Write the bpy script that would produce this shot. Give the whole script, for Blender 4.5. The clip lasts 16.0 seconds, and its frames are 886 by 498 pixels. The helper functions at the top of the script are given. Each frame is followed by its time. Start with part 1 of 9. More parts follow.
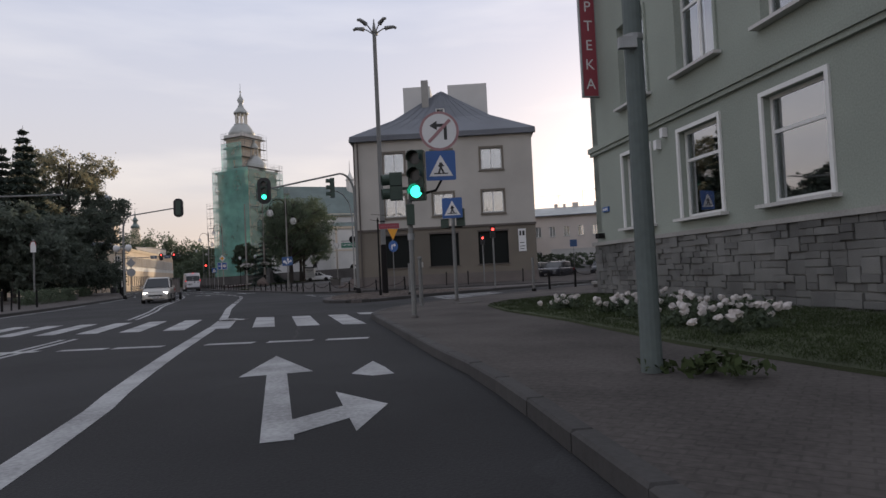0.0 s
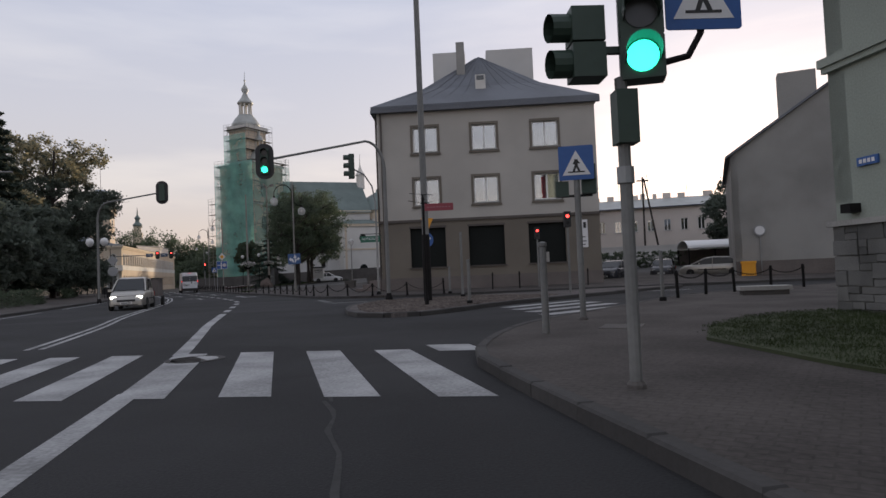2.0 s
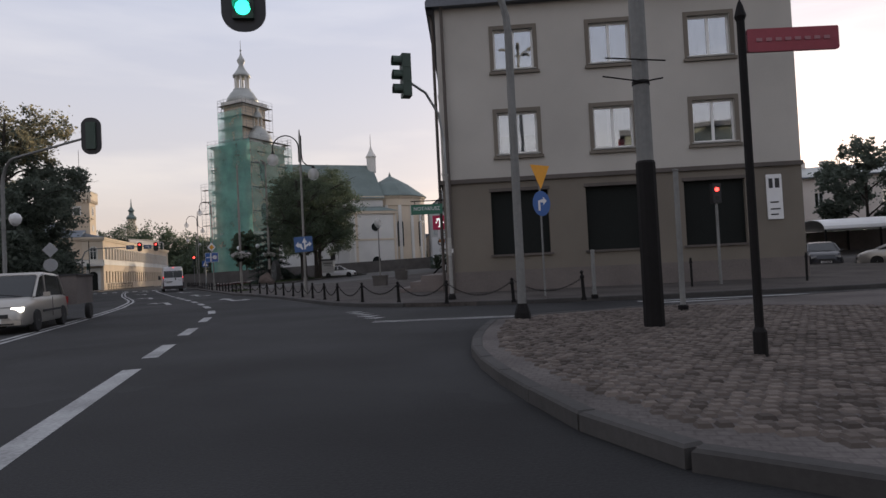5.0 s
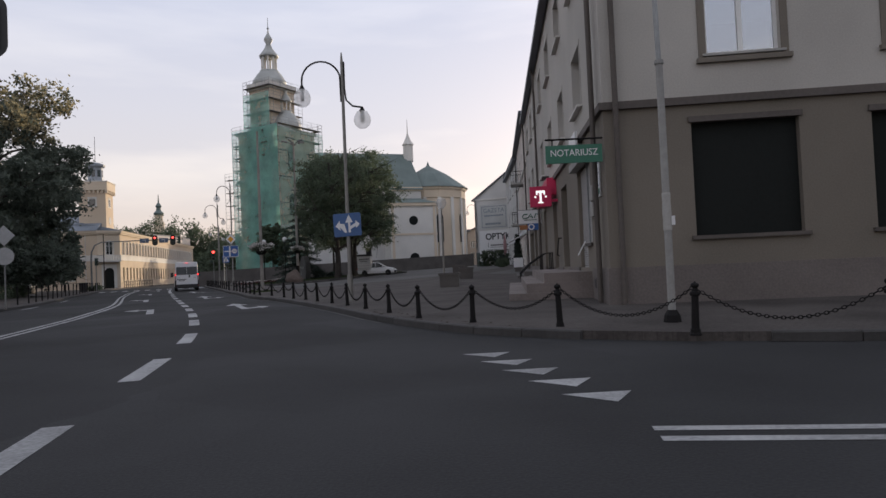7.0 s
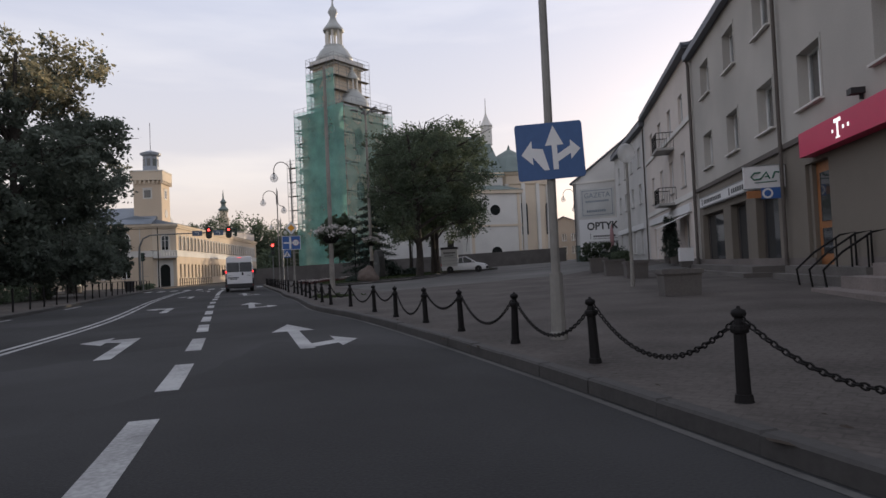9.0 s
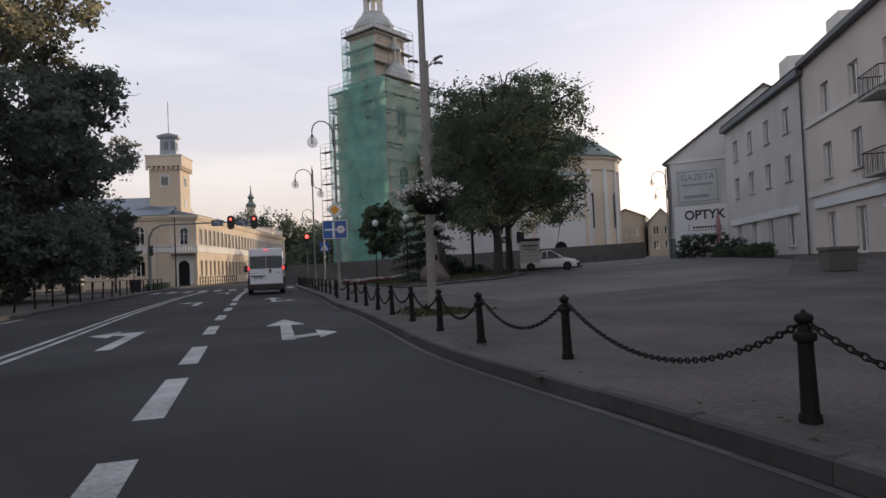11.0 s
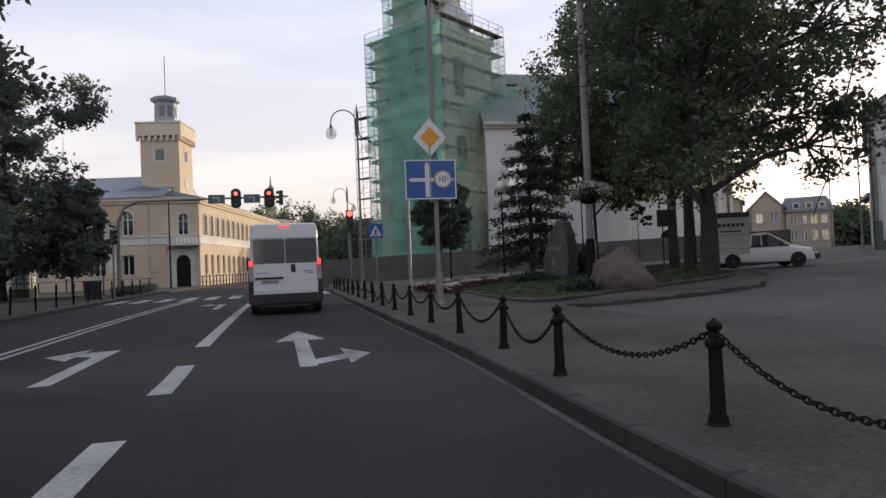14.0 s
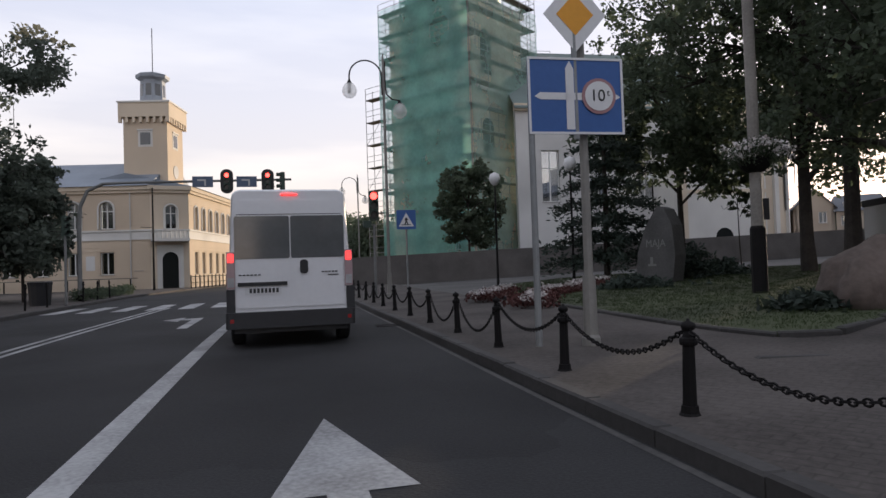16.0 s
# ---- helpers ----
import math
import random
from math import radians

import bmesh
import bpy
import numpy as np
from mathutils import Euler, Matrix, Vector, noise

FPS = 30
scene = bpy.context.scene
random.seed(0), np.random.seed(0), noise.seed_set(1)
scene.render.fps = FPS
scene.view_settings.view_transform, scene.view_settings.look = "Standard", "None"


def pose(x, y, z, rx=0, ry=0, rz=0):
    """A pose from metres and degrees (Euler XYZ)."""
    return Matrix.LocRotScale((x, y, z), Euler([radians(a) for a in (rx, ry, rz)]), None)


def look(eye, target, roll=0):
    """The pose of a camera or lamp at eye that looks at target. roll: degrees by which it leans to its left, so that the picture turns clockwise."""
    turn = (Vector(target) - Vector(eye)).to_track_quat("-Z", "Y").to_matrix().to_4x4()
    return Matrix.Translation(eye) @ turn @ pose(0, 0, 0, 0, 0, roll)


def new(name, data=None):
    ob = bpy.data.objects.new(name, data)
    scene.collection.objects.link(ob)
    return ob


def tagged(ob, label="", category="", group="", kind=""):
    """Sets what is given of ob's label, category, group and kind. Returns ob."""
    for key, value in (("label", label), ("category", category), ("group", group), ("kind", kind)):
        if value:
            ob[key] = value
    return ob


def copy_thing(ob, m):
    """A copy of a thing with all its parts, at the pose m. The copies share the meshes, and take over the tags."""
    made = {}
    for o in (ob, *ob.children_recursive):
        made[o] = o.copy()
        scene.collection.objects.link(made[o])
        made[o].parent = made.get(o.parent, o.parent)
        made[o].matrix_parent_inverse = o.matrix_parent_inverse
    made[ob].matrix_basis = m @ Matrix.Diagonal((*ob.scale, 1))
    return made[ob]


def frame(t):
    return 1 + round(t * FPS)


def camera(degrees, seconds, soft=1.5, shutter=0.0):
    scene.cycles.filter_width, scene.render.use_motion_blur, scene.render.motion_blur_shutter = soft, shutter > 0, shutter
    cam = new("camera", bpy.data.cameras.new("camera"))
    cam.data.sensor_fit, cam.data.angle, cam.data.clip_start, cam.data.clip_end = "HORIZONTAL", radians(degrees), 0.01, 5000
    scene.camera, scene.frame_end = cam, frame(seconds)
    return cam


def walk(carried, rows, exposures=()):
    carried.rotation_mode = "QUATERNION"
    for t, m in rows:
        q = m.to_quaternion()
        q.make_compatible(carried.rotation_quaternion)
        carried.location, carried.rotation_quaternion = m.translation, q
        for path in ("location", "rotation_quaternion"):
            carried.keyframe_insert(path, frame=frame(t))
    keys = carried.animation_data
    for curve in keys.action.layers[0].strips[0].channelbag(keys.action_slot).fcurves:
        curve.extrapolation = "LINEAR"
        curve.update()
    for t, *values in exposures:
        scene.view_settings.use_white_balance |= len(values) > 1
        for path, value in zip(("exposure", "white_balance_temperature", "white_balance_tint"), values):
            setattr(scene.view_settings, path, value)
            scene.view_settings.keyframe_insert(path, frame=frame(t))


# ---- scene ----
cam = camera(69.3, 16.0)
METRES, EYE, TILT, LEAN, TURN = 78.0, 1.32, 0.0, 0.0, 0.0
PATH = [
    (0, (2.581, -3.911, 1.102), (2.481, -1.914, 1.173), -2.7),
    (0.5, (1.97, -1.879, 1.091), (1.845, 0.116, 1.16), -3.3),
    (1, (1.281, 0.31, 1.136), (1.157, 2.305, 1.193), -3.2),
    (1.5, (0.598, 2.463, 1.141), (0.48, 4.459, 1.187), -2.7),
    (2, (-0.074, 4.707, 1.144), (-0.191, 6.702, 1.22), -2.4),
    (2.5, (-0.814, 6.967, 1.172), (-0.931, 8.962, 1.265), -2.8),
    (3, (-1.526, 9.202, 1.129), (-1.654, 11.197, 1.196), -2.7),
    (3.5, (-2.313, 11.587, 1.178), (-2.44, 13.582, 1.239), -2.8),
    (4, (-3.152, 14.111, 1.191), (-3.266, 16.106, 1.252), -2.7),
    (4.2, (-3.454, 15.138, 1.208), (-3.568, 17.134, 1.261), -2.9),
    (6.3, (-6.834, 25.689, 1.088), (-6.99, 27.682, 1.151), -2.1),
    (6.5, (-7.179, 26.746, 1.077), (-7.351, 28.738, 1.139), -2.3),
    (7, (-8.177, 29.577, 1.122), (-8.387, 31.565, 1.179), -2.5),
    (7.5, (-9.291, 32.486, 1.117), (-9.54, 34.469, 1.171), -2.6),
    (8, (-10.391, 35.352, 1.13), (-10.688, 37.33, 1.181), -2.6),
    (8.5, (-11.691, 38.247, 1.133), (-12.038, 40.216, 1.181), -2.9),
    (9, (-13.119, 41.19, 1.168), (-13.515, 43.15, 1.223), -2.6),
    (9.2, (-13.695, 42.337, 1.165), (-14.1, 44.295, 1.224), -2.5),
    (11.3, (-20.069, 53.81, 1.14), (-20.554, 55.749, 1.193), -2.5),
    (11.5, (-20.718, 54.98, 1.162), (-21.21, 56.918, 1.208), -2.6),
    (12, (-22.345, 57.873, 1.197), (-22.854, 59.807, 1.246), -2.7),
    (12.5, (-23.934, 60.813, 1.208), (-24.449, 62.745, 1.257), -2.7),
    (13, (-25.437, 63.55, 1.186), (-25.961, 65.479, 1.233), -2.5),
    (13.5, (-26.914, 66.136, 1.189), (-27.44, 68.065, 1.239), -2.3),
    (14, (-28.2, 68.47, 1.228), (-28.735, 70.397, 1.277), -2.4),
    (14.5, (-29.374, 70.574, 1.24), (-29.913, 72.499, 1.288), -2.4),
    (15, (-30.347, 72.287, 1.22), (-30.89, 74.211, 1.27), -2.2),
    (15.5, (-31.309, 73.973, 1.207), (-31.851, 75.897, 1.26), -2.0),
    (16, (-32.186, 75.373, 1.239), (-32.721, 77.3, 1.293), -1.9),
]
walk(cam, [(t, look(eye, target, roll)) for t, eye, target, roll in PATH], exposures=[(0.0, 0.74), (3.0, 0.60), (4.2, 0.62), (6.3, 0.82), (9.0, 0.85), (12.0, 0.92), (14.0, 1.04), (16.0, 1.07)])

# ---- world and light ----
world = bpy.data.worlds.new("world")
scene.world = world
world.use_nodes = True
wn = world.node_tree.nodes
sky = wn.new("ShaderNodeTexSky")
sky.sky_type, sky.sun_disc = "NISHITA", False
SUN_EL, SUN_AZ = radians(4.0), radians(22.0)
sky.sun_elevation, sky.sun_rotation = SUN_EL, SUN_AZ
sky.air_density, sky.dust_density, sky.ozone_density = 1.0, 3.0, 1.5
# thin high cloud veils the sky: it pales the blue and lays faint streaks across it
wl = world.node_tree.links
veil = wn.new("ShaderNodeHueSaturation")
veil.inputs["Saturation"].default_value = 0.6
warm = wn.new("ShaderNodeMix")
warm.data_type, warm.blend_type = "RGBA", "MULTIPLY"
warm.inputs[0].default_value = 1.0
warm.inputs[7].default_value = (1.0, 0.925, 0.95, 1)
wtc, wmap, wnoise, wramp = wn.new("ShaderNodeTexCoord"), wn.new("ShaderNodeMapping"), wn.new("ShaderNodeTexNoise"), wn.new("ShaderNodeMapRange")
wmap.inputs["Scale"].default_value = (1.2, 1.2, 7.0)
wnoise.inputs["Scale"].default_value, wnoise.inputs["Detail"].default_value = 2.2, 6.0
wramp.inputs[1].default_value, wramp.inputs[2].default_value, wramp.inputs[3].default_value, wramp.inputs[4].default_value = 0.45, 0.75, 1.0, 1.22
streak = wn.new("ShaderNodeMix")
streak.data_type, streak.blend_type = "RGBA", "MULTIPLY"
streak.inputs[0].default_value = 1.0
wl.new(sky.outputs[0], veil.inputs["Color"])
wl.new(veil.outputs[0], warm.inputs[6])
wl.new(wtc.outputs["Generated"], wmap.inputs[0])
wl.new(wmap.outputs[0], wnoise.inputs["Vector"])
wl.new(wnoise.outputs["Fac"], wramp.inputs[0])
wl.new(warm.outputs[2], streak.inputs[6])
wl.new(wramp.outputs[0], streak.inputs[7])
haze = wn.new("ShaderNodeMix")
haze.data_type = "RGBA"
haze.inputs[0].default_value = 0.78
# the haze is warmer and brighter low down, bluer overhead
hsep, hcol = wn.new("ShaderNodeSeparateXYZ"), wn.new("ShaderNodeValToRGB")
wl.new(wtc.outputs["Generated"], hsep.inputs[0])
wl.new(hsep.outputs[2], hcol.inputs[0])
hcol.color_ramp.elements[0].color = (0.47, 0.365, 0.285, 1)
hcol.color_ramp.elements[1].color = (0.33, 0.34, 0.38, 1)
for at, c in ((0.14, (0.41, 0.378, 0.37, 1)), (0.24, (0.385, 0.373, 0.395, 1)), (0.4, (0.34, 0.352, 0.41, 1)), (0.62, (0.335, 0.345, 0.395, 1))):
    hcol.color_ramp.elements.new(at).color = c
hgain = wn.new("ShaderNodeMix")
hgain.data_type, hgain.blend_type = "RGBA", "MULTIPLY"
hgain.inputs[0].default_value = 1.0
hgain.inputs[7].default_value = (10, 10, 10, 1)
wl.new(hcol.outputs[0], hgain.inputs[6])
wl.new(hgain.outputs[2], haze.inputs[7])
wl.new(streak.outputs[2], haze.inputs[6])
# thin darker gaps between the high clouds
gaps, gfac = wn.new("ShaderNodeMix"), wn.new("ShaderNodeMapRange")
gaps.data_type, gaps.blend_type = "RGBA", "MULTIPLY"
gaps.inputs[7].default_value = (0.84, 0.865, 0.92, 1)
gfac.inputs[1].default_value, gfac.inputs[2].default_value, gfac.inputs[3].default_value, gfac.inputs[4].default_value = 1.0, 1.16, 0.8, 0.0
wl.new(wramp.outputs[0], gfac.inputs[0])
wl.new(gfac.outputs[0], gaps.inputs[0])
wl.new(haze.outputs[2], gaps.inputs[6])
wl.new(gaps.outputs[2], wn["Background"].inputs[0])
wn["Background"].inputs[1].default_value = 0.14
sun_data = bpy.data.lights.new("sun", "SUN")
sun_data.energy, sun_data.angle, sun_data.color = 2.0, radians(0.6), (1.0, 0.80, 0.58)
sun = new("sun", sun_data)
sun.matrix_world = look((0, 0, 0), (-math.sin(SUN_AZ) * math.cos(SUN_EL), -math.cos(SUN_AZ) * math.cos(SUN_EL), -math.sin(SUN_EL)))
sun.location = (60, 160, 60)


# ---- materials ----
def mat(name, color, rough=0.8, metal=0.0, var=0.25, scale=3.0, fine=60.0, bump=0.15, spec=0.5, dirt=None, emit=None, alpha=None, rand=0.0, transmission=0.0):
    """A node material: base colour with broad stains and fine grain, and a fine bump."""
    m = bpy.data.materials.new(name)
    m.use_nodes = True
    n, l = m.node_tree.nodes, m.node_tree.links
    b = n["Principled BSDF"]
    b.inputs["Roughness"].default_value, b.inputs["Metallic"].default_value = rough, metal
    b.inputs["Specular IOR Level"].default_value = spec
    tc = n.new("ShaderNodeTexCoord")
    big, small = n.new("ShaderNodeTexNoise"), n.new("ShaderNodeTexNoise")
    big.inputs["Scale"].default_value, small.inputs["Scale"].default_value = scale * 0.12, fine * 0.2
    big.inputs["Detail"].default_value, small.inputs["Detail"].default_value = 6.0, 3.0
    geo = n.new("ShaderNodeNewGeometry")
    l.new(geo.outputs["Position"], big.inputs["Vector"])
    l.new(tc.outputs["Object"], small.inputs["Vector"])
    mix = n.new("ShaderNodeMath")
    mix.operation = "MULTIPLY_ADD"
    l.new(big.outputs["Fac"], mix.inputs[0])
    mix.inputs[1].default_value = 0.65
    sm = n.new("ShaderNodeMath")
    sm.operation = "MULTIPLY"
    l.new(small.outputs["Fac"], sm.inputs[0])
    sm.inputs[1].default_value = 0.35
    l.new(sm.outputs[0], mix.inputs[2])
    ramp = n.new("ShaderNodeValToRGB")
    l.new(mix.outputs[0], ramp.inputs[0])
    dark = dirt or tuple(c * (1 - var) for c in color)
    ramp.color_ramp.elements[0].position, ramp.color_ramp.elements[1].position = 0.36, 0.62
    ramp.color_ramp.elements[0].color = (*dark, 1)
    ramp.color_ramp.elements[1].color = (*[min(1, c * (1 + var * 0.35)) for c in color], 1)
    out = ramp.outputs[0]
    if rand:
        oi = n.new("ShaderNodeObjectInfo")
        hs = n.new("ShaderNodeHueSaturation")
        mr = n.new("ShaderNodeMapRange")
        mr.inputs[3].default_value, mr.inputs[4].default_value = 1 - rand, 1 + rand
        l.new(oi.outputs["Random"], mr.inputs[0])
        l.new(mr.outputs[0], hs.inputs["Value"])
        l.new(out, hs.inputs["Color"])
        out = hs.outputs[0]
    l.new(out, b.inputs["Base Color"])
    if bump:
        bp = n.new("ShaderNodeBump")
        bp.inputs["Strength"].default_value, bp.inputs["Distance"].default_value = bump, 0.02
        l.new(small.outputs["Fac"], bp.inputs["Height"])
        l.new(bp.outputs[0], b.inputs["Normal"])
    if emit:
        b.inputs["Emission Color"].default_value, b.inputs["Emission Strength"].default_value = (*emit[0], 1), emit[1]
    if transmission:
        b.inputs["Transmission Weight"].default_value = transmission
    return m


M = dict(
    asphalt=mat("asphalt", (0.037, 0.037, 0.038), 0.88, var=0.42, scale=2.5, fine=220, bump=0.3, spec=0.2),
    asphalt_old=mat("asphalt_old", (0.082, 0.078, 0.075), 0.85, var=0.35, scale=2.0, fine=200, bump=0.3),
    paint=mat("road_paint", (0.355, 0.355, 0.355), 0.8, var=0.5, scale=9, fine=120, bump=0.2),
    pavers=mat("pavers", (0.155, 0.140, 0.130), 0.9, var=0.3, scale=4, fine=120, bump=0.3, rand=0.18),
    kerb=mat("kerb_stone", (0.052, 0.049, 0.047), 0.9, var=0.3, scale=6, fine=90, rand=0.12),
    grass=mat("grass", (0.046, 0.058, 0.024), 0.95, var=0.35, scale=3, fine=300, bump=0.5),
    plaster_a=mat("plaster_greige", (0.435, 0.412, 0.376), 0.92, var=0.16, scale=2.5, fine=150),
    plaster_a_low=mat("plaster_brown", (0.172, 0.151, 0.124), 0.92, var=0.2, scale=2.5, fine=150),
    plaster_b=mat("plaster_grey_green", (0.30, 0.332, 0.288), 0.92, var=0.25, scale=2, fine=150),
    plaster_white=mat("plaster_white", (0.66, 0.64, 0.60), 0.9, var=0.15, scale=2, fine=140),
    plaster_grey=mat("plaster_grey", (0.57, 0.56, 0.54), 0.9, var=0.2, scale=2, fine=140),
    plaster_pink=mat("plaster_pinkish", (0.62, 0.56, 0.51), 0.9, var=0.15, scale=2, fine=140),
    plaster_yellow=mat("plaster_yellow", (0.575, 0.468, 0.352), 0.9, var=0.12, scale=2, fine=140),
    plaster_cream=mat("plaster_cream", (0.63, 0.53, 0.41), 0.9, var=0.12, scale=2, fine=140),
    roof=mat("roof_sheet", (0.13, 0.14, 0.16), 0.6, var=0.25, scale=3, fine=60),
    roof_green=mat("roof_copper", (0.13, 0.17, 0.16), 0.6, var=0.25, scale=3, fine=60),
    metal_dark=mat("dark_iron", (0.011, 0.010, 0.010), 0.75, 0.0, var=0.3, scale=8, spec=0.2),
    metal_grey=mat("galvanised", (0.30, 0.31, 0.31), 0.55, 0.5, var=0.2, scale=6),
    pole_grey=mat("painted_pole", (0.185, 0.187, 0.18), 0.7, var=0.25, scale=6),
    concrete=mat("concrete", (0.34, 0.33, 0.31), 0.9, var=0.25, scale=5, fine=120),
    stone=mat("plinth_stone", (0.155, 0.154, 0.146), 0.85, var=0.4, scale=9, fine=90, bump=0.5, rand=0.25),
    white=mat("white_paint", (0.78, 0.78, 0.77), 0.45, var=0.06, scale=5),
    frame_white=mat("window_frame", (0.72, 0.72, 0.70), 0.5, var=0.08, scale=5),
    glass=mat("window_glass", (0.035, 0.04, 0.045), 0.06, var=0.1, bump=0.0, spec=1.0),
    curtain=mat("net_curtain", (0.31, 0.32, 0.33), 0.9, var=0.2, scale=20),
    # near-black colour stands in for the shade of unlit interiors
    dark=mat("interior_shade", (0.02, 0.02, 0.02), 0.8, var=0.1),
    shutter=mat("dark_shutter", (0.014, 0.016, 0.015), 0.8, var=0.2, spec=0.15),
    black=mat("black_plastic", (0.018, 0.018, 0.02), 0.5, var=0.15),
    blue=mat("sign_blue", (0.035, 0.11, 0.33), 0.5, var=0.1),
    red=mat("sign_red", (0.36, 0.05, 0.05), 0.5, var=0.1),
    yellow=mat("sign_yellow", (0.75, 0.33, 0.02), 0.5, var=0.08),
    bark=mat("bark", (0.050, 0.042, 0.036), 0.95, var=0.4, scale=20, fine=60, bump=0.6),
    rock=mat("boulder", (0.108, 0.083, 0.070), 0.9, var=0.45, scale=7, fine=40, bump=0.8),
)


# faded blue, with the gantry boards' backlit paleness put into the colour too
M["blue_dull"] = mat("faded_backlit_blue_board", (0.10, 0.135, 0.20), 0.6, var=0.15)
M["plate_letter"] = mat("faded_plate_letter", (0.36, 0.17, 0.19), 0.6, var=0.2, bump=0)
# duller sign blue, made to carry the lane sign's backlit look
M["blue_mid"] = mat("dulled_sign_blue", (0.052, 0.115, 0.27), 0.55, var=0.12)
M["pole_pale"] = mat("pale_painted_pole", (0.29, 0.285, 0.27), 0.7, var=0.25, scale=6)
M["lantern_blue"] = mat("pale_blue_lantern", (0.30, 0.33, 0.37), 0.6, var=0.2, scale=3)
M["roof_pale"] = mat("roof_pale_metal", (0.42, 0.43, 0.41), 0.5, 0.2, var=0.2, scale=4)
M["roof_blue"] = mat("roof_blue_grey", (0.20, 0.23, 0.27), 0.6, var=0.2, scale=3)
M["deck"] = mat("scaffold_deck", (0.22, 0.19, 0.15), 0.85, var=0.3, scale=5)


def patched(m, low, high, cell):
    """Old repairs: broad patches of slightly different tone with ragged outlines."""
    n, l = m.node_tree.nodes, m.node_tree.links
    g, nz, add, vo, mr, mx = n.new("ShaderNodeNewGeometry"), n.new("ShaderNodeTexNoise"), n.new("ShaderNodeVectorMath"), n.new("ShaderNodeTexVoronoi"), n.new("ShaderNodeMapRange"), n.new("ShaderNodeMix")
    nz.inputs["Scale"].default_value = 1.2
    add.operation = "MULTIPLY_ADD"
    add.inputs[1].default_value = (0.9, 0.9, 0.0)
    l.new(g.outputs["Position"], nz.inputs["Vector"])
    l.new(nz.outputs["Color"], add.inputs[0])
    l.new(g.outputs["Position"], add.inputs[2])
    l.new(add.outputs[0], vo.inputs["Vector"])
    vo.inputs["Scale"].default_value = cell
    mr.inputs[3].default_value, mr.inputs[4].default_value = low, high
    l.new(vo.outputs["Color"], mr.inputs[0])
    mx.data_type, mx.blend_type = "RGBA", "MULTIPLY"
    mx.inputs[0].default_value = 1.0
    b = n["Principled BSDF"]
    l.new(b.inputs["Base Color"].links[0].from_socket, mx.inputs[6])
    l.new(mr.outputs[0], mx.inputs[7])
    l.new(mx.outputs[2], b.inputs["Base Color"])


patched(M["asphalt"], 0.80, 1.16, 0.22)
patched(M["asphalt_old"], 0.72, 1.2, 0.3)


def net_mat(name, color, cover):
    m = mat(name, color, 0.9, var=0.3, scale=4, fine=20)
    n, l = m.node_tree.nodes, m.node_tree.links
    tr, mx = n.new("ShaderNodeBsdfTransparent"), n.new("ShaderNodeMixShader")
    tl_, m2 = n.new("ShaderNodeBsdfTranslucent"), n.new("ShaderNodeMixShader")
    tl_.inputs["Color"].default_value = (*color, 1)
    m2.inputs[0].default_value = 0.45
    l.new(n["Principled BSDF"].outputs[0], m2.inputs[1])
    l.new(tl_.outputs[0], m2.inputs[2])
    g, nz, mr = n.new("ShaderNodeNewGeometry"), n.new("ShaderNodeTexNoise"), n.new("ShaderNodeMapRange")
    nz.inputs["Scale"].default_value, nz.inputs["Detail"].default_value = 0.35, 5.0
    l.new(g.outputs["Position"], nz.inputs["Vector"])
    l.new(nz.outputs["Fac"], mr.inputs[0])
    mr.inputs[1].default_value, mr.inputs[2].default_value, mr.inputs[3].default_value, mr.inputs[4].default_value = 0.3, 0.7, cover * 0.75, min(0.9, cover * 1.3)
    l.new(mr.outputs[0], mx.inputs[0])
    l.new(tr.outputs[0], mx.inputs[1])
    l.new(m2.outputs[0], mx.inputs[2])
    l.new(mx.outputs[0], n["Material Output"].inputs["Surface"])
    return m


def pane_mat(name, gloss, most=1.0, rough=0.02):
    """A window pane: a share of mirror reflection over clear glass."""
    m = bpy.data.materials.new(name)
    m.use_nodes = True
    n, l = m.node_tree.nodes, m.node_tree.links
    gl, tr, mx, nz, bp = n.new("ShaderNodeBsdfGlossy"), n.new("ShaderNodeBsdfTransparent"), n.new("ShaderNodeMixShader"), n.new("ShaderNodeTexNoise"), n.new("ShaderNodeBump")
    gl.inputs["Roughness"].default_value = rough
    gl.inputs["Color"].default_value = (0.95, 0.97, 1.0, 1)
    tr.inputs["Color"].default_value = (0.75, 0.78, 0.78, 1)
    nz.inputs["Scale"].default_value = 1.3
    bp.inputs["Strength"].default_value, bp.inputs["Distance"].default_value = 0.05, 0.05
    fr, mr = n.new("ShaderNodeFresnel"), n.new("ShaderNodeMapRange")
    mr.inputs[3].default_value, mr.inputs[4].default_value = gloss, most
    l.new(fr.outputs[0], mr.inputs[0])
    l.new(mr.outputs[0], mx.inputs[0])
    l.new(nz.outputs["Fac"], bp.inputs["Height"])
    l.new(bp.outputs[0], gl.inputs["Normal"])
    l.new(tr.outputs[0], mx.inputs[1])
    l.new(gl.outputs[0], mx.inputs[2])
    l.new(mx.outputs[0], n["Material Output"].inputs["Surface"])
    return m


M["pane"] = pane_mat("clear_pane", 0.34)
M["pane_dim"] = pane_mat("dusty_dark_pane", 0.03, 0.4, 0.12)
M["net"] = net_mat("green_netting", (0.36, 0.80, 0.70), 0.42)
M["net_pale"] = net_mat("pale_netting", (0.46, 0.74, 0.64), 0.36)


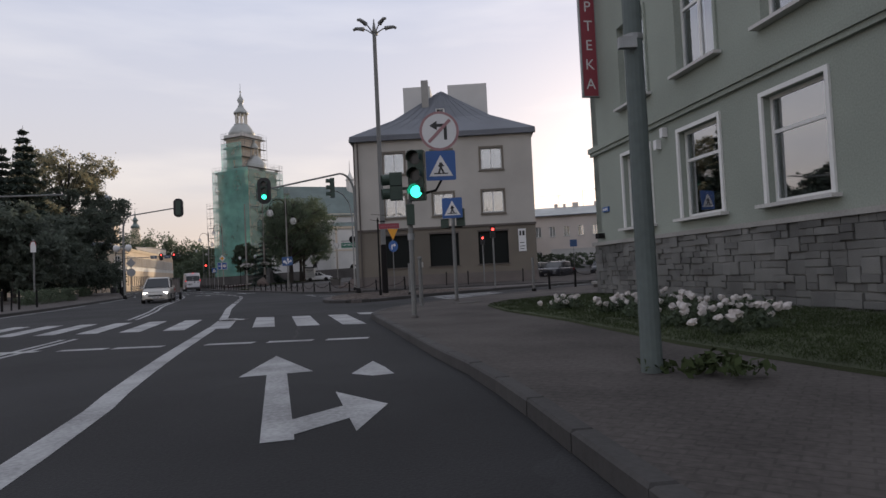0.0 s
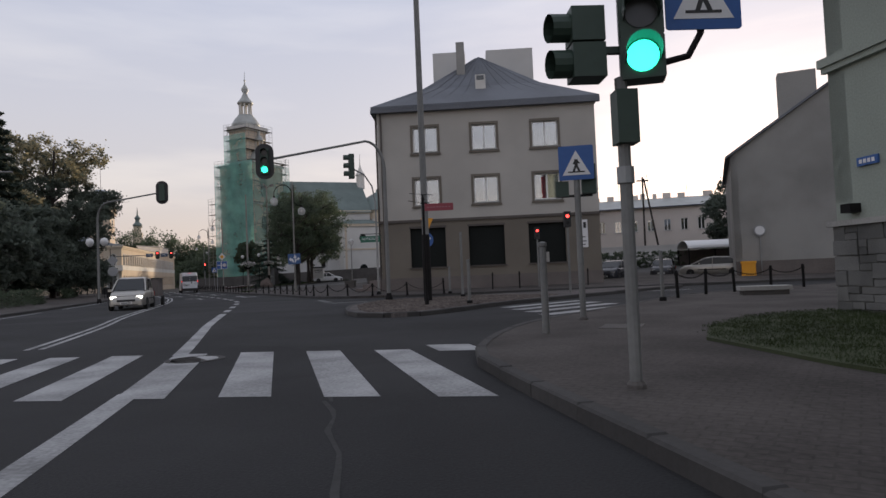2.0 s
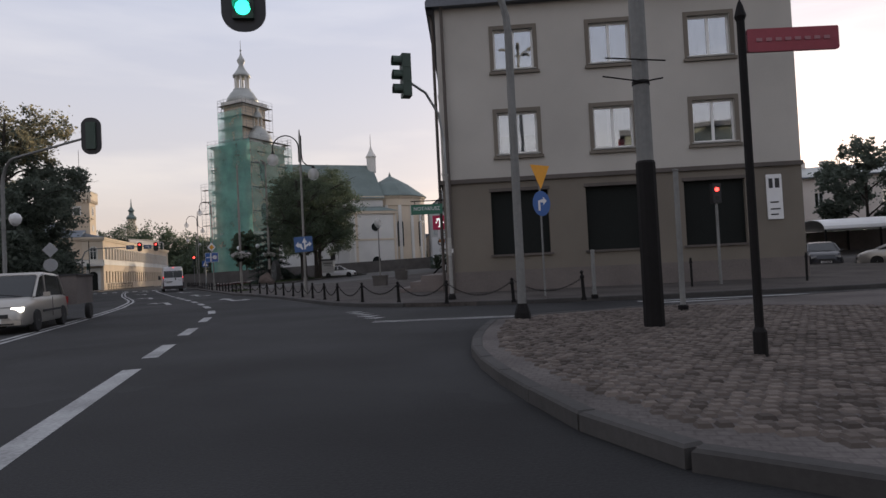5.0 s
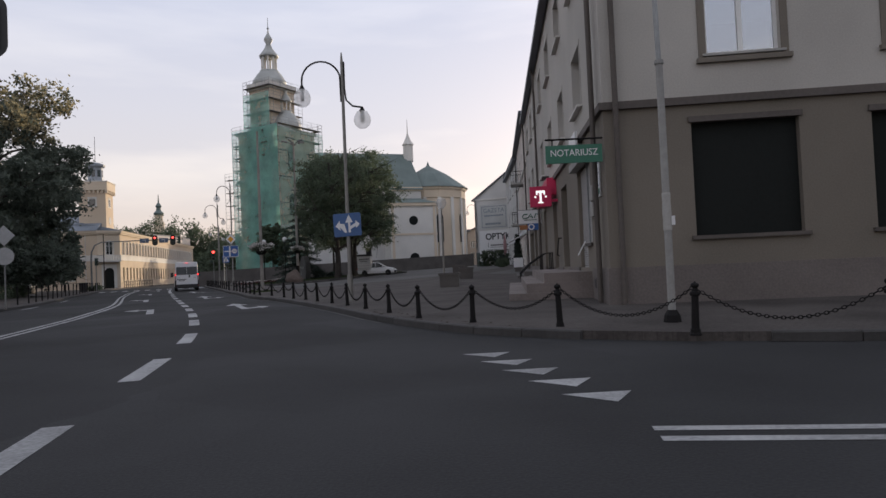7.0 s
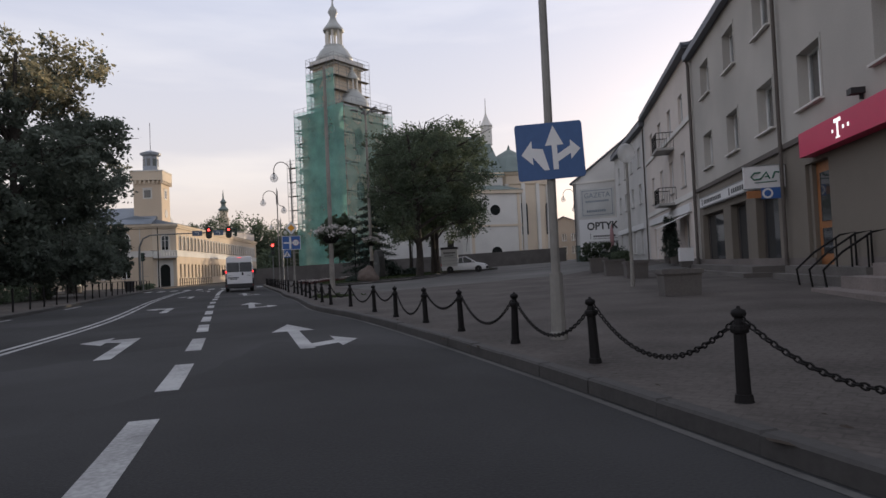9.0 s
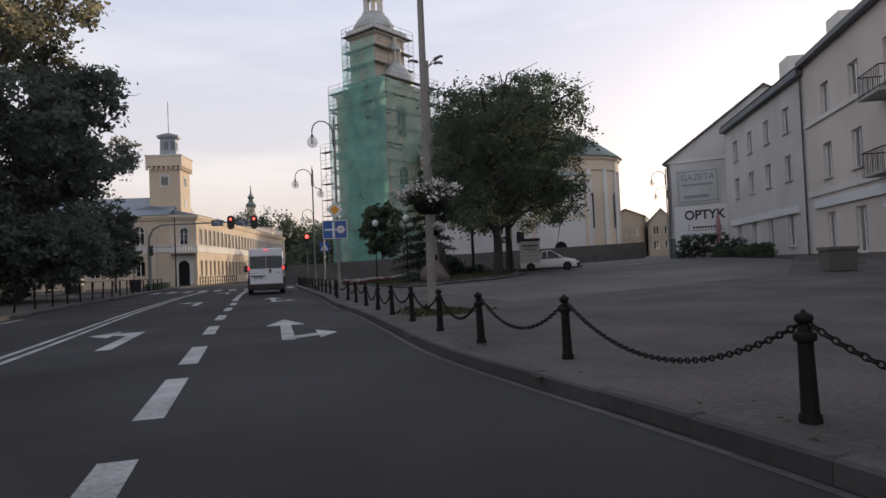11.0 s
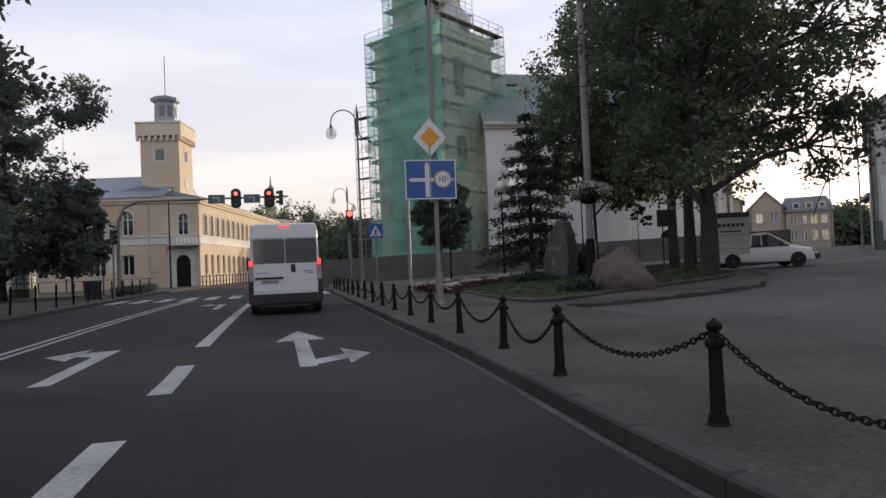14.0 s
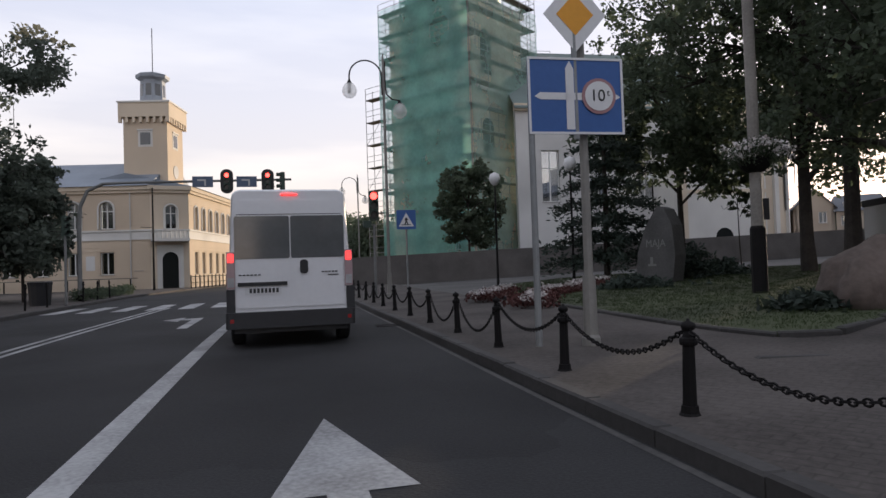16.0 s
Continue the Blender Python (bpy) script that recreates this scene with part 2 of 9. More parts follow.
M["trim_dark"] = mat("dark_trim", (0.10, 0.085, 0.075), 0.8, var=0.25, scale=5)
M["plinth_dark"] = mat("plinth_plaster", (0.15, 0.13, 0.12), 0.9, var=0.3, scale=4, fine=120)
M["render_grey"] = mat("render_grey", (0.27, 0.265, 0.25), 0.92, var=0.3, scale=2.5, fine=120)
M["tar"] = mat("tar", (0.07, 0.069, 0.068), 0.95, var=0.3, scale=10, spec=0.1)
M["step_stone"] = mat("step_stone", (0.20, 0.17, 0.157), 0.85, var=0.3, scale=8, fine=120)
M["slat_grey"] = mat("slat_grey", (0.36, 0.35, 0.34), 0.6, var=0.2, scale=6)
M["granite"] = mat("granite", (0.26, 0.225, 0.20), 0.75, var=0.25, scale=8, fine=160)
M["wood_orange"] = mat("orange_wood", (0.34, 0.14, 0.05), 0.55, var=0.3, scale=10)
M["cover_iron"] = mat("cover_iron", (0.022, 0.021, 0.021), 0.9, var=0.3, scale=8, fine=200, bump=0.5, spec=0.1)
M["pharmacy_red"] = mat("pharmacy_red", (0.30, 0.05, 0.07), 0.5, var=0.15)
M["stone_letter"] = mat("raised_stone_letter", (0.21, 0.21, 0.20), 0.8, var=0.2)
M["memorial"] = mat("memorial_stone", (0.092, 0.090, 0.087), 0.85, var=0.3, scale=10, fine=70, bump=0.5)
M["sett"] = mat("cobblestone", (0.115, 0.096, 0.085), 0.9, var=0.2, scale=6, fine=90, spec=0.2)
nt_ = M["sett"].node_tree
gi_, hs_, mr_ = nt_.nodes.new("ShaderNodeNewGeometry"), nt_.nodes.new("ShaderNodeHueSaturation"), nt_.nodes.new("ShaderNodeMapRange")
mr_.inputs[3].default_value, mr_.inputs[4].default_value = 0.6, 1.4
nt_.links.new(gi_.outputs["Random Per Island"], mr_.inputs[0])
nt_.links.new(mr_.outputs[0], hs_.inputs["Value"])
nt_.links.new(nt_.nodes["Principled BSDF"].inputs["Base Color"].links[0].from_socket, hs_.inputs["Color"])
nt_.links.new(hs_.outputs[0], nt_.nodes["Principled BSDF"].inputs["Base Color"])
M["concrete_dark"] = mat("dark_concrete", (0.115, 0.105, 0.098), 0.9, var=0.3, scale=6, fine=100)


def paver_mat(name, color, w, h, rot):
    """Concrete pavers in courses, with recessed joints."""
    m = mat(name, color, 0.92, var=0.42, scale=5, fine=90, bump=0.2, spec=0.2)
    n, l = m.node_tree.nodes, m.node_tree.links
    g, mp, br = n.new("ShaderNodeNewGeometry"), n.new("ShaderNodeMapping"), n.new("ShaderNodeTexBrick")
    mp.inputs["Rotation"].default_value = (0, 0, radians(rot))
    l.new(g.outputs["Position"], mp.inputs[0])
    l.new(mp.outputs[0], br.inputs["Vector"])
    br.inputs["Scale"].default_value = 1.0
    br.inputs["Brick Width"].default_value, br.inputs["Row Height"].default_value, br.inputs["Mortar Size"].default_value = w, h, 0.008
    br.inputs["Color1"].default_value, br.inputs["Color2"].default_value, br.inputs["Mortar"].default_value = (1, 1, 1, 1), (0.92, 0.92, 0.92, 1), (0.78, 0.78, 0.78, 1)
    mx = n.new("ShaderNodeMix")
    mx.data_type, mx.blend_type = "RGBA", "MULTIPLY"
    mx.inputs[0].default_value = 1.0
    b = n["Principled BSDF"]
    l.new(b.inputs["Base Color"].links[0].from_socket, mx.inputs[6])
    l.new(br.outputs["Color"], mx.inputs[7])
    l.new(mx.outputs[2], b.inputs["Base Color"])
    bp = n.new("ShaderNodeBump")
    bp.inputs["Strength"].default_value, bp.inputs["Distance"].default_value = 0.3, 0.006
    l.new(br.outputs["Fac"], bp.inputs["Height"])
    bp.invert = True
    l.new(bp.outputs[0], b.inputs["Normal"])
    return m


M["pavers"] = paver_mat("pavers", (0.094, 0.083, 0.077), 0.2, 0.1, 30)
M["cobbles"] = paver_mat("cobbles", (0.13, 0.115, 0.11), 0.12, 0.1, 10)


# ---- mesh building ----
class MB:
    """Collects vertices and faces of one mesh."""

    def __init__(self):
        self.v, self.f, self.mi = [], [], []

    def add(self, vs, fs, mi=0):
        o = len(self.v)
        self.v += [tuple(v) for v in vs]
        self.f += [[o + i for i in f] for f in fs]
        self.mi += [mi] * len(fs)
        return self

    def box(self, x0, x1, y0, y1, z0, z1, mi=0, m=None):
        vs = [Vector(p) for p in ((x0, y0, z0), (x1, y0, z0), (x1, y1, z0), (x0, y1, z0), (x0, y0, z1), (x1, y0, z1), (x1, y1, z1), (x0, y1, z1))]
        if m is not None:
            vs = [m @ p for p in vs]
        return self.add(vs, [(3, 2, 1, 0), (4, 5, 6, 7), (0, 1, 5, 4), (1, 2, 6, 5), (2, 3, 7, 6), (3, 0, 4, 7)], mi)

    def prism(self, poly, z0, z1, mi=0, top=None):
        n = len(poly)
        zt = [z1 if top is None else top(*p) for p in poly]
        vs = [(x, y, z0) for x, y in poly] + [(x, y, z) for (x, y), z in zip(poly, zt)]
        fs = [tuple(range(n - 1, -1, -1)), tuple(range(n, 2 * n))] + [(i, (i + 1) % n, n + (i + 1) % n, n + i) for i in range(n)]
        return self.add(vs, fs, mi)

    def tube(self, pts, r, n=8, r1=None, mi=0, cap=True):
        """A round bar through the points; r to r1 along it."""
        pts = [Vector(p) for p in pts]
        rings = []
        side = None
        for i, p in enumerate(pts):
            d = (pts[min(i + 1, len(pts) - 1)] - pts[max(i - 1, 0)]).normalized()
            if side is None:
                side = d.orthogonal().normalized()
            side = (side - d * side.dot(d)).normalized()
            up = d.cross(side)
            rr = r if r1 is None else r + (r1 - r) * i / (len(pts) - 1)
            rings.append([p + side * rr * math.cos(2 * math.pi * k / n) + up * rr * math.sin(2 * math.pi * k / n) for k in range(n)])
        vs = [v for ring in rings for v in ring]
        fs = [(i * n + k, i * n + (k + 1) % n, (i + 1) * n + (k + 1) % n, (i + 1) * n + k) for i in range(len(pts) - 1) for k in range(n)]
        if cap:
            fs += [tuple(range(n - 1, -1, -1)), tuple(range((len(pts) - 1) * n, len(pts) * n))]
        return self.add(vs, fs, mi)

    def lathe(self, prof, n=16, at=(0, 0, 0), mi=0):
        vs = [(at[0] + r * math.cos(2 * math.pi * k / n), at[1] + r * math.sin(2 * math.pi * k / n), at[2] + z) for r, z in prof for k in range(n)]
        fs = [(i * n + k, i * n + (k + 1) % n, (i + 1) * n + (k + 1) % n, (i + 1) * n + k) for i in range(len(prof) - 1) for k in range(n)]
        fs += [tuple(range(n - 1, -1, -1)), tuple(range((len(prof) - 1) * n, len(prof) * n))]
        return self.add(vs, fs, mi)

    def weld(self):
        """Joins vertices that lie in one place."""
        at, vs, remap = {}, [], []
        for v in self.v:
            k = tuple(round(c, 4) for c in v)
            if k not in at:
                at[k] = len(vs)
                vs.append(v)
            remap.append(at[k])
        self.v, self.f = vs, [[remap[i] for i in f] for f in self.f]
        return self

    def mesh(self, name, mats, smooth=False):
        me = bpy.data.meshes.new(name)
        me.from_pydata(self.v, [], self.f)
        for mm in mats if isinstance(mats, (list, tuple)) else [mats]:
            me.materials.append(mm)
        me.polygons.foreach_set("material_index", self.mi)
        if smooth:
            me.polygons.foreach_set("use_smooth", [True] * len(self.f))
        me.update()
        return me


def part(name, mb, mats, parent=None, label="", m=None, smooth=False, kind="", me=None):
    ob = new(name, me or mb.mesh(name, mats, smooth))
    if parent is not None:
        ob.parent = parent
    if m is not None:
        ob.matrix_basis = m
    return tagged(ob, label, kind=kind)


def thing(name, label, category, m=None, group="", kind=""):
    ob = new(name)
    ob.empty_display_size = 0.3
    if m is not None:
        ob.matrix_basis = m
    return tagged(ob, label, category, group, kind)


def lerp_line(line, y):
    """x of a polyline of (x, y) points at y."""
    for (xa, ya), (xb, yb) in zip(line, line[1:]):
        if y <= yb:
            return xa + (xb - xa) * (y - ya) / (yb - ya)
    (xa, ya), (xb, yb) = line[-2:]
    return xb + (xb - xa) * (y - yb) / (yb - ya)


def smooth_line(line, step=1.0):
    """Points at even steps along a Catmull-Rom curve through the line."""
    out = []
    p = [line[0]] + list(line) + [line[-1]]
    for i in range(1, len(p) - 2):
        a, b, c, d = (Vector(q) for q in p[i - 1:i + 3])
        k = max(1, int((c - b).length / step))
        for j in range(k):
            t = j / k
            out.append(0.5 * (2 * b + (c - a) * t + (2 * a - 5 * b + 4 * c - d) * t * t + (3 * b - a - 3 * c + d) * t ** 3))
    return out + [Vector(line[-1])]


def offset(pts, d):
    """A line beside the given one, d to its right."""
    out = []
    for i, p in enumerate(pts):
        t = (pts[min(i + 1, len(pts) - 1)] - pts[max(i - 1, 0)]).normalized()
        out.append(p + Vector((t.y, -t.x)) * d)
    return out


# ---- plan ----
RKERB = [(-7.2, 39.0), (-8.8, 40.2), (-10.25, 42.1), (-11.4, 44.0), (-12.4, 45.9), (-13.35, 47.7), (-14.3, 49.4), (-16.25, 52.8), (-18.35, 56.2), (-21.0, 60.0), (-23.0, 63.7), (-25.0, 67.4), (-27.65, 71.9), (-30.1, 76.6), (-33.1, 81.9), (-36.4, 87.8), (-41.0, 96.0), (-46.5, 106.5), (-58.0, 131.0), (-72.0, 168.0), (-90.0, 225.0)]
LKERB = [(-8.5, -40.0), (-11.0, -10.0), (-13.2, 4.0), (-16.2, 15.0), (-20.7, 29.5), (-26.0, 43.5), (-31.0, 56.0), (-34.6, 63.2), (-43.6, 78.5), (-48.7, 87.5), (-54.0, 96.5), (-61.0, 109.0), (-70.0, 131.0), (-83.0, 168.0), (-101.0, 225.0)]
DBL = [(-1.2, -40.0), (-3.8, -4.0), (-5.6, 6.5), (-7.5, 13.2), (-10.8, 21.8), (-13.8, 28.6), (-17.9, 39.0), (-21.2, 46.8), (-22.6, 49.8), (-26.7, 57.8), (-34.2, 70.0), (-38.1, 76.6), (-43.4, 85.8), (-49.2, 96.6)]
LANE = [(3.4, -14.0), (-0.45, 0.3), (-1.2, 2.6), (-2.25, 5.9), (-4.5, 13.4), (-6.7, 19.5), (-7.9, 22.8), (-12.5, 36.4), (-14.5, 41.6), (-17.4, 47.3), (-20.25, 52.4), (-22.2, 55.7), (-24.9, 60.3), (-27.15, 64.1), (-29.25, 67.7), (-31.4, 71.45), (-33.4, 75.0), (-35.2, 78.0), (-40.2, 86.8), (-44.0, 93.8)]


def hgt(x, y):
    """Height of the ground on the church side of the street, which rises gently."""
    s = min(1.0, max(0.0, (y - 50.0) / 30.0))
    s = s * s * (3 - 2 * s)
    d = max(0.0, (x - lerp_line(RKERB, y)) * 0.87) if y > 39.0 else 0.0
    return 0.03 * min(d, 50.0) * s


# ---- ground, road and pavements ----
def ring_ground():
    mb = MB()
    xs = [-2500, -600, -250] + [-160 + 4 * i for i in range(66)] + [160, 400, 2500]
    ys = [-2500, -300, -80] + [-40 + 4 * i for i in range(71)] + [300, 600, 3000]
    vs = [(x, y, max(0.0, hgt(x - 7.0, y) - 0.12)) for y in ys for x in xs]
    n = len(xs)
    mb.add(vs, [(j * n + i, j * n + i + 1, (j + 1) * n + i + 1, (j + 1) * n + i) for j in range(len(ys) - 1) for i in range(n - 1)])
    return mb


tagged(part("ground", ring_ground(), M["asphalt"], smooth=True), "dark worn asphalt of the street and square", "ground", kind="structure")


def pavement(name, poly, mat_, label, z=0.12, zf=None):
    mb = MB()
    mb.prism(poly, -0.1, z, top=None if zf is None else (lambda x, y: z + zf(x, y)))
    return tagged(part(name, mb, mat_), label, "pavement", kind="structure")


rk = smooth_line(RKERB, 1.0)
lk = smooth_line(LKERB, 1.5)
# left-hand pavement
lo = offset(lk, -60.0)
mb = MB()
n = len(lk)
mb.add([(p.x, p.y, 0.0) for p in lk] + [(p.x, p.y, 0.12) for p in lk] + [(p.x, p.y, 0.12) for p in lo], [(i, i + 1, n + i + 1, n + i) for i in range(n - 1)] + [(n + i, n + i + 1, 2 * n + i + 1, 2 * n + i) for i in range(n - 1)])
tagged(part("pavement_west", mb, M["pavers"]), "grey concrete paver pavement beside the street", "pavement", kind="structure")

# near right corner with lawn
CORNER = [(3.9, -4.0), (2.8, 1.8), (2.15, 4.15), (0.95, 8.6), (0.1, 11.7), (-0.15, 13.2), (0.05, 14.8), (0.6, 16.9), (1.6, 18.8), (2.6, 20.2), (4.1, 22.6), (5.4, 24.6), (6.9, 26.6), (9.0, 28.2), (11.5, 29.7), (16.0, 32.0), (28.0, 36.3), (60.0, 41.0), (60.0, -40.0), (9.0, -40.0), (6.0, -14.0)]
pavement("pavement_corner", CORNER, M["pavers"], "grey paved corner pavement with lawn beside a house")
ISLAND = [(-4.55, 31.6), (-4.8, 29.5), (-4.8, 27.2), (-4.2, 24.3), (-3.6, 22.85), (-2.5, 22.1), (-1.85, 22.3), (-0.9, 23.6), (0.45, 26.0), (2.1, 27.9), (6.2, 32.6), (9.5, 36.4), (5.0, 35.6), (-0.5, 33.6), (-3.7, 32.4)]
pavement("traffic_island", ISLAND, M["cobbles"], "cobbled traffic island at the junction")
def cobble_field(poly, z, seed, label, pitch=0.125):
    """Rounded setts in bent rows over a polygon, as one mesh."""
    rg = random.Random(seed)
    mb = MB()
    xs, ys = [p[0] for p in poly], [p[1] for p in poly]
    y = min(ys)
    row = 0
    while y < max(ys):
        x = min(xs) + (row % 2) * pitch / 2
        while x < max(xs):
            ins = False
            for (xa, ya), (xb, yb) in zip(poly, poly[1:] + poly[:1]):
                if (ya > y) != (yb > y) and x < (xb - xa) * (y - ya) / (yb - ya) + xa:
                    ins = not ins
            if ins:
                h, a = z + rg.uniform(0.012, 0.03), pitch * rg.uniform(0.38, 0.47)
                b = a * 0.7
                cx, cy = x + rg.uniform(-0.015, 0.015), y + rg.uniform(-0.015, 0.015)
                mb.add([(cx - a, cy - a, z), (cx + a, cy - a, z), (cx + a, cy + a, z), (cx - a, cy + a, z), (cx - b, cy - b, h), (cx + b, cy - b, h), (cx + b, cy + b, h), (cx - b, cy + b, h)], [(4, 5, 6, 7), (0, 1, 5, 4), (1, 2, 6, 5), (2, 3, 7, 6), (3, 0, 4, 7)])
            x += pitch
        y += pitch
        row += 1
    return tagged(part("cobblestones", mb, M["sett"]), label, "paving", kind="stuff")


cobble_field([(-4.3, 31.3), (-4.5, 29.4), (-4.5, 27.3), (-3.9, 24.5), (-3.4, 23.2), (-2.4, 22.5), (-1.95, 22.7), (-1.1, 23.9), (0.2, 26.2), (1.8, 28.2), (3.0, 30.5), (-0.5, 33.2), (-3.6, 32.1)], 0.12, 3, "rough brown cobblestones of the traffic island")
# pavement of the big corner house and along the square
PAVE = [(60.0, 44.0), (30.0, 39.0), (9.0, 38.0), (0.0, 37.6), (-4.1, 38.0), (-5.9, 38.4)]
strip = [p for p in rk if p.y < 150]
inner = []
for p in strip:
    w = 3.6
    inner.append(p + Vector((w * 0.87, w * 0.5)))
mb = MB()
n = len(strip)
mb.add([(p.x, p.y, 0.0) for p in strip] + [(p.x, p.y, 0.12 + hgt(p.x, p.y)) for p in strip] + [(p.x, p.y, 0.12 + hgt(p.x, p.y)) for p in inner] + [(p.x, p.y, hgt(p.x, p.y) - 0.05) for p in inner],
       [(i + 1, i, n + i, n + i + 1) for i in range(n - 1)] + [(n + i + 1, n + i, 2 * n + i, 2 * n + i + 1) for i in range(n - 1)] + [(2 * n + i + 1, 2 * n + i, 3 * n + i, 3 * n + i + 1) for i in range(n - 1)])
tagged(part("pavement_square", mb, M["pavers"]), "paved footway along the kerb behind chained bollards", "pavement", kind="structure")
# asphalt of the square
mb = MB()
rows = [p for p in inner if p.y > 62]
offs = [0, 3, 7, 12, 18, 26, 36, 50, 75]
mb.add([(p.x + d, p.y, hgt(p.x + d, p.y) + 0.02) for p in rows for d in offs], [(i * 9 + j, i * 9 + j + 1, i * 9 + j + 10, i * 9 + j + 9) for i in range(len(rows) - 1) for j in range(8)])
tagged(part("square_surface", mb, M["asphalt_old"], smooth=True), "worn patched asphalt of the church square", "road", kind="structure")
apron = PAVE + [(p.x, p.y) for p in strip if p.y < 66] + [(-13.5, 74.0), (-9.0, 90.0), (-8.2, 112.0), (60.0, 112.0)]
mb = MB()
mb.prism(apron, -0.1, 0.125, top=lambda x, y: 0.125 + (hgt(x, y) if y < 111 else 1.0))
tagged(part("pavement_apron", mb, M["pavers"]), "worn grey paving before a row of shops", "pavement", kind="structure")


# ---- sign and signal parts ----
M["lit_green"] = mat("lit_green_lens", (0.02, 0.3, 0.2), 0.3, emit=((0.03, 0.85, 0.50), 2.4), bump=0)
M["lit_red"] = mat("lit_red_lens", (0.3, 0.02, 0.02), 0.3, emit=((1.0, 0.05, 0.04), 3.5), bump=0)
M["lens_dark"] = mat("unlit_lens", (0.03, 0.03, 0.03), 0.25, bump=0)
M["globe"] = net_mat("lamp_globe", (0.80, 0.79, 0.76), 0.34)
M["globe"].node_tree.nodes["Principled BSDF"].inputs["Roughness"].default_value = 0.15
M["sign_white"] = mat("sign_white", (0.70, 0.70, 0.70), 0.5, var=0.06, bump=0)
M["sign_back"] = mat("sign_back", (0.30, 0.31, 0.32), 0.5, 0.5, var=0.15)
M["ink"] = mat("sign_ink", (0.03, 0.03, 0.03), 0.6, var=0.05, bump=0)
M["sign_green"] = mat("sign_green", (0.03, 0.14, 0.09), 0.5, var=0.1, bump=0)
M["magenta"] = mat("shop_sign_red", (0.62, 0.02, 0.10), 0.45, var=0.06, bump=0)
M["lit_sign"] = mat("lit_sign_white", (0.8, 0.8, 0.8), 0.5, emit=((1, 1, 1), 0.5), bump=0)
M["advert_pale"] = mat("advert_pale", (0.50, 0.51, 0.50), 0.85, var=0.15, scale=5)
M["advert_ink"] = mat("advert_ink", (0.20, 0.24, 0.28), 0.85, var=0.2)
M["advert_blue"] = mat("advert_blue", (0.36, 0.42, 0.46), 0.8, var=0.15)
# greyed red puts the round signs' backlit, hazed look into the colour
M["red_dulled"] = mat("dulled_sign_red", (0.36, 0.20, 0.21), 0.6, var=0.15)
M["olive"] = mat("signal_green_paint", (0.035, 0.060, 0.045), 0.55, var=0.15)


def disc(r, n=20, y0=0.0, y1=0.006, cz=0.0, cx=0.0):
    """A round plate standing upright, facing -y."""
    mb = MB()
    vs = [(cx + r * math.cos(2 * math.pi * k / n), y, cz + r * math.sin(2 * math.pi * k / n)) for y in (y0, y1) for k in range(n)]
    return mb.add(vs, [tuple(range(n)), tuple(range(2 * n - 1, n - 1, -1))] + [(k, n + k, n + (k + 1) % n, (k + 1) % n) for k in range(n)])


def plate(poly, y0=0.0, y1=0.004):
    """A flat upright shape from (x, z) points, facing -y."""
    n = len(poly)
    return MB().add([(x, y0, z) for x, z in poly] + [(x, y1, z) for x, z in poly], [tuple(range(n)), tuple(range(2 * n - 1, n - 1, -1))] + [(k, n + k, n + (k + 1) % n, (k + 1) % n) for k in range(n)])


def rrect(x0, x1, z0, z1, r=0.04, n=4):
    out = []
    for cx, cz, a0 in ((x1 - r, z1 - r, 0), (x0 + r, z1 - r, 90), (x0 + r, z0 + r, 180), (x1 - r, z0 + r, 270)):
        out += [(cx + r * math.cos(radians(a0 + 90 * k / n)), cz + r * math.sin(radians(a0 + 90 * k / n))) for k in range(n + 1)]
    return out


def text_part(body, size, mat_, parent, m, name="lettering", width=None, bold=0.0):
    cu = bpy.data.curves.new("lettering", "FONT")
    cu.body, cu.size, cu.extrude, cu.offset = body, size, 0.002, bold
    cu.align_x, cu.align_y = "CENTER", "CENTER"
    tmp = new("tmp", cu)
    me = bpy.data.meshes.new_from_object(tmp.evaluated_get(bpy.context.evaluated_depsgraph_get()))
    bpy.data.objects.remove(tmp)
    me.materials.clear()
    me.materials.append(mat_)
    xs = [v.co.x for v in me.vertices]
    s = width / (max(xs) - min(xs)) if width else 1.0
    return part(name, None, None, parent, me=me, m=m @ pose(0, 0, 0, 90) @ Matrix.Diagonal((s, 1, 1, 1)))


def bars(parent, mat_, rows, m=None):
    """Plain bars in place of writing: (x0, x1, z0, z1) each, facing -y."""
    mb = MB()
    for x0, x1, z0, z1 in rows:
        mb.box(x0, x1, -0.003, 0.003, z0, z1)
    return part("writing", mb, mat_, parent, m=m, kind="stuff")


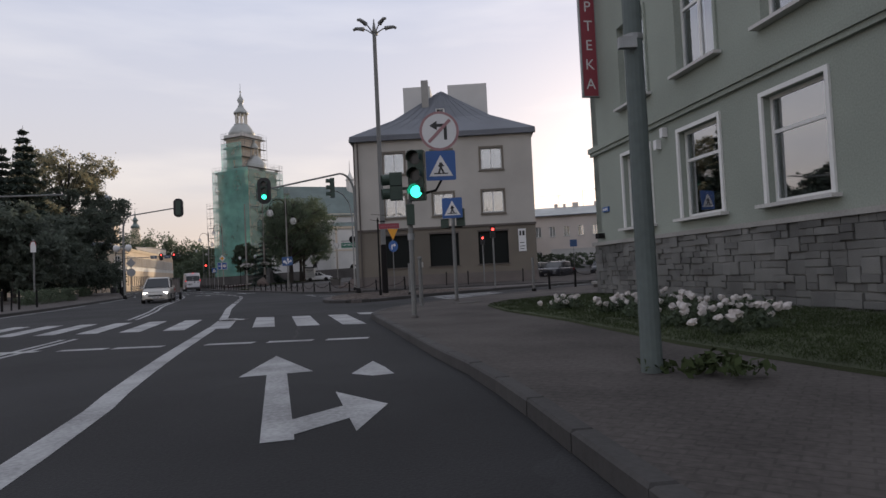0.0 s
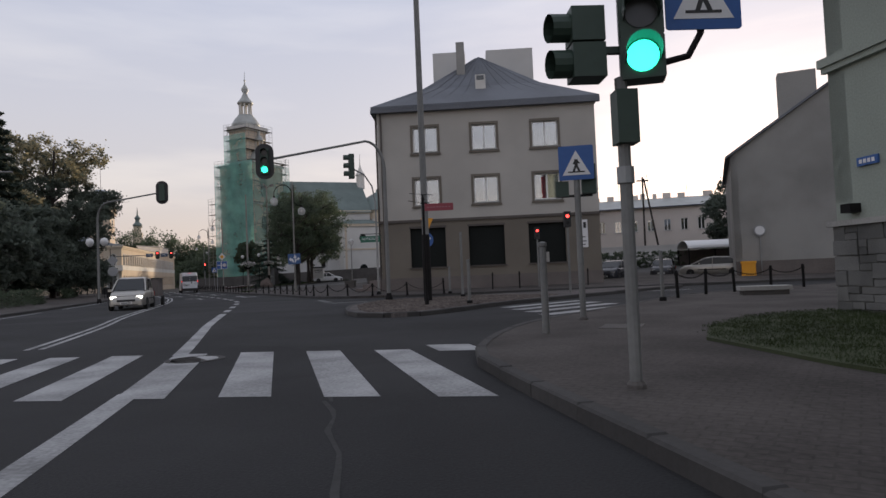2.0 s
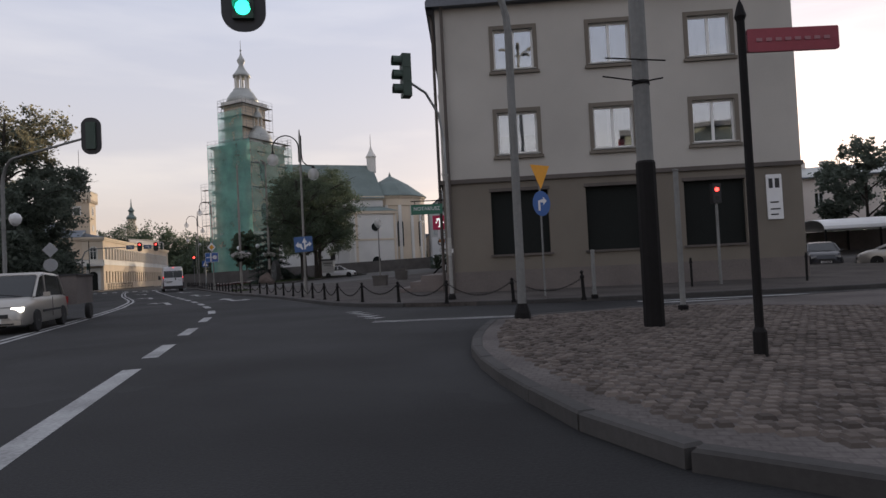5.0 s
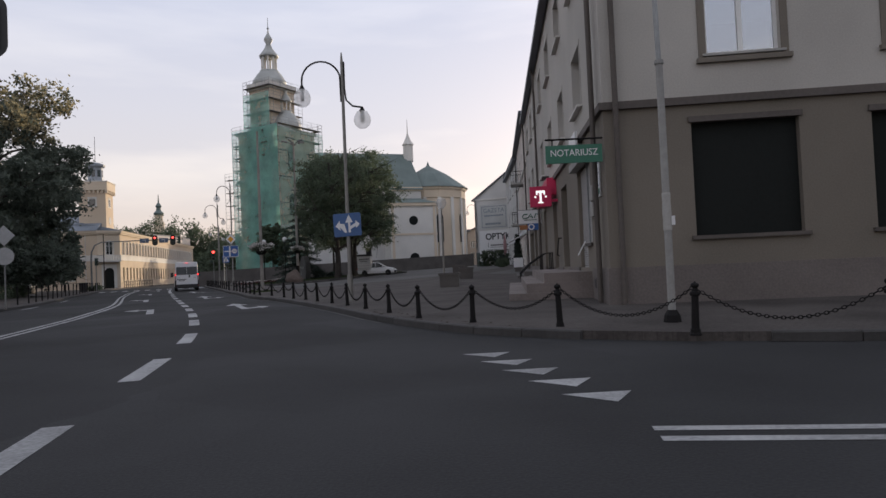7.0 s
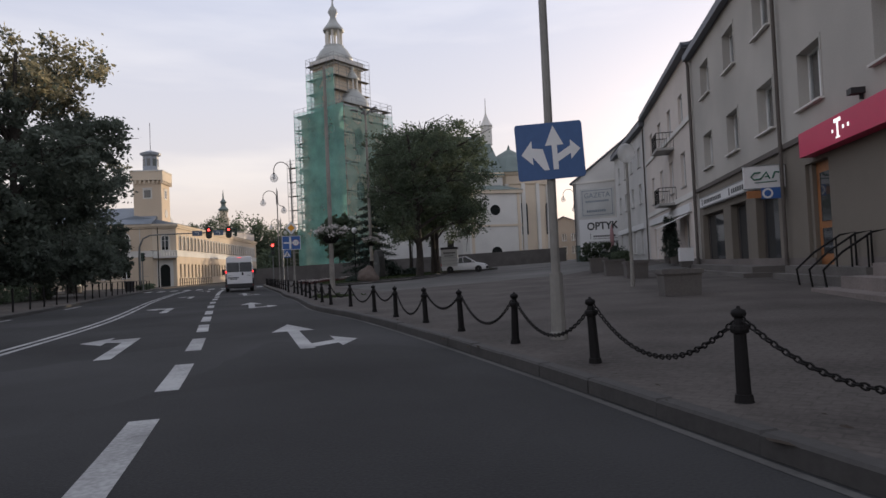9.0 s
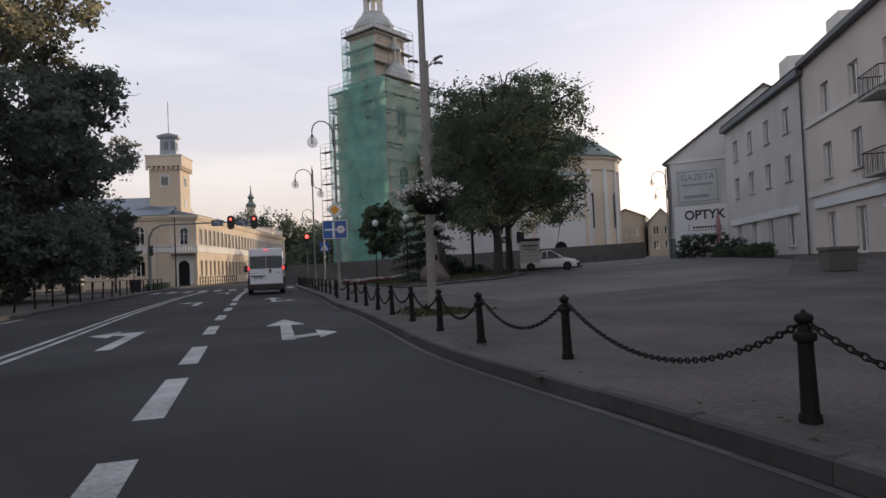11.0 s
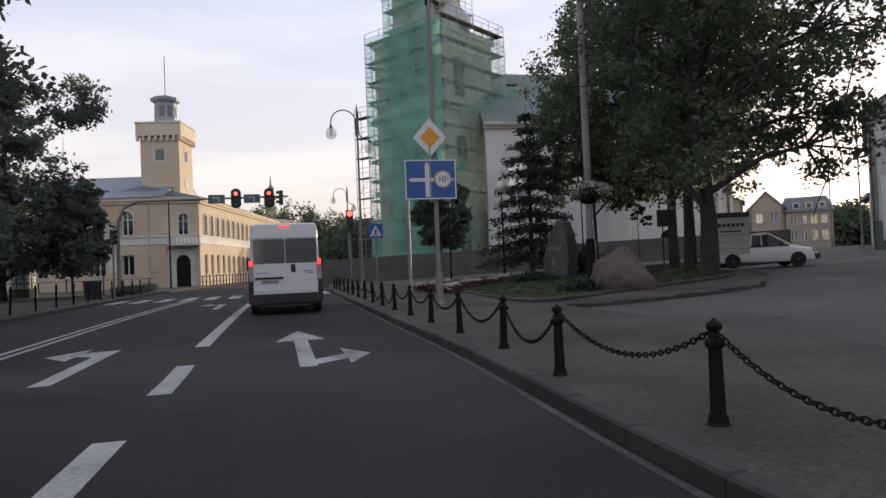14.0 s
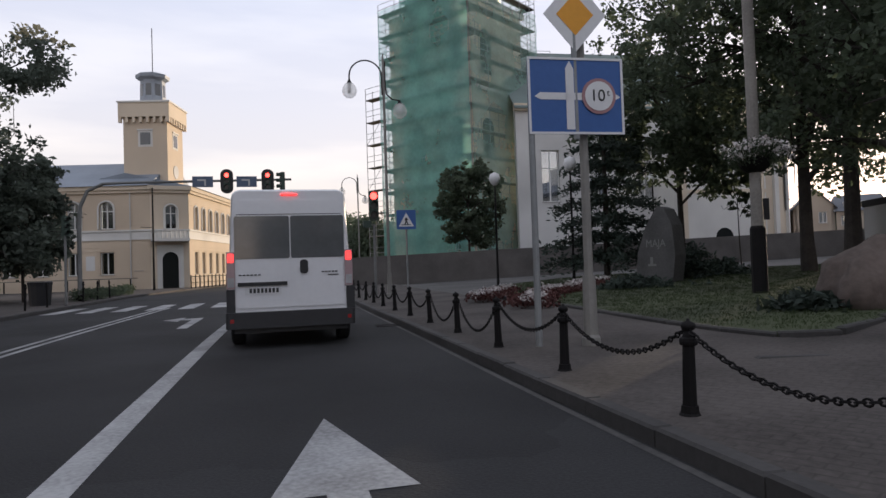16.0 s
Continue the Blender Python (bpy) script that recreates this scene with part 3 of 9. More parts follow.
def signal_head(parent, m, lit=2, lamps=("lens_dark", "lens_dark", "lens_dark"), shield=False, s=1.0):
    """Three round lenses with visors, red on top; lit names the burning one, 0 to 2."""
    m = m @ Matrix.Diagonal((s, s, s, 1))
    mb = MB().box(-0.15, 0.15, 0.0, 0.2, -0.48, 0.48)
    for z in (-0.32, 0.0, 0.32):
        mb.box(-0.16, 0.16, 0.02, 0.19, z - 0.15, z + 0.15)
    hd = part("signal_head", mb, M["olive"], parent, m=m)
    if shield:
        part("backing_board", plate(rrect(-0.33, 0.33, -0.66, 0.66, 0.3, 8), 0.08, 0.1), M["black"], hd)
    for k in range(3):
        z = 0.32 - 0.32 * k
        mt = "lens_dark" if k != lit else ("lit_red", "yellow", "lit_green")[k]
        part("lens", disc(0.115, 18, -0.012, 0.0, z), M[mt], hd)
        v = MB()
        n = 12
        ang = [radians(-20 + 220 * j / n) for j in range(n + 1)]
        vs = [(0.135 * math.cos(a), y, z + 0.135 * math.sin(a)) for y in (0.0, -0.2) for a in ang] + [(0.125 * math.cos(a), y, z + 0.125 * math.sin(a)) for y in (0.0, -0.2) for a in ang]
        q = n + 1
        v.add(vs, [(j, j + 1, q + j + 1, q + j) for j in range(n)] + [(2 * q + j + 1, 2 * q + j, 3 * q + j, 3 * q + j + 1) for j in range(n)] + [(q + j, q + j + 1, 3 * q + j + 1, 3 * q + j) for j in range(n)])
        part("visor", v, M["olive"], hd)
    return hd


def pole_part(parent, h, r=0.05, r1=None, mat_="pole_grey", name="pole", n=10):
    part("base_flange", MB().lathe([(r * 1.5, 0), (r * 1.5, 0.03), (r * 1.1, 0.06)], n), M["concrete_dark"], parent)
    return part(name, MB().lathe([(r, 0.0), (r1 or r, h), (0.005, h + 0.02)], n), M[mat_], parent)


def walker_sign(parent, m, s=0.6):
    """Blue square with a white triangle and a dark walking figure drawn as plain strokes."""
    b = part("sign_board", plate(rrect(-s / 2, s / 2, -s / 2, s / 2, 0.03)), M["blue"], parent, m=m)
    part("triangle", plate([(-s * 0.40, -s * 0.36), (s * 0.40, -s * 0.36), (0, s * 0.36)], -0.004, -0.001), M["sign_white"], b)
    mb = MB()
    for a, c, w in (((0.0, 0.10), (0.0, -0.06), 0.05), ((0.0, -0.05), (-0.08, -0.26), 0.032), ((0.0, -0.05), (0.09, -0.26), 0.032), ((0.0, 0.09), (0.10, -0.03), 0.022), ((0.0, 0.09), (-0.08, -0.04), 0.022), ((-0.24, -0.27), (0.24, -0.27), 0.02)):
        a, c = Vector(a) * s * 1.0, Vector(c) * s * 1.0
        d = (c - a).normalized()
        nrm = Vector((-d.y, d.x)) * w * s
        q = [a + nrm, a - nrm, c - nrm, c + nrm]
        mb.add([(p.x, -0.006, p.y) for p in q], [(0, 1, 2, 3)])
    part("symbol", mb, M["ink"], b)
    part("board_back", plate(rrect(-s / 2, s / 2, -s / 2, s / 2, 0.03), 0.006, 0.012), M["sign_back"], b)
    return b


def facing(p, z, yaw):
    return pose(p[0], p[1], z, 0, 0, yaw)




# ---- buildings ----
def frame_at(p, q, z=0.0):
    """A facade's frame: x from p to q, y into the building, z up. Seen from outside p lies at the left end."""
    u = (Vector((q[0], q[1])) - Vector((p[0], p[1]))).normalized()
    m = Matrix(((u.x, -u.y, 0, p[0]), (u.y, u.x, 0, p[1]), (0, 0, 1, z), (0, 0, 0, 1)))
    return m


def wall_mesh(w, z0, z1, ops, th=0.4, mi=0, mb=None, top=None):
    """A wall of width w with openings (x0, x1, z0, z1) right through it."""
    mb = mb or MB()
    xs = sorted({0.0, w, *[min(max(o[i], 0), w) for o in ops for i in (0, 1)]})
    zs = sorted({z0, z1, *[min(max(o[i], z0), z1) for o in ops for i in (2, 3)]})
    for xa, xb in zip(xs, xs[1:]):
        for za, zb in zip(zs, zs[1:]):
            cx, cz = (xa + xb) / 2, (za + zb) / 2
            if any(o[0] < cx < o[1] and o[2] < cz < o[3] for o in ops):
                continue
            mb.add([(xa, 0, za), (xb, 0, za), (xb, 0, zb), (xa, 0, zb), (xa, th, za), (xb, th, za), (xb, th, zb), (xa, th, zb)], [(0, 1, 2, 3), (7, 6, 5, 4)], mi)
    for xa, xb, za, zb in ops:
        mb.add([(xa, 0, za), (xb, 0, za), (xb, 0, zb), (xa, 0, zb), (xa, th, za), (xb, th, za), (xb, th, zb), (xa, th, zb)], [(0, 4, 5, 1), (1, 5, 6, 2), (2, 6, 7, 3), (3, 7, 4, 0)], mi)
    mb.add([(0, 0, z0), (w, 0, z0), (w, th, z0), (0, th, z0), (0, 0, z1), (w, 0, z1), (w, th, z1), (0, th, z1)], [(3, 2, 1, 0), (4, 5, 6, 7), (1, 2, 6, 5), (0, 4, 7, 3)], mi)
    return mb.weld()


CACHE = {}
win_rg = random.Random(4)


def window_meshes(w, h, style, glazing="pane"):
    key = (round(w, 2), round(h, 2), style, glazing)
    if key in CACHE:
        return CACHE[key]
    b = 0.07
    xs = [(b, w / 2 - 0.05), (w / 2 + 0.05, w - b)] if style in ("two", "two_top", "cross") else [(b, w - b)]
    zs = [(b, h * 0.66 - 0.035), (h * 0.66 + 0.035, h - b)] if style in ("top", "two_top", "cross") else [(b, h - b)]
    fr = wall_mesh(w, 0, h, [(x0, x1, z0, z1) for x0, x1 in xs for z0, z1 in zs], 0.07)
    pane = MB().box(b, w - b, 0.03, 0.045, b, h - b)
    sill = MB().box(-0.08, w + 0.08, -0.2, 0.0, -0.06, -0.01)
    drapes = []
    for x0, x1, z0 in ((0.02, w - 0.02, 0.02), (0.02, w * 0.56, 0.02), (w * 0.38, w - 0.02, 0.02), (0.02, w - 0.02, h * 0.45), (0.02, w - 0.02, h * 0.22)):
        back, nf = MB(), 22
        fold = [(x0 + (x1 - x0) * k / nf, 0.15 + (0.012 * math.sin(k * 1.7 + x0) + 0.008 * math.sin(k * 0.6) if z0 < 0.1 else 0.0)) for k in range(nf + 1)]
        back.add([(x, y, z) for x, y in fold for z in (z0, h - 0.02)], [(2 * k, 2 * k + 2, 2 * k + 3, 2 * k + 1) for k in range(nf)])
        drapes.append(back.mesh("curtain", M["curtain"], smooth=True))
    # the last mesh is a flat near-black sheet painting the room's shade
    CACHE[key] = (fr.mesh("window", M["frame_white"]), pane.mesh("pane", M[glazing]), sill.mesh("sill", M["concrete"]), drapes, MB().box(-0.05, w + 0.05, 0.5, 0.52, -0.05, h + 0.05).mesh("room_shade", M["dark"]))
    return CACHE[key]


def put_window(bld, fm, x0, x1, z0, z1, style="two", depth=0.14, sill=True, curtain=0.7, glazing="pane"):
    me = window_meshes(x1 - x0, z1 - z0, style, glazing)
    wo = part("window", None, None, bld, m=fm @ pose(x0, depth, z0), me=me[0])
    part("pane", None, None, wo, me=me[1])
    if sill:
        part("sill", None, None, wo, me=me[2], m=pose(0, -depth + 0.12, 0))
    if win_rg.random() < curtain:
        part("curtain", None, None, wo, me=win_rg.choice(me[3]))
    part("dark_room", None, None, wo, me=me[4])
    return wo


def building(name, label, faces, wallmat, z1, roofs=(), z0=-0.3, th=0.4, category="building"):
    """A house of flat facades. faces: (p, q, openings, window style, sill)."""
    bld = thing(name, label, category)
    for p, q, ops, style in faces:
        fm = frame_at(p, q)
        w = (Vector(q) - Vector(p)).length
        part("wall", wall_mesh(w, z0, z1, [o[:4] for o in ops], th), wallmat, bld, m=fm)
        for o in ops:
            put_window(bld, fm, *o[:4], style=o[4] if len(o) > 4 else style)
    return bld


def grid_ops(w, n, ww, rows, margin=1.2):
    """Even windows: n across, width ww, rows of (z0, z1)."""
    out = []
    for i in range(n):
        c = margin + (w - 2 * margin) * (i + 0.5) / n
        out += [(c - ww / 2, c + ww / 2, a, b) for a, b in rows]
    return out


def gable_roof(bld, p, q, depth, ze, zr, over=0.5, m=None, name="roof"):
    """A ridge roof over a rectangle whose front edge runs p to q, ridge along it."""
    fm = frame_at(p, q)
    w = (Vector(q) - Vector(p)).length
    o, t = over, 0.15
    mb = MB()
    prof = [(-o, ze - o * (zr - ze) / (depth / 2)), (depth / 2, zr), (depth + o, ze - o * (zr - ze) / (depth / 2))]
    vs = [(x, y, z + dz) for x in (-0.2, w + 0.2) for dz in (0, t) for y, z in prof]
    mb.add(vs, [(0, 1, 4, 3), (1, 2, 5, 4), (6, 9, 10, 7), (7, 10, 11, 8), (3, 4, 10, 9), (4, 5, 11, 10), (0, 6, 7, 1), (1, 7, 8, 2), (0, 3, 9, 6), (2, 8, 11, 5)])
    part(name, mb, m or M["roof"], bld, m=fm)
    g = MB()
    for x in (0.0, w - 0.3):
        g.add([(x, 0, ze - 0.02), (x, depth, ze - 0.02), (x, depth / 2, zr - 0.02), (x + 0.3, 0, ze - 0.02), (x + 0.3, depth, ze - 0.02), (x + 0.3, depth / 2, zr - 0.02)], [(0, 1, 2), (5, 4, 3), (0, 3, 4, 1), (1, 4, 5, 2), (2, 5, 3, 0)])
    return g, fm


# corner house with a hipped front and a long shop side
AL, AR, ABACK = (-6.1, 43.45), (7.1, 43.38), (-6.8, 75.6)
a_front_w = (Vector(AR) - Vector(AL)).length
up = [(2.18, 3.68), (5.78, 7.25), (9.42, 10.95)]
a_ops = [(a, b, 8.58, 10.1) for a, b in up] + [(a, b, 5.35, 6.92) for a, b in up]
a_low = [(1.8, 3.95, 1.55, 3.95), (5.35, 7.5, 1.55, 3.95), (8.95, 11.15, 1.55, 3.95)]
house_a = thing("corner_house", "three-storey corner house in greige plaster with a hipped grey roof", "house")
fmA = frame_at(AL, AR)
part("wall", wall_mesh(a_front_w, 4.4, 11.4, a_ops), M["plaster_a"], house_a, m=fmA)
part("ground_floor_wall", wall_mesh(a_front_w, -0.2, 4.4, a_low), M["plaster_a_low"], house_a, "brown plaster", m=fmA)
for o in a_ops:
    put_window(house_a, fmA, *o, style="two")
side_w = (Vector(ABACK) - Vector(AL)).length
fmS = frame_at(ABACK, AL)
sy = lambda y0, y1: ((75.6 - y1), (75.6 - y0))
s_up = [sy(c - 0.8, c + 0.8) for c in (47.3, 51.6, 56.0, 60.5, 64.3, 68.4, 72.6)]
s_ops = [(a, b, 5.2, 6.8) for a, b in s_up] + [(a, b, 8.55, 10.1) for a, b in s_up]
s_low = [(*sy(45.7, 48.1), 0.95, 3.75), (*sy(50.9, 52.7), 0.95, 3.7), (*sy(54.6, 56.2), 0.9, 3.5), (*sy(59.6, 61.2), 0.75, 3.6), (*sy(63.6, 66.0), 0.75, 3.15), (*sy(67.2, 69.4), 0.75, 3.15), (*sy(70.6, 74.6), 0.75, 3.1)]
part("wall", wall_mesh(side_w, 4.4, 11.4, s_ops), M["plaster_a"], house_a, m=fmS)
part("ground_floor_wall", wall_mesh(side_w, -0.2, 4.4, s_low), M["plaster_a_low"], house_a, m=fmS)
for o in s_ops:
    put_window(house_a, fmS, *o, style="two", depth=0.27, sill=False)
BR = (7.1, 75.6)
part("wall", wall_mesh(32.2, 4.4, 11.4, []), M["plaster_a"], house_a, m=frame_at(AR, BR))
part("ground_floor_wall", wall_mesh(32.2, -0.2, 4.4, []), M["plaster_a_low"], house_a, m=frame_at(AR, BR))
part("wall", wall_mesh(13.9, -0.2, 11.4, []), M["plaster_a"], house_a, m=frame_at(BR, ABACK))
mb = MB()
zr, FLARE, SAG = 16.2, 0.45, 0.42
rim = [(-6.4, 43.15), (7.4, 43.1), (7.4, 76.0), (-7.1, 76.0)]
tops = [(0.35, 49.2), (0.35, 49.2), (0.2, 76.0), (0.2, 76.0)]
mid = [(a[0] + (b[0] - a[0]) * FLARE, a[1] + (b[1] - a[1]) * FLARE, 11.45 + (zr - 11.45) * FLARE - SAG) for a, b in zip(rim, tops)]
vs = [(x, y, 11.3) for x, y in rim] + [(*tops[0], zr), (*tops[2], zr)] + [(x, y, 11.45) for x, y in rim] + mid
mb.add(vs, [(3, 2, 1, 0), (0, 1, 7, 6), (1, 2, 8, 7), (2, 3, 9, 8), (3, 0, 6, 9), (6, 7, 11, 10), (10, 11, 4), (7, 8, 12, 11), (11, 12, 5, 4), (9, 6, 10, 13), (13, 10, 4, 5), (8, 9, 13, 12), (12, 13, 5)])
part("roof", mb, M["roof"], house_a)
mb = MB().box(-2.9, -0.6, 50.0, 54.0, 13.0, 16.9).box(0.9, 4.2, 50.0, 54.0, 13.0, 16.9)
part("attic_block", mb, M["plaster_grey"], house_a)
part("chimney", MB().box(-1.15, -0.6, 47.2, 47.8, 12.5, 16.6), M["concrete"], house_a)

# grey-green house with a stone plinth, near the start
BC = Vector((6.55, 17.0))
BU = Vector((0.2093, -0.9778)).normalized()
BE = BC + BU * 34
house_b = thing("plinth_house", "grey-green plastered house with a rough stone plinth", "house")
fmB = frame_at(BC, BE)
b_ops = []
for k in range(10):
    x = 2.16 + 3.13 * k
    b_ops += [(x, x + 1.64, 2.13, 4.2), (x + 0.15, x + 1.72, 5.6, 7.9)]
part("wall", wall_mesh(34, 1.78, 10.8, b_ops), M["plaster_b"], house_b, m=fmB)
for o in b_ops:
    put_window(house_b, fmB, *o, style="top" if o[2] < 5 else "two_top")
part("plinth", MB().box(0, 34, -0.06, 0.4, -0.2, 1.72), M["stone"], house_b, m=fmB)
BN = Vector((-BU.y, BU.x))
BB = BC + BN * 13
part("wall", wall_mesh(13, -0.2, 10.8, []), M["plaster_b"], house_b, m=frame_at(BB, BC))
part("wall", wall_mesh(34, -0.2, 10.8, []), M["plaster_b"], house_b, m=frame_at(BE + BN * 13, BB))
part("roof", MB().box(-0.4, 34.4, -0.4, 13.4, 10.8, 11.2), M["roof"], house_b, m=fmB)

# grey gabled house across the side street and a long low house behind it
def gable_house(name, label, p, q, depth, ze, zr, wallmat, roofmat, ops=(), side_ops=()):
    """A house whose gable wall runs p to q, with its ridge going back from it."""
    h = thing(name, label, "house")
    p, q = Vector(p), Vector(q)
    u = (q - p).normalized()
    back = Vector((-u.y, u.x)) * depth
    w = (q - p).length
    fm = frame_at(p, q)
    mb = wall_mesh(w, -0.3, ze, ops)
    mb.add([(0, 0, ze), (w, 0, ze), (w / 2, 0, zr), (0, 0.4, ze), (w, 0.4, ze), (w / 2, 0.4, zr)], [(0, 1, 2), (5, 4, 3), (1, 4, 5, 2), (2, 5, 3, 0)])
    part("gable_wall", mb.weld(), wallmat, h, m=fm)
    part("wall", wall_mesh(depth, -0.3, ze, side_ops), wallmat, h, m=frame_at(p + back, p))
    part("wall", wall_mesh(depth, -0.3, ze, []), wallmat, h, m=frame_at(q, q + back))
    for o in ops:
        put_window(h, fm, *o)
    for o in side_ops:
        put_window(h, frame_at(p + back, p), *o)
    k = (zr - ze) / (w / 2)
    rf = MB()
    o, t = 0.3, 0.18
    pts = [(-o, ze - o * k), (w / 2, zr), (w + o, ze - o * k)]
    rf.add([(x, y, z + dz) for y in (-0.25, depth) for dz in (0.02, t) for x, z in pts], [(0, 1, 4, 3), (1, 2, 5, 4), (6, 9, 10, 7), (7, 10, 11, 8), (3, 4, 10, 9), (4, 5, 11, 10), (0, 6, 7, 1), (1, 7, 8, 2), (0, 3, 9, 6), (2, 8, 11, 5)])
    part("roof", rf, roofmat, h, m=fm)
    return h, fm


house_c, fmC = gable_house("side_street_house", "grey rendered gabled house across the side street", (16.0, 46.3), (29.6, 41.5), 16.0, 7.8, 12.6, M["render_grey"], M["roof"])
part("chimney", MB().box(3.0, 5.1, 0.45, 1.5, 8.0, 12.8), M["render_grey"], house_c, m=fmC)
part("base_band", MB().box(0, 14.3, -0.06, 0.0, -0.1, 1.1), M["plinth_dark"], house_c, m=fmC)
sgn = part("round_sign", disc(0.34, 22, -0.12, -0.1, 3.0, 1.45), M["sign_back"], house_c, m=fmC)
part("sign_face", disc(0.27, 22, -0.126, -0.121, 3.0, 1.45), M["sign_white"], sgn)
part("sign_pole", MB().tube([(1.45, -0.08, 0), (1.45, -0.08, 3.35)], 0.03, 6), M["metal_grey"], house_c, m=fmC)
gb = thing("grit_bin", "yellow plastic grit bin beside a house wall", "bin", pose(16.4, 45.4, 0.12, 0, 0, -20))
part("tub", MB().prism(rrect(-0.4, 0.4, -0.3, 0.3, 0.08), 0.0, 0.85), M["yellow"], gb)
part("lid", MB().prism(rrect(-0.44, 0.44, -0.34, 0.34, 0.08), 0.85, 1.0), M["yellow"], gb)

DP, DQ = (6.0, 92.0), (46.0, 84.0)
house_d = building("long_low_house", "long two-storey pale house with chimneys", [(DP, DQ, grid_ops(40.8, 19, 0.85, [(1.8, 3.3), (5.45, 6.95)], 1.0), "two")], M["plaster_pink"], 8.6)
fmLow = frame_at(DP, DQ)
part("roof", MB().add([(-0.4, -0.45, 8.55), (41.2, -0.45, 8.55), (41.2, 4.5, 10.1), (-0.4, 4.5, 10.1), (41.2, 9.4, 8.55), (-0.4, 9.4, 8.55)], [(0, 1, 2, 3), (3, 2, 4, 5), (1, 4, 2), (0, 3, 5), (0, 5, 4, 1)]), M["roof_pale"], house_d, m=fmLow)
part("gutter", MB().tube([(-0.4, -0.5, 8.5), (41.2, -0.5, 8.5)], 0.08, 6), M["roof"], house_d, m=fmLow)
for x, w, h in ((8.3, 0.5, 0.5), (9.6, 0.4, 0.45), (11.0, 0.9, 0.6), (14.2, 0.9, 0.55), (15.4, 0.6, 0.7), (17.0, 0.5, 0.6), (18.3, 1.0, 0.65), (20.2, 0.9, 0.55), (23.4, 1.1, 0.6), (26.0, 0.8, 0.6)):
    part("chimney", MB().box(x, x + w, 4.2, 4.8, 9.6, 10.1 + h), M["plaster_pink"], house_d, m=fmLow)
for x, h in ((9.0, 2.0), (12.6, 2.6), (16.4, 3.4), (21.4, 2.8)):
    part("aerial", MB().tube([(x, 4.6, 9.8), (x, 4.6, 10.1 + h)], 0.025, 5).tube([(x - 0.5, 4.6, 9.8 + h), (x + 0.5, 4.6, 9.8 + h)], 0.015, 4), M["metal_dark"], house_d, m=fmLow)
# double-legged wooden pole with a wire, yard wall and curved carport between the houses
vp = thing("utility_pole", "dark two-legged wooden utility pole in a yard", "pole", pose(19.5, 82.0, 0.1))
part("leg", MB().tube([(-0.1, 0, 0), (0.0, 0, 11.5)], 0.13, 8, 0.1), M["bark"], vp)
part("leg", MB().tube([(2.0, 0, 0), (0.15, 0, 11.3)], 0.13, 8, 0.1), M["bark"], vp)
part("insulator_arm", MB().box(-0.7, 0.7, -0.06, 0.06, 11.0, 11.15), M["metal_dark"], vp)
part("wire", MB().tube([(-20.0 + 4 * k, 0, 10.4 + 0.008 * (4 * k - 10) ** 2 * 0.2) for k in range(6)], 0.012, 4), M["black"], vp)
tagged(part("yard_wall", MB().box(0, 11.0, 0, 0.3, -0.1, 3.2).box(-0.05, 11.05, -0.05, 0.35, 3.2, 3.35), M["plaster_grey"], m=frame_at((12.5, 80.0), (23.5, 79.2))), "grey rendered yard wall with a coping", "wall", kind="structure")
cpt = thing("carport", "carport with a curved white roof and dark posts", "carport", frame_at((19.1, 65.4), (26.5, 64.6)))
arc = [(2.6 - 2.6 * math.cos(radians(a)), 2.5 + 0.75 * math.sin(radians(a))) for a in range(0, 181, 15)]
na = len(arc)
part("roof", MB().add([(x, y, z + dz) for x in (0.0, 7.2) for dz in (0.0, 0.06) for y, z in arc], [(k, k + 1, 2 * na + k + 1, 2 * na + k) for k in range(na - 1)] + [(na + k + 1, na + k, 3 * na + k, 3 * na + k + 1) for k in range(na - 1)] + [(k + 1, k, na + k, na + k + 1) for k in range(na - 1)] + [(2 * na + k, 2 * na + k + 1, 3 * na + k + 1, 3 * na + k) for k in range(na - 1)]), M["white"], cpt, smooth=False)
for x in (0.1, 3.6, 7.1):
    for y in (0.1, 5.1):
        part("post", MB().box(x - 0.05, x + 0.05, y - 0.05, y + 0.05, 0, 2.5), M["metal_dark"], cpt)
part("back_panel", MB().box(0, 7.2, 5.12, 5.18, 0.1, 2.45), M["trim_dark"], cpt)

# row of houses beyond the corner house
row_1 = building("balcony_house", "three-storey pinkish house with iron balconies", [((-7.2, 93.0), (-6.8, 75.6), grid_ops(17.4, 4, 1.2, [(1.0, 3.2), (5.0, 6.9), (8.4, 10.1)]), "two")], M["plaster_pink"], 11.8)
part("roof", MB().box(0, 17.4, -0.4, 12, 11.8, 12.1), M["roof"], row_1, m=frame_at((-7.2, 93.0), (-6.8, 75.6)))
row_2 = building("white_row_house", "pale grey three-storey row house", [((-8.4, 110.5), (-7.2, 93.0), grid_ops(17.5, 4, 1.2, [(1.5, 3.6), (5.6, 7.2), (8.6, 10.2)]), "two")], M["plaster_grey"], 11.4)
part("roof", MB().box(0, 17.5, -0.4, 12, 11.4, 11.8), M["roof"], row_2, m=frame_at((-8.4, 110.5), (-7.2, 93.0)))
optik, fmO = gable_house("gable_house", "grey house with a tall blank gable wall carrying adverts", (-12.75, 115.0), (3.4, 109.7), 24.0, 9.9, 15.7, M["plaster_grey"], M["roof"])
ad = part("newspaper_advert", MB().box(0.8, 4.6, -0.06, 0.0, 5.9, 9.1), M["advert_pale"], optik, "pale painted advert board with blue-grey lettering", m=fmO)
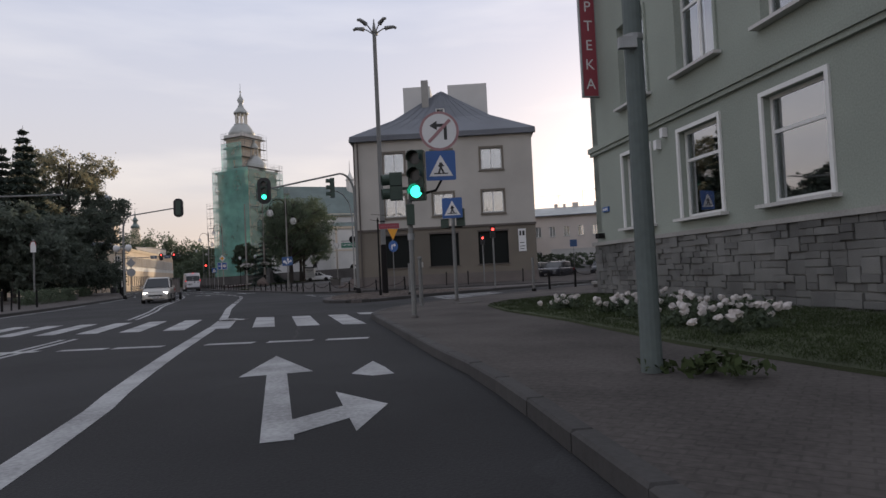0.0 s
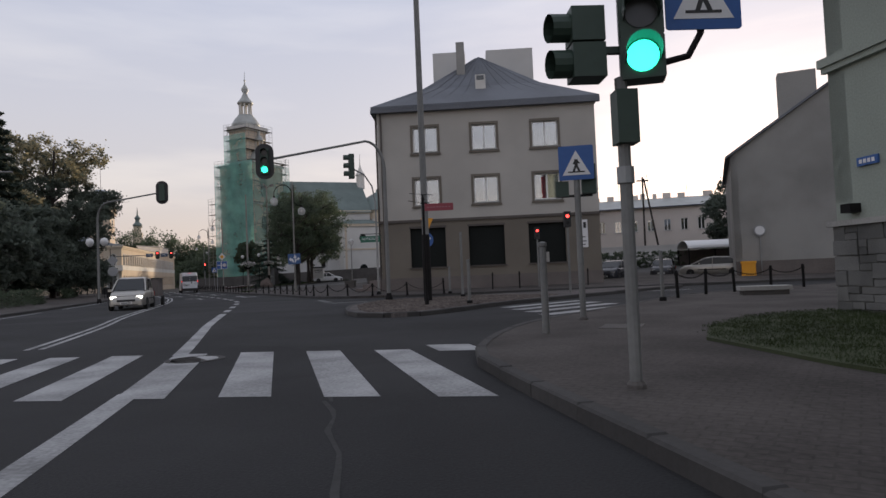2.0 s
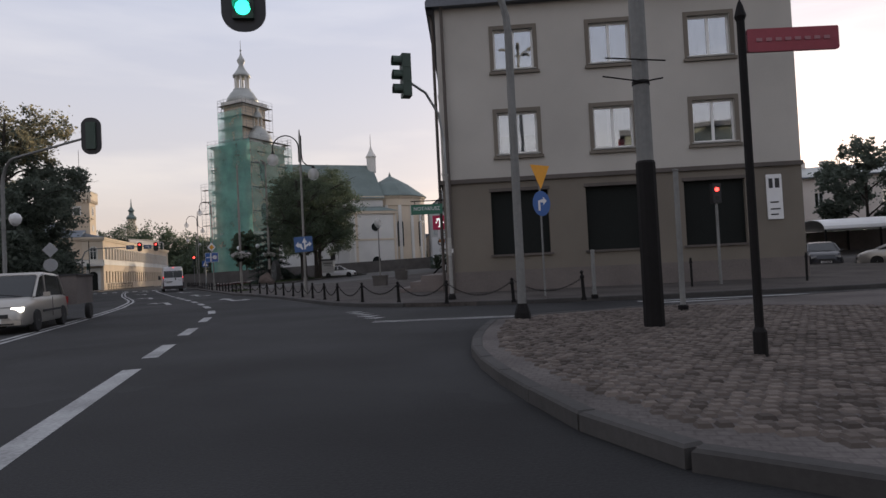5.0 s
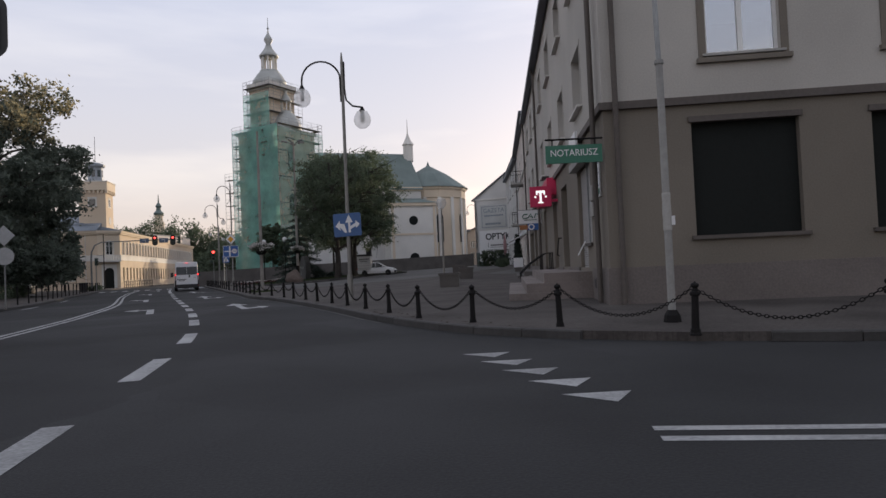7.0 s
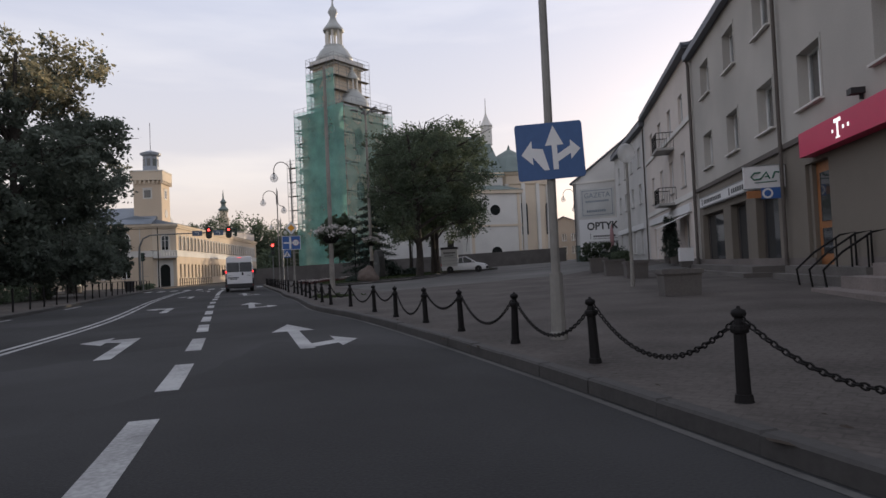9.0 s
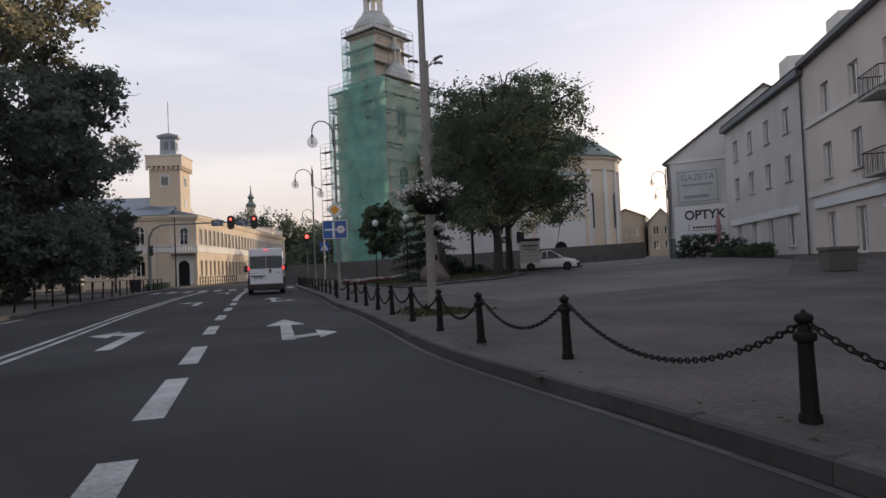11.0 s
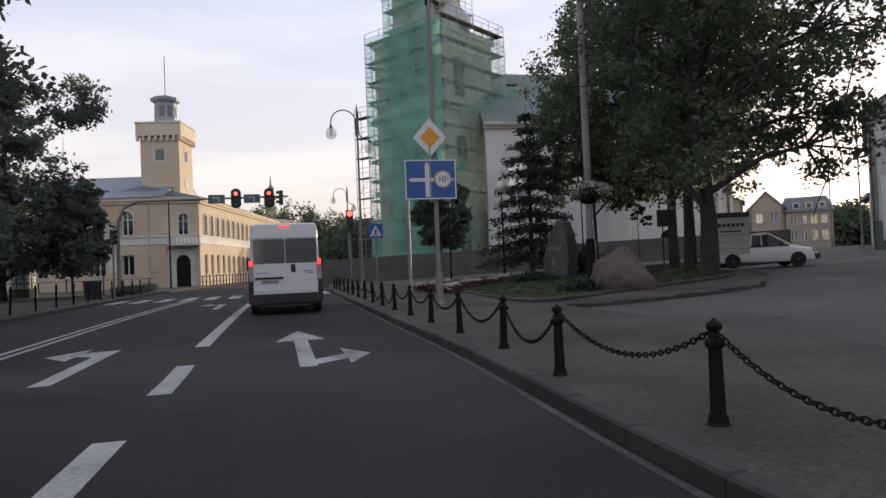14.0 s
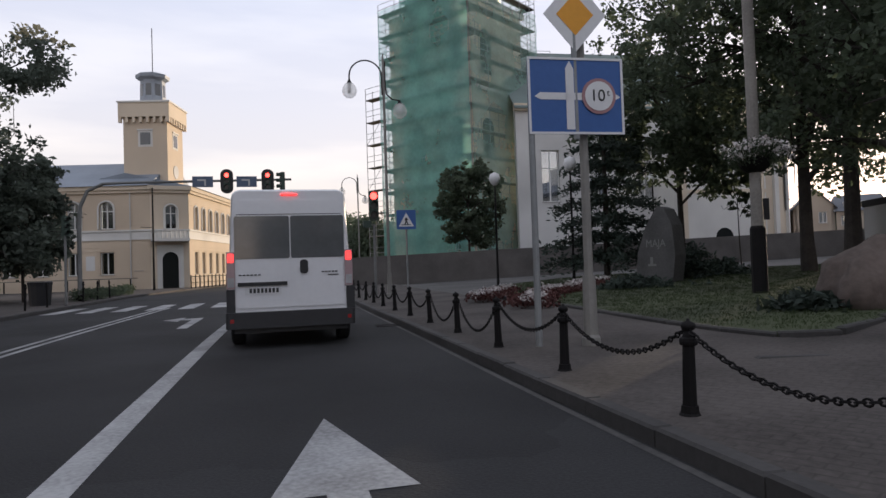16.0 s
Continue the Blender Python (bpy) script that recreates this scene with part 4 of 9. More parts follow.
part("advert_rim", MB().box(1.0, 4.4, -0.064, -0.06, 6.1, 6.16).box(1.0, 4.4, -0.064, -0.06, 8.84, 8.9).box(1.0, 1.06, -0.064, -0.06, 6.16, 8.84).box(4.34, 4.4, -0.064, -0.06, 6.16, 8.84), M["advert_ink"], ad)
ad2 = part("optician_advert", MB().box(0.55, 5.1, -0.05, 0.0, 1.6, 5.7), M["sign_white"], optik, "white painted advert board", m=fmO)
part("gable_band", MB().box(-0.05, 17.0, -0.07, 0.0, 9.75, 9.95), M["plaster_white"], optik, m=fmO)
part("plinth", MB().box(0.0, 1.35, -0.04, 0.0, 0.0, 2.85), M["roof_green"], optik, "teal painted plinth", m=fmO)
part("downpipe", MB().tube([(0.12, -0.1, 0.2), (0.12, -0.1, 9.8)], 0.05, 6), M["trim_dark"], optik, m=fmO)
text_part("GAZETA", 0.8, M["advert_ink"], ad, pose(2.7, -0.07, 8.3), width=2.9)
bars(ad, M["advert_ink"], [(1.4 + 0.22 * k, 1.56 + 0.22 * k, 7.55, 7.75) for k in range(12)] + [(1.5 + 0.24 * k, 1.68 + 0.24 * k, 6.45, 6.7) for k in range(9)], pose(0, -0.066, 0))
text_part("OPTYK", 1.15, M["ink"], ad2, pose(3.15, -0.06, 4.85), width=3.5, bold=0.03)
bars(ad2, M["ink"], [(2.1 + 0.25 * k, 2.28 + 0.25 * k, 3.65, 3.85) for k in range(10)] + [(2.0, 4.9, 3.45, 3.5)] + [(1.75, 1.8, 3.45, 4.1)], pose(0, -0.056, 0))
text_part("BEZPŁATNE BADANIE", 0.42, M["ink"], ad2, pose(3.2, -0.06, 3.02), width=3.3, bold=0.01)
text_part("WZROKU", 0.42, M["ink"], ad2, pose(3.3, -0.06, 2.5), width=1.5, bold=0.01)


# church: two towers under scaffolding, nave, choir and apse
church = thing("church", "pale baroque church with two towers and a green copper roof", "church")
TN, TR, TL = Vector((-43.5, 126.0)), Vector((-39.15, 135.19)), Vector((-52.9, 130.3))
u1, u2 = (TL - TN).normalized(), (TR - TN).normalized()


def quad_prism(o, a, b, z0, z1):
    return MB().prism([tuple(o), tuple(o + b), tuple(o + a + b), tuple(o + a)], z0, z1)


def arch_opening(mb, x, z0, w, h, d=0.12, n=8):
    """A flat arched panel set just proud of a wall, in the wall's frame."""
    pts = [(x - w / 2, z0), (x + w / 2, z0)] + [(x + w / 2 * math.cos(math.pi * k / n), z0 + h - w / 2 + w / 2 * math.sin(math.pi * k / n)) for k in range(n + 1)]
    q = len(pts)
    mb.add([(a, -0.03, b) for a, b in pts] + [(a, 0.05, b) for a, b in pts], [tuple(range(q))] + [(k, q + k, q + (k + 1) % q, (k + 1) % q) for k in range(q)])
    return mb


fmL = frame_at(TL + u2 * 1.4 - u1 * 1.2, TN + u2 * 1.4 + u1 * 1.4)
fmR = frame_at(TN + u1 * 1.4 + u2 * 1.4, TR + u1 * 1.4)
part("tower_block", quad_prism(TN + u1 * 1.4 + u2 * 1.4, u1 * 9.0, u2 * 8.4, 0, 24.5), M["plaster_cream"], church)
for z in (8.6, 16.4, 24.3):
    part("cornice", quad_prism(TN + u1 * 1.1 + u2 * 1.1, u1 * 9.6, u2 * 9.0, z, z + 0.5), M["plaster_white"], church)
# near-black flat panels paint the shade of arched recesses in the towers
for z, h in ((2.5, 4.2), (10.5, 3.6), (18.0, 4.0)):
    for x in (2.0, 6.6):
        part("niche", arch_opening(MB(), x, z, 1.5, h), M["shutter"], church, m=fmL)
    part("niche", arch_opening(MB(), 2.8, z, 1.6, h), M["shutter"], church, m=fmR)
part("main_tower", quad_prism(TN + u1 * 3.4 + u2 * 2.0, u1 * 4.7, u2 * 5.4, 24.5, 31.6), M["plaster_cream"], church)
part("cornice", quad_prism(TN + u1 * 3.1 + u2 * 1.7, u1 * 5.3, u2 * 6.0, 31.5, 32.65), M["plaster_white"], church)
SP = TN + u1 * 6.05 + u2 * 4.6
part("spire", MB().lathe([(2.9, 32.6), (2.8, 33.3), (2.0, 34.6), (1.55, 35.0), (1.6, 35.2)], 12, at=(SP.x, SP.y, 0)), M["roof_pale"], church, smooth=True)
for k in range(8):
    a = math.pi * k / 4 + 0.2
    part("lantern_post", MB().box(-0.14, 0.14, -0.14, 0.14, 35.1, 37.6), M["plaster_white"], church, m=pose(SP.x + 1.15 * math.cos(a), SP.y + 1.15 * math.sin(a), 0, 0, 0, math.degrees(a)))
part("spire_top", MB().lathe([(1.55, 37.5), (1.6, 37.8), (1.2, 38.3), (0.7, 39.0), (0.4, 39.8), (0.75, 40.5), (0.6, 40.9), (0.22, 41.5), (0.07, 42.2), (0.22, 42.45), (0.07, 42.7), (0.04, 44.3)], 12, at=(SP.x, SP.y, 0)), M["roof_pale"], church, smooth=True)
TP = TN + u1 * 3.2 + u2 * 5.2
part("turret", MB().lathe([(2.3, 24.6), (2.5, 25.4), (2.3, 26.3), (1.5, 27.4), (0.95, 27.9), (1.0, 28.05)], 14, at=(TP.x, TP.y, 0)), M["roof_pale"], church, smooth=True)
for k in range(6):
    a = math.pi * k / 3
    part("lantern_post", MB().box(-0.1, 0.1, -0.1, 0.1, 28.0, 29.7), M["plaster_white"], church, m=pose(TP.x + 0.75 * math.cos(a), TP.y + 0.75 * math.sin(a), 0, 0, 0, math.degrees(a)))
part("turret_top", MB().lathe([(1.0, 29.6), (1.05, 29.8), (0.65, 30.5), (0.25, 31.1), (0.4, 31.5), (0.08, 31.9), (0.04, 33.3)], 10, at=(TP.x, TP.y, 0)), M["roof_pale"], church, smooth=True)
nave_p, nave_q = (-40.5, 130.0), (-23.0, 138.2)
fmN = frame_at(nave_p, nave_q)
nops = [(2.2 + 4.4 * k, 3.8 + 4.4 * k, 6.5, 11.0) for k in range(4)]
# grey plaster instead of white puts the tower's shade into the nave wall
part("nave_wall", wall_mesh(19.3, 0, 15.0, nops, 0.6), M["plaster_grey"], church, m=fmN)
for o in nops:
    put_window(church, fmN, *o, style="cross", depth=0.3)
part("nave_cornice", MB().box(-0.2, 19.5, -0.35, 0.0, 14.4, 15.0), M["plaster_cream"], church, m=fmN)
gable_roof(church, nave_p, nave_q, 15.0, 15.0, 21.9, name="nave_roof", m=M["roof_green"])
part("choir", MB().lathe([(6.4, 0), (6.4, 13.2), (6.6, 13.4), (6.6, 14.6), (6.9, 14.9), (6.9, 15.2)], 16, at=(-22.6, 146.0, 0)), M["plaster_cream"], church)
part("choir_roof", MB().lathe([(7.2, 15.2), (7.1, 15.35), (3.5, 18.0), (0.3, 19.8), (0.05, 20.6)], 16, at=(-22.6, 146.0, 0)), M["roof_green"], church)
for k in range(16):
    a = 2 * math.pi * k / 16
    if math.sin(a) < 0.3:
        part("pilaster", MB().box(6.3, 6.6, -0.3, 0.3, 0, 13.4), M["plaster_white"], church, m=pose(-22.6, 146.0, 0, 0, 0, math.degrees(a)))
        if k % 2:
            part("choir_window", arch_opening(MB(), 0, 5.5, 1.2, 5.0), M["glass"], church, m=pose(-22.6, 146.0, 0, 0, 0, math.degrees(a)) @ pose(6.42, 0, 0, 0, 0, 90))
part("ridge_turret", MB().lathe([(0.9, 20.5), (0.9, 23.4), (1.1, 23.6), (0.6, 24.4), (0.25, 25.2), (0.1, 25.8), (0.04, 28.2)], 8, at=(-25.9, 144.3, 0)), M["plaster_white"], church)
cp = Vector((-27.4, 131.6))
cu_, cv_ = Vector((0.905, 0.425)), Vector((-0.425, 0.905))
part("chapel", quad_prism(cp, cu_ * 8.0, cv_ * 6.0, 0, 11.4), M["plaster_white"], church)
part("chapel_cornice", quad_prism(cp - cu_ * 0.3 - cv_ * 0.3, cu_ * 8.6, cv_ * 6.6, 11.4, 11.9), M["plaster_cream"], church)
mb = MB()
a0, a1, a2, a3 = (cp - cu_ * 0.4 - cv_ * 0.4, cp + cu_ * 8.4 - cv_ * 0.4, cp + cu_ * 8.4 + cv_ * 6.0, cp - cu_ * 0.4 + cv_ * 6.0)
mb.add([(*a0, 11.9), (*a1, 11.9), (*a2, 12.2), (*a3, 12.2), (*(cp + cu_ * 2.5 + cv_ * 6.0), 13.6), (*(cp + cu_ * 5.5 + cv_ * 6.0), 13.6)], [(0, 1, 5, 4), (1, 2, 5), (0, 4, 3), (0, 3, 2, 1), (3, 4, 5, 2)])
part("chapel_roof", mb, M["roof_green"], church)
fmCh = frame_at(cp, cp + cu_ * 8.0)
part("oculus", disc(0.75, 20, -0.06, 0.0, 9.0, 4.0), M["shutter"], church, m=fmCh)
part("chapel_band", MB().box(-0.05, 8.05, -0.08, 0.0, 6.6, 6.9), M["plaster_cream"], church, m=fmCh)
for x in (0.3, 7.4):
    part("pilaster", MB().box(x, x + 0.4, -0.1, 0.0, 0, 11.4), M["plaster_cream"], church, m=fmCh)
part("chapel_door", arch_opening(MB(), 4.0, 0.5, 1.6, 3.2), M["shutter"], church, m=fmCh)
tagged(part("churchyard_wall", MB().prism([(-52.0, 113.2), (-51.7, 112.8), (-14.0, 130.0), (-14.2, 130.5)], 0, 2.2, top=lambda x, y: hgt(x, y) + 1.9), M["concrete_dark"]), "low dark stone wall round the churchyard", "wall", kind="structure")

# scaffolding with green netting
sc = thing("scaffolding", "steel scaffolding with decks and green netting round church towers", "scaffolding")


def scaffold_face(p, q, z1, bays, net, net_z, netlabel, levels=None):
    fm = frame_at(p, q)
    w = (Vector(q) - Vector(p)).length
    levels = levels or int(z1 / 2.0)
    mb = MB()
    for i in range(bays + 1):
        x = w * i / bays
        for y in (0.0, 0.9):
            mb.tube([(x, y, 0), (x, y, z1 + 1.0)], 0.03, 4, cap=False)
    for k in range(1, levels + 1):
        z = z1 * k / levels
        for dz in (0.0, 0.55, 1.05):
            mb.tube([(0, 0, z + dz), (w, 0, z + dz)], 0.025, 4, cap=False)
        for i in range(bays):
            if (i + k) % 2:
                mb.tube([(w * i / bays, 0.0, z - z1 / levels), (w * (i + 1) / bays, 0.0, z)], 0.02, 4, cap=False)
    part("tubing", mb, M["metal_grey"], sc, m=fm, kind="stuff")
    for k in range(1, levels + 1):
        z = z1 * k / levels
        part("deck", MB().box(0, w, 0.05, 0.85, z - 0.05, z), M["deck"], sc, m=fm)
    if net:
        nx, nz = bays * 6, levels * 4
        vs, fs = [], []
        for j in range(nz + 1):
            for i in range(nx + 1):
                x, z = w * i / nx, 2.2 + (net_z - 2.2) * j / nz
                vs.append((x, -0.06 - 0.16 * abs(noise.noise(Vector((x * 0.5, z * 0.5, net_z)))) - 0.05 * math.sin(math.pi * ((z / 2.0) % 1.0)), z))
        fs = [(j * (nx + 1) + i, j * (nx + 1) + i + 1, (j + 1) * (nx + 1) + i + 1, (j + 1) * (nx + 1) + i) for j in range(nz) for i in range(nx)]
        part("netting", MB().add(vs, fs), M[net], sc, netlabel, m=fm, smooth=True)


scaffold_face(TL, TN, 24.4, 5, "net", 24.8, "translucent green debris netting")
scaffold_face(TN, TR, 25.0, 4, "net_pale", 24.4, "thin pale green netting")
scaffold_face(TL + u2 * 9, TL, 22.0, 4, None, 0, "")
scaffold_face(TR, TR - u2 * 0.0 + u1 * 6, 25.0, 3, None, 0, "")
o = TN + u1 * 2.6 + u2 * 1.0
scaffold_face(o + u1 * 5.9, o, 31.8, 4, "net", 30.6, "translucent green debris netting")
scaffold_face(o, o + u2 * 7.4, 31.8, 3, None, 0, "")
scaffold_face(o + u1 * 5.9 + u2 * 7.4, o + u1 * 5.9, 31.8, 3, None, 0, "")
o2 = TR - u2 * 0.2
scaffold_face(o2, o2 + Vector((0.905, 0.425)) * 1.5, 20.0, 1, "net_pale", 19.6, "thin pale green netting")
o3 = TL - u2 * 0.0 + u1 * 2.0
scaffold_face(o3, TL, 17.0, 1, None, 0, "")

# town hall with a crenellated corner tower
town_hall = thing("town_hall", "yellow two-storey town hall with a crenellated corner tower", "town hall")
F1, P1, P2 = (-110.0, 109.5), (-71.5, 122.16), (-69.2, 124.3)
SD = Vector((-0.3, 0.954)).normalized()
P3 = (P2[0] + SD.x * 62, P2[1] + SD.y * 62)


def town_face(p, q, xs, ww, row1, row2, z1, matn):
    fm = frame_at(p, q)
    w = (Vector(q) - Vector(p)).length
    ops = [(x - ww / 2, x + ww / 2, *r) for x in xs for r in (row1, row2) if r]
    part("wall", wall_mesh(w, -0.2, z1, ops, 0.5), M[matn], town_hall, m=fm)
    for o in ops:
        ww_, ht = o[1] - o[0], o[3] - o[2]
        wo = put_window(town_hall, fm, *o, style="cross" if o[2] > 3 else "two", depth=0.22, curtain=0.1, glazing="pane_dim")
        if o[2] > 3:
            # round head: corner pieces close the opening above the arch, with a moulding round it
            n, r = 10, ww_ / 2
            arc = [(r - r * math.cos(math.pi * k / n), ht - r + r * math.sin(math.pi * k / n)) for k in range(n + 1)]
            mb = MB()
            for (xa, za), (xb, zb) in zip(arc, arc[1:]):
                mb.add([(xa, -0.22, za), (xb, -0.22, zb), (xb, -0.22, ht), (xa, -0.22, ht), (xa, -0.02, za), (xb, -0.02, zb)], [(0, 1, 2, 3), (0, 4, 5, 1)])
            part("arch_head", mb, M[matn], wo)
            ring = [(-0.08, -0.26, 0.0), (-0.08, -0.26, ht - r)] + [(r - (r + 0.08) * math.cos(math.pi * k / n), -0.26, ht - r + (r + 0.08) * math.sin(math.pi * k / n)) for k in range(1, n)] + [(ww_ + 0.08, -0.26, ht - r), (ww_ + 0.08, -0.26, 0.0)]
            part("arch_moulding", MB().tube(ring, 0.085, 6), M["plaster_white"], wo)
    part("belt", MB().box(-0.05, w + 0.05, -0.12, 0.0, 5.16, 5.3).box(-0.05, w + 0.05, -0.08, 0.0, 4.42, 4.54), M["plaster_white"], town_hall, m=fm)
    part("pale_band", MB().box(0, w, -0.03, 0.0, 4.54, 5.16), M["plaster_white"], town_hall, m=fm)
    for k in range(20):
        za = 0.55 + 0.36 * k + (0.79 if k > 9 else 0.0)
        zb = za + 0.33
        if zb < z1 - 0.6 and (zb < 4.42 or za > 5.3):
            cuts = [(o[0] - 0.17, o[1] + 0.17, max(za, o[2] - 0.1), min(zb, o[3] + 0.18)) for o in ops if o[2] - 0.1 < zb and o[3] + 0.18 > za]
            part("rustic_course", wall_mesh(w, za, zb, cuts, 0.022), M[matn], town_hall, m=fm @ pose(0, -0.022, 0))
    part("cornice", MB().box(-0.2, w + 0.2, -0.35, 0.0, z1 - 0.35, z1).box(-0.1, w + 0.1, -0.2, 0.0, z1 - 0.6, z1 - 0.35), M["plaster_cream"], town_hall, m=fm)
    return fm, w


fw = math.hypot(P1[0] - F1[0], P1[1] - F1[1])
fmT, _ = town_face(F1, P1, [fw - 3.72 - 2.77 * k for k in range(13)], 1.2, (1.45, 3.4), (5.42, 7.76), 9.1, "plaster_yellow")
fmD, dw = town_face(P1, P2, [1.68], 0.95, None, (5.32, 7.42), 9.1, "plaster_cream")
fmW, _ = town_face(P2, P3, [1.8 + 1.97 * k for k in range(30)], 0.85, (1.3, 3.3), (5.4, 7.45), 9.1, "plaster_yellow")
part("wall", wall_mesh(62, -0.2, 9.1, []), M["plaster_yellow"], town_hall, m=frame_at(P3, (P3[0] - 12, P3[1] - 4)))
part("entrance", MB().box(0.5, 2.65, -0.1, 0.0, 0, 3.9), M["plaster_white"], town_hall, m=fmD)
part("door", arch_opening(MB(), 1.57, 0.1, 1.3, 3.2), M["shutter"], town_hall, m=fmD @ pose(0, -0.1, 0))
bl = part("balcony", MB().box(0.05, 3.1, -1.2, 0.0, 4.2, 4.45), M["plaster_white"], town_hall, m=fmD)
part("balustrade", MB().box(0.05, 3.1, -1.2, -1.08, 5.1, 5.22).box(0.05, 0.17, -1.08, 0, 5.1, 5.22).box(2.98, 3.1, -1.08, 0, 5.1, 5.22), M["plaster_white"], bl)
for k in range(9):
    part("baluster", MB().lathe([(0.05, 4.45), (0.09, 4.7), (0.05, 5.1)], 6), M["plaster_white"], bl, m=pose(0.13 + 0.36 * k, -1.14, 0))
# roof
mb = MB()
n1 = Vector((P1[0] - F1[0], P1[1] - F1[1])).normalized()
n2 = Vector((-n1.y, n1.x))
q0, q1 = Vector(F1) - n2 * 0.5, Vector(P1) - n2 * 0.5
r0, r1 = q0 + n2 * 6.5, q1 + n2 * 6.5
b0, b1 = q0 + n2 * 13.5, q1 + n2 * 13.5
mb.add([(*q0, 9.1), (*q1, 9.1), (*r1, 12.1), (*r0, 12.1), (*b1, 9.1), (*b0, 9.1)], [(0, 1, 2, 3), (3, 2, 4, 5), (1, 4, 2), (0, 3, 5), (0, 5, 4, 1)])
part("front_roof", mb, M["roof_blue"], town_hall)
mb = MB()
sn = Vector((-SD.y, SD.x))
q0, q1 = Vector(P2) - sn * 0.5, Vector(P3) - sn * 0.5
r0, r1 = q0 + sn * 6, q1 + sn * 6
b0, b1 = q0 + sn * 12.5, q1 + sn * 12.5
mb.add([(*q0, 9.1), (*q1, 9.1), (*r1, 10.5), (*r0, 10.5), (*b1, 9.1), (*b0, 9.1)], [(0, 1, 2, 3), (3, 2, 4, 5), (1, 4, 2), (0, 3, 5), (0, 5, 4, 1)])
part("side_roof", mb, M["roof_blue"], town_hall)
part("wall_panel", MB().box(35.05, 35.8, -0.045, 0.0, 1.85, 3.1), M["plaster_grey"], town_hall, "grey notice panel", m=fmT)
part("downpipe", MB().tube([(38.87, -0.1, 0.1), (38.87, -0.1, 8.7)], 0.05, 6), M["plaster_grey"], town_hall, m=fmT)
put_window(town_hall, fmT, 39.2, 39.85, 1.75, 3.35, style="plain", depth=0.02, curtain=0.0, glazing="pane_dim")
wr = thing("fence", "low brown handrail on posts along the town hall front", "fence")
for k in range(9):
    part("post", MB().box(fw - 22.0 + 2.6 * k - 0.04, fw - 22.0 + 2.6 * k + 0.04, -1.34, -1.26, 0.05, 1.05), M["metal_dark"], wr, m=fmT)
part("rail", MB().box(fw - 22.2, fw - 0.6, -1.36, -1.24, 1.05, 1.14), M["deck"], wr, m=fmT)
# tower: square shaft along the facades, corbelled parapet, lantern
TO = Vector((-73.45, 124.1))
tm = Matrix(((n1.x, n2.x, 0, TO.x - n1.x * 1.95), (n1.y, n2.y, 0, TO.y - n1.y * 1.95), (0, 0, 1, 0), (0, 0, 0, 1)))
part("tower_shaft", MB().box(0, 3.9, 0, 3.9, 8.5, 15.6), M["plaster_yellow"], town_hall, m=tm)
part("tower_parapet", MB().box(-0.32, 4.22, -0.32, 4.22, 15.7, 17.0), M["plaster_cream"], town_hall, m=tm)
part("parapet_coping", MB().box(-0.4, 4.3, -0.4, 4.3, 17.0, 17.15), M["plaster_white"], town_hall, m=tm)
for k in range(8):
    x = -0.2 + 0.615 * k
    part("corbel", MB().box(x - 0.12, x + 0.12, -0.3, 0.0, 15.2, 15.7), M["plaster_cream"], town_hall, m=tm)
    part("corbel", MB().box(3.9, 4.2, x - 0.12, x + 0.12, 15.2, 15.7), M["plaster_cream"], town_hall, m=tm)
for z0, z1 in ((13.2, 14.3),):
    part("tower_window", MB().box(1.5, 2.4, -0.04, 0.02, z0, z1), M["glass"], town_hall, m=tm)
    part("tower_window_surround", MB().box(1.3, 2.6, -0.02, 0.0, z0 - 0.2, z1 + 0.2), M["plaster_white"], town_hall, m=tm)
    part("tower_hood", MB().box(1.25, 2.65, -0.1, 0.0, z1 + 0.2, z1 + 0.32), M["plaster_white"], town_hall, m=tm)
    part("tower_window", MB().box(3.88, 3.94, 1.5, 2.4, z0, z1), M["glass"], town_hall, m=tm)
    part("tower_window_surround", MB().box(3.9, 3.92, 1.3, 2.6, z0 - 0.2, z1 + 0.2), M["plaster_white"], town_hall, m=tm)
    part("tower_hood", MB().box(3.9, 4.0, 1.25, 2.65, z1 + 0.2, z1 + 0.32), M["plaster_white"], town_hall, m=tm)
part("clock_face", disc(0.62, 20, 0, 0.05, 0, 0), M["plaster_grey"], town_hall, m=tm @ pose(3.95, 1.95, 10.9, 0, 0, 90))
ln = part("lantern", MB().lathe([(1.15, 17.0), (1.08, 19.5), (1.45, 19.7), (1.5, 20.0), (0.8, 20.25), (0.1, 20.45)], 8), M["lantern_blue"], town_hall, m=tm @ pose(1.95, 1.95, 0, 0, 0, 22.5))
for k in range(8):
    part("lantern_window", MB().box(-0.25, 0.25, -0.02, 0.02, 18.0, 19.1), M["glass"], ln, m=pose(1.03 * math.cos(math.pi * k / 4 + 0.3927), 1.03 * math.sin(math.pi * k / 4 + 0.3927), 0, 0, 0, 45 * k + 22.5 + 90))
part("mast", MB().tube([(1.95, 1.95, 20.3), (1.95, 1.95, 24.6)], 0.04, 6), M["metal_dark"], town_hall, m=tm)
fm_f = frame_at((-66.0, 120.2), (-71.0, 137.0))
tf = thing("fence", "low steel railing before the town hall", "fence")
for k in range(17):
    part("post", MB().box(k - 0.04, k + 0.04, -0.04, 0.04, 0.1, 1.2), M["metal_dark"], tf, m=fm_f)
part("rail", MB().box(0, 16, -0.03, 0.03, 1.05, 1.12).box(0, 16, -0.03, 0.03, 0.55, 0.6), M["metal_dark"], tf, m=fm_f)
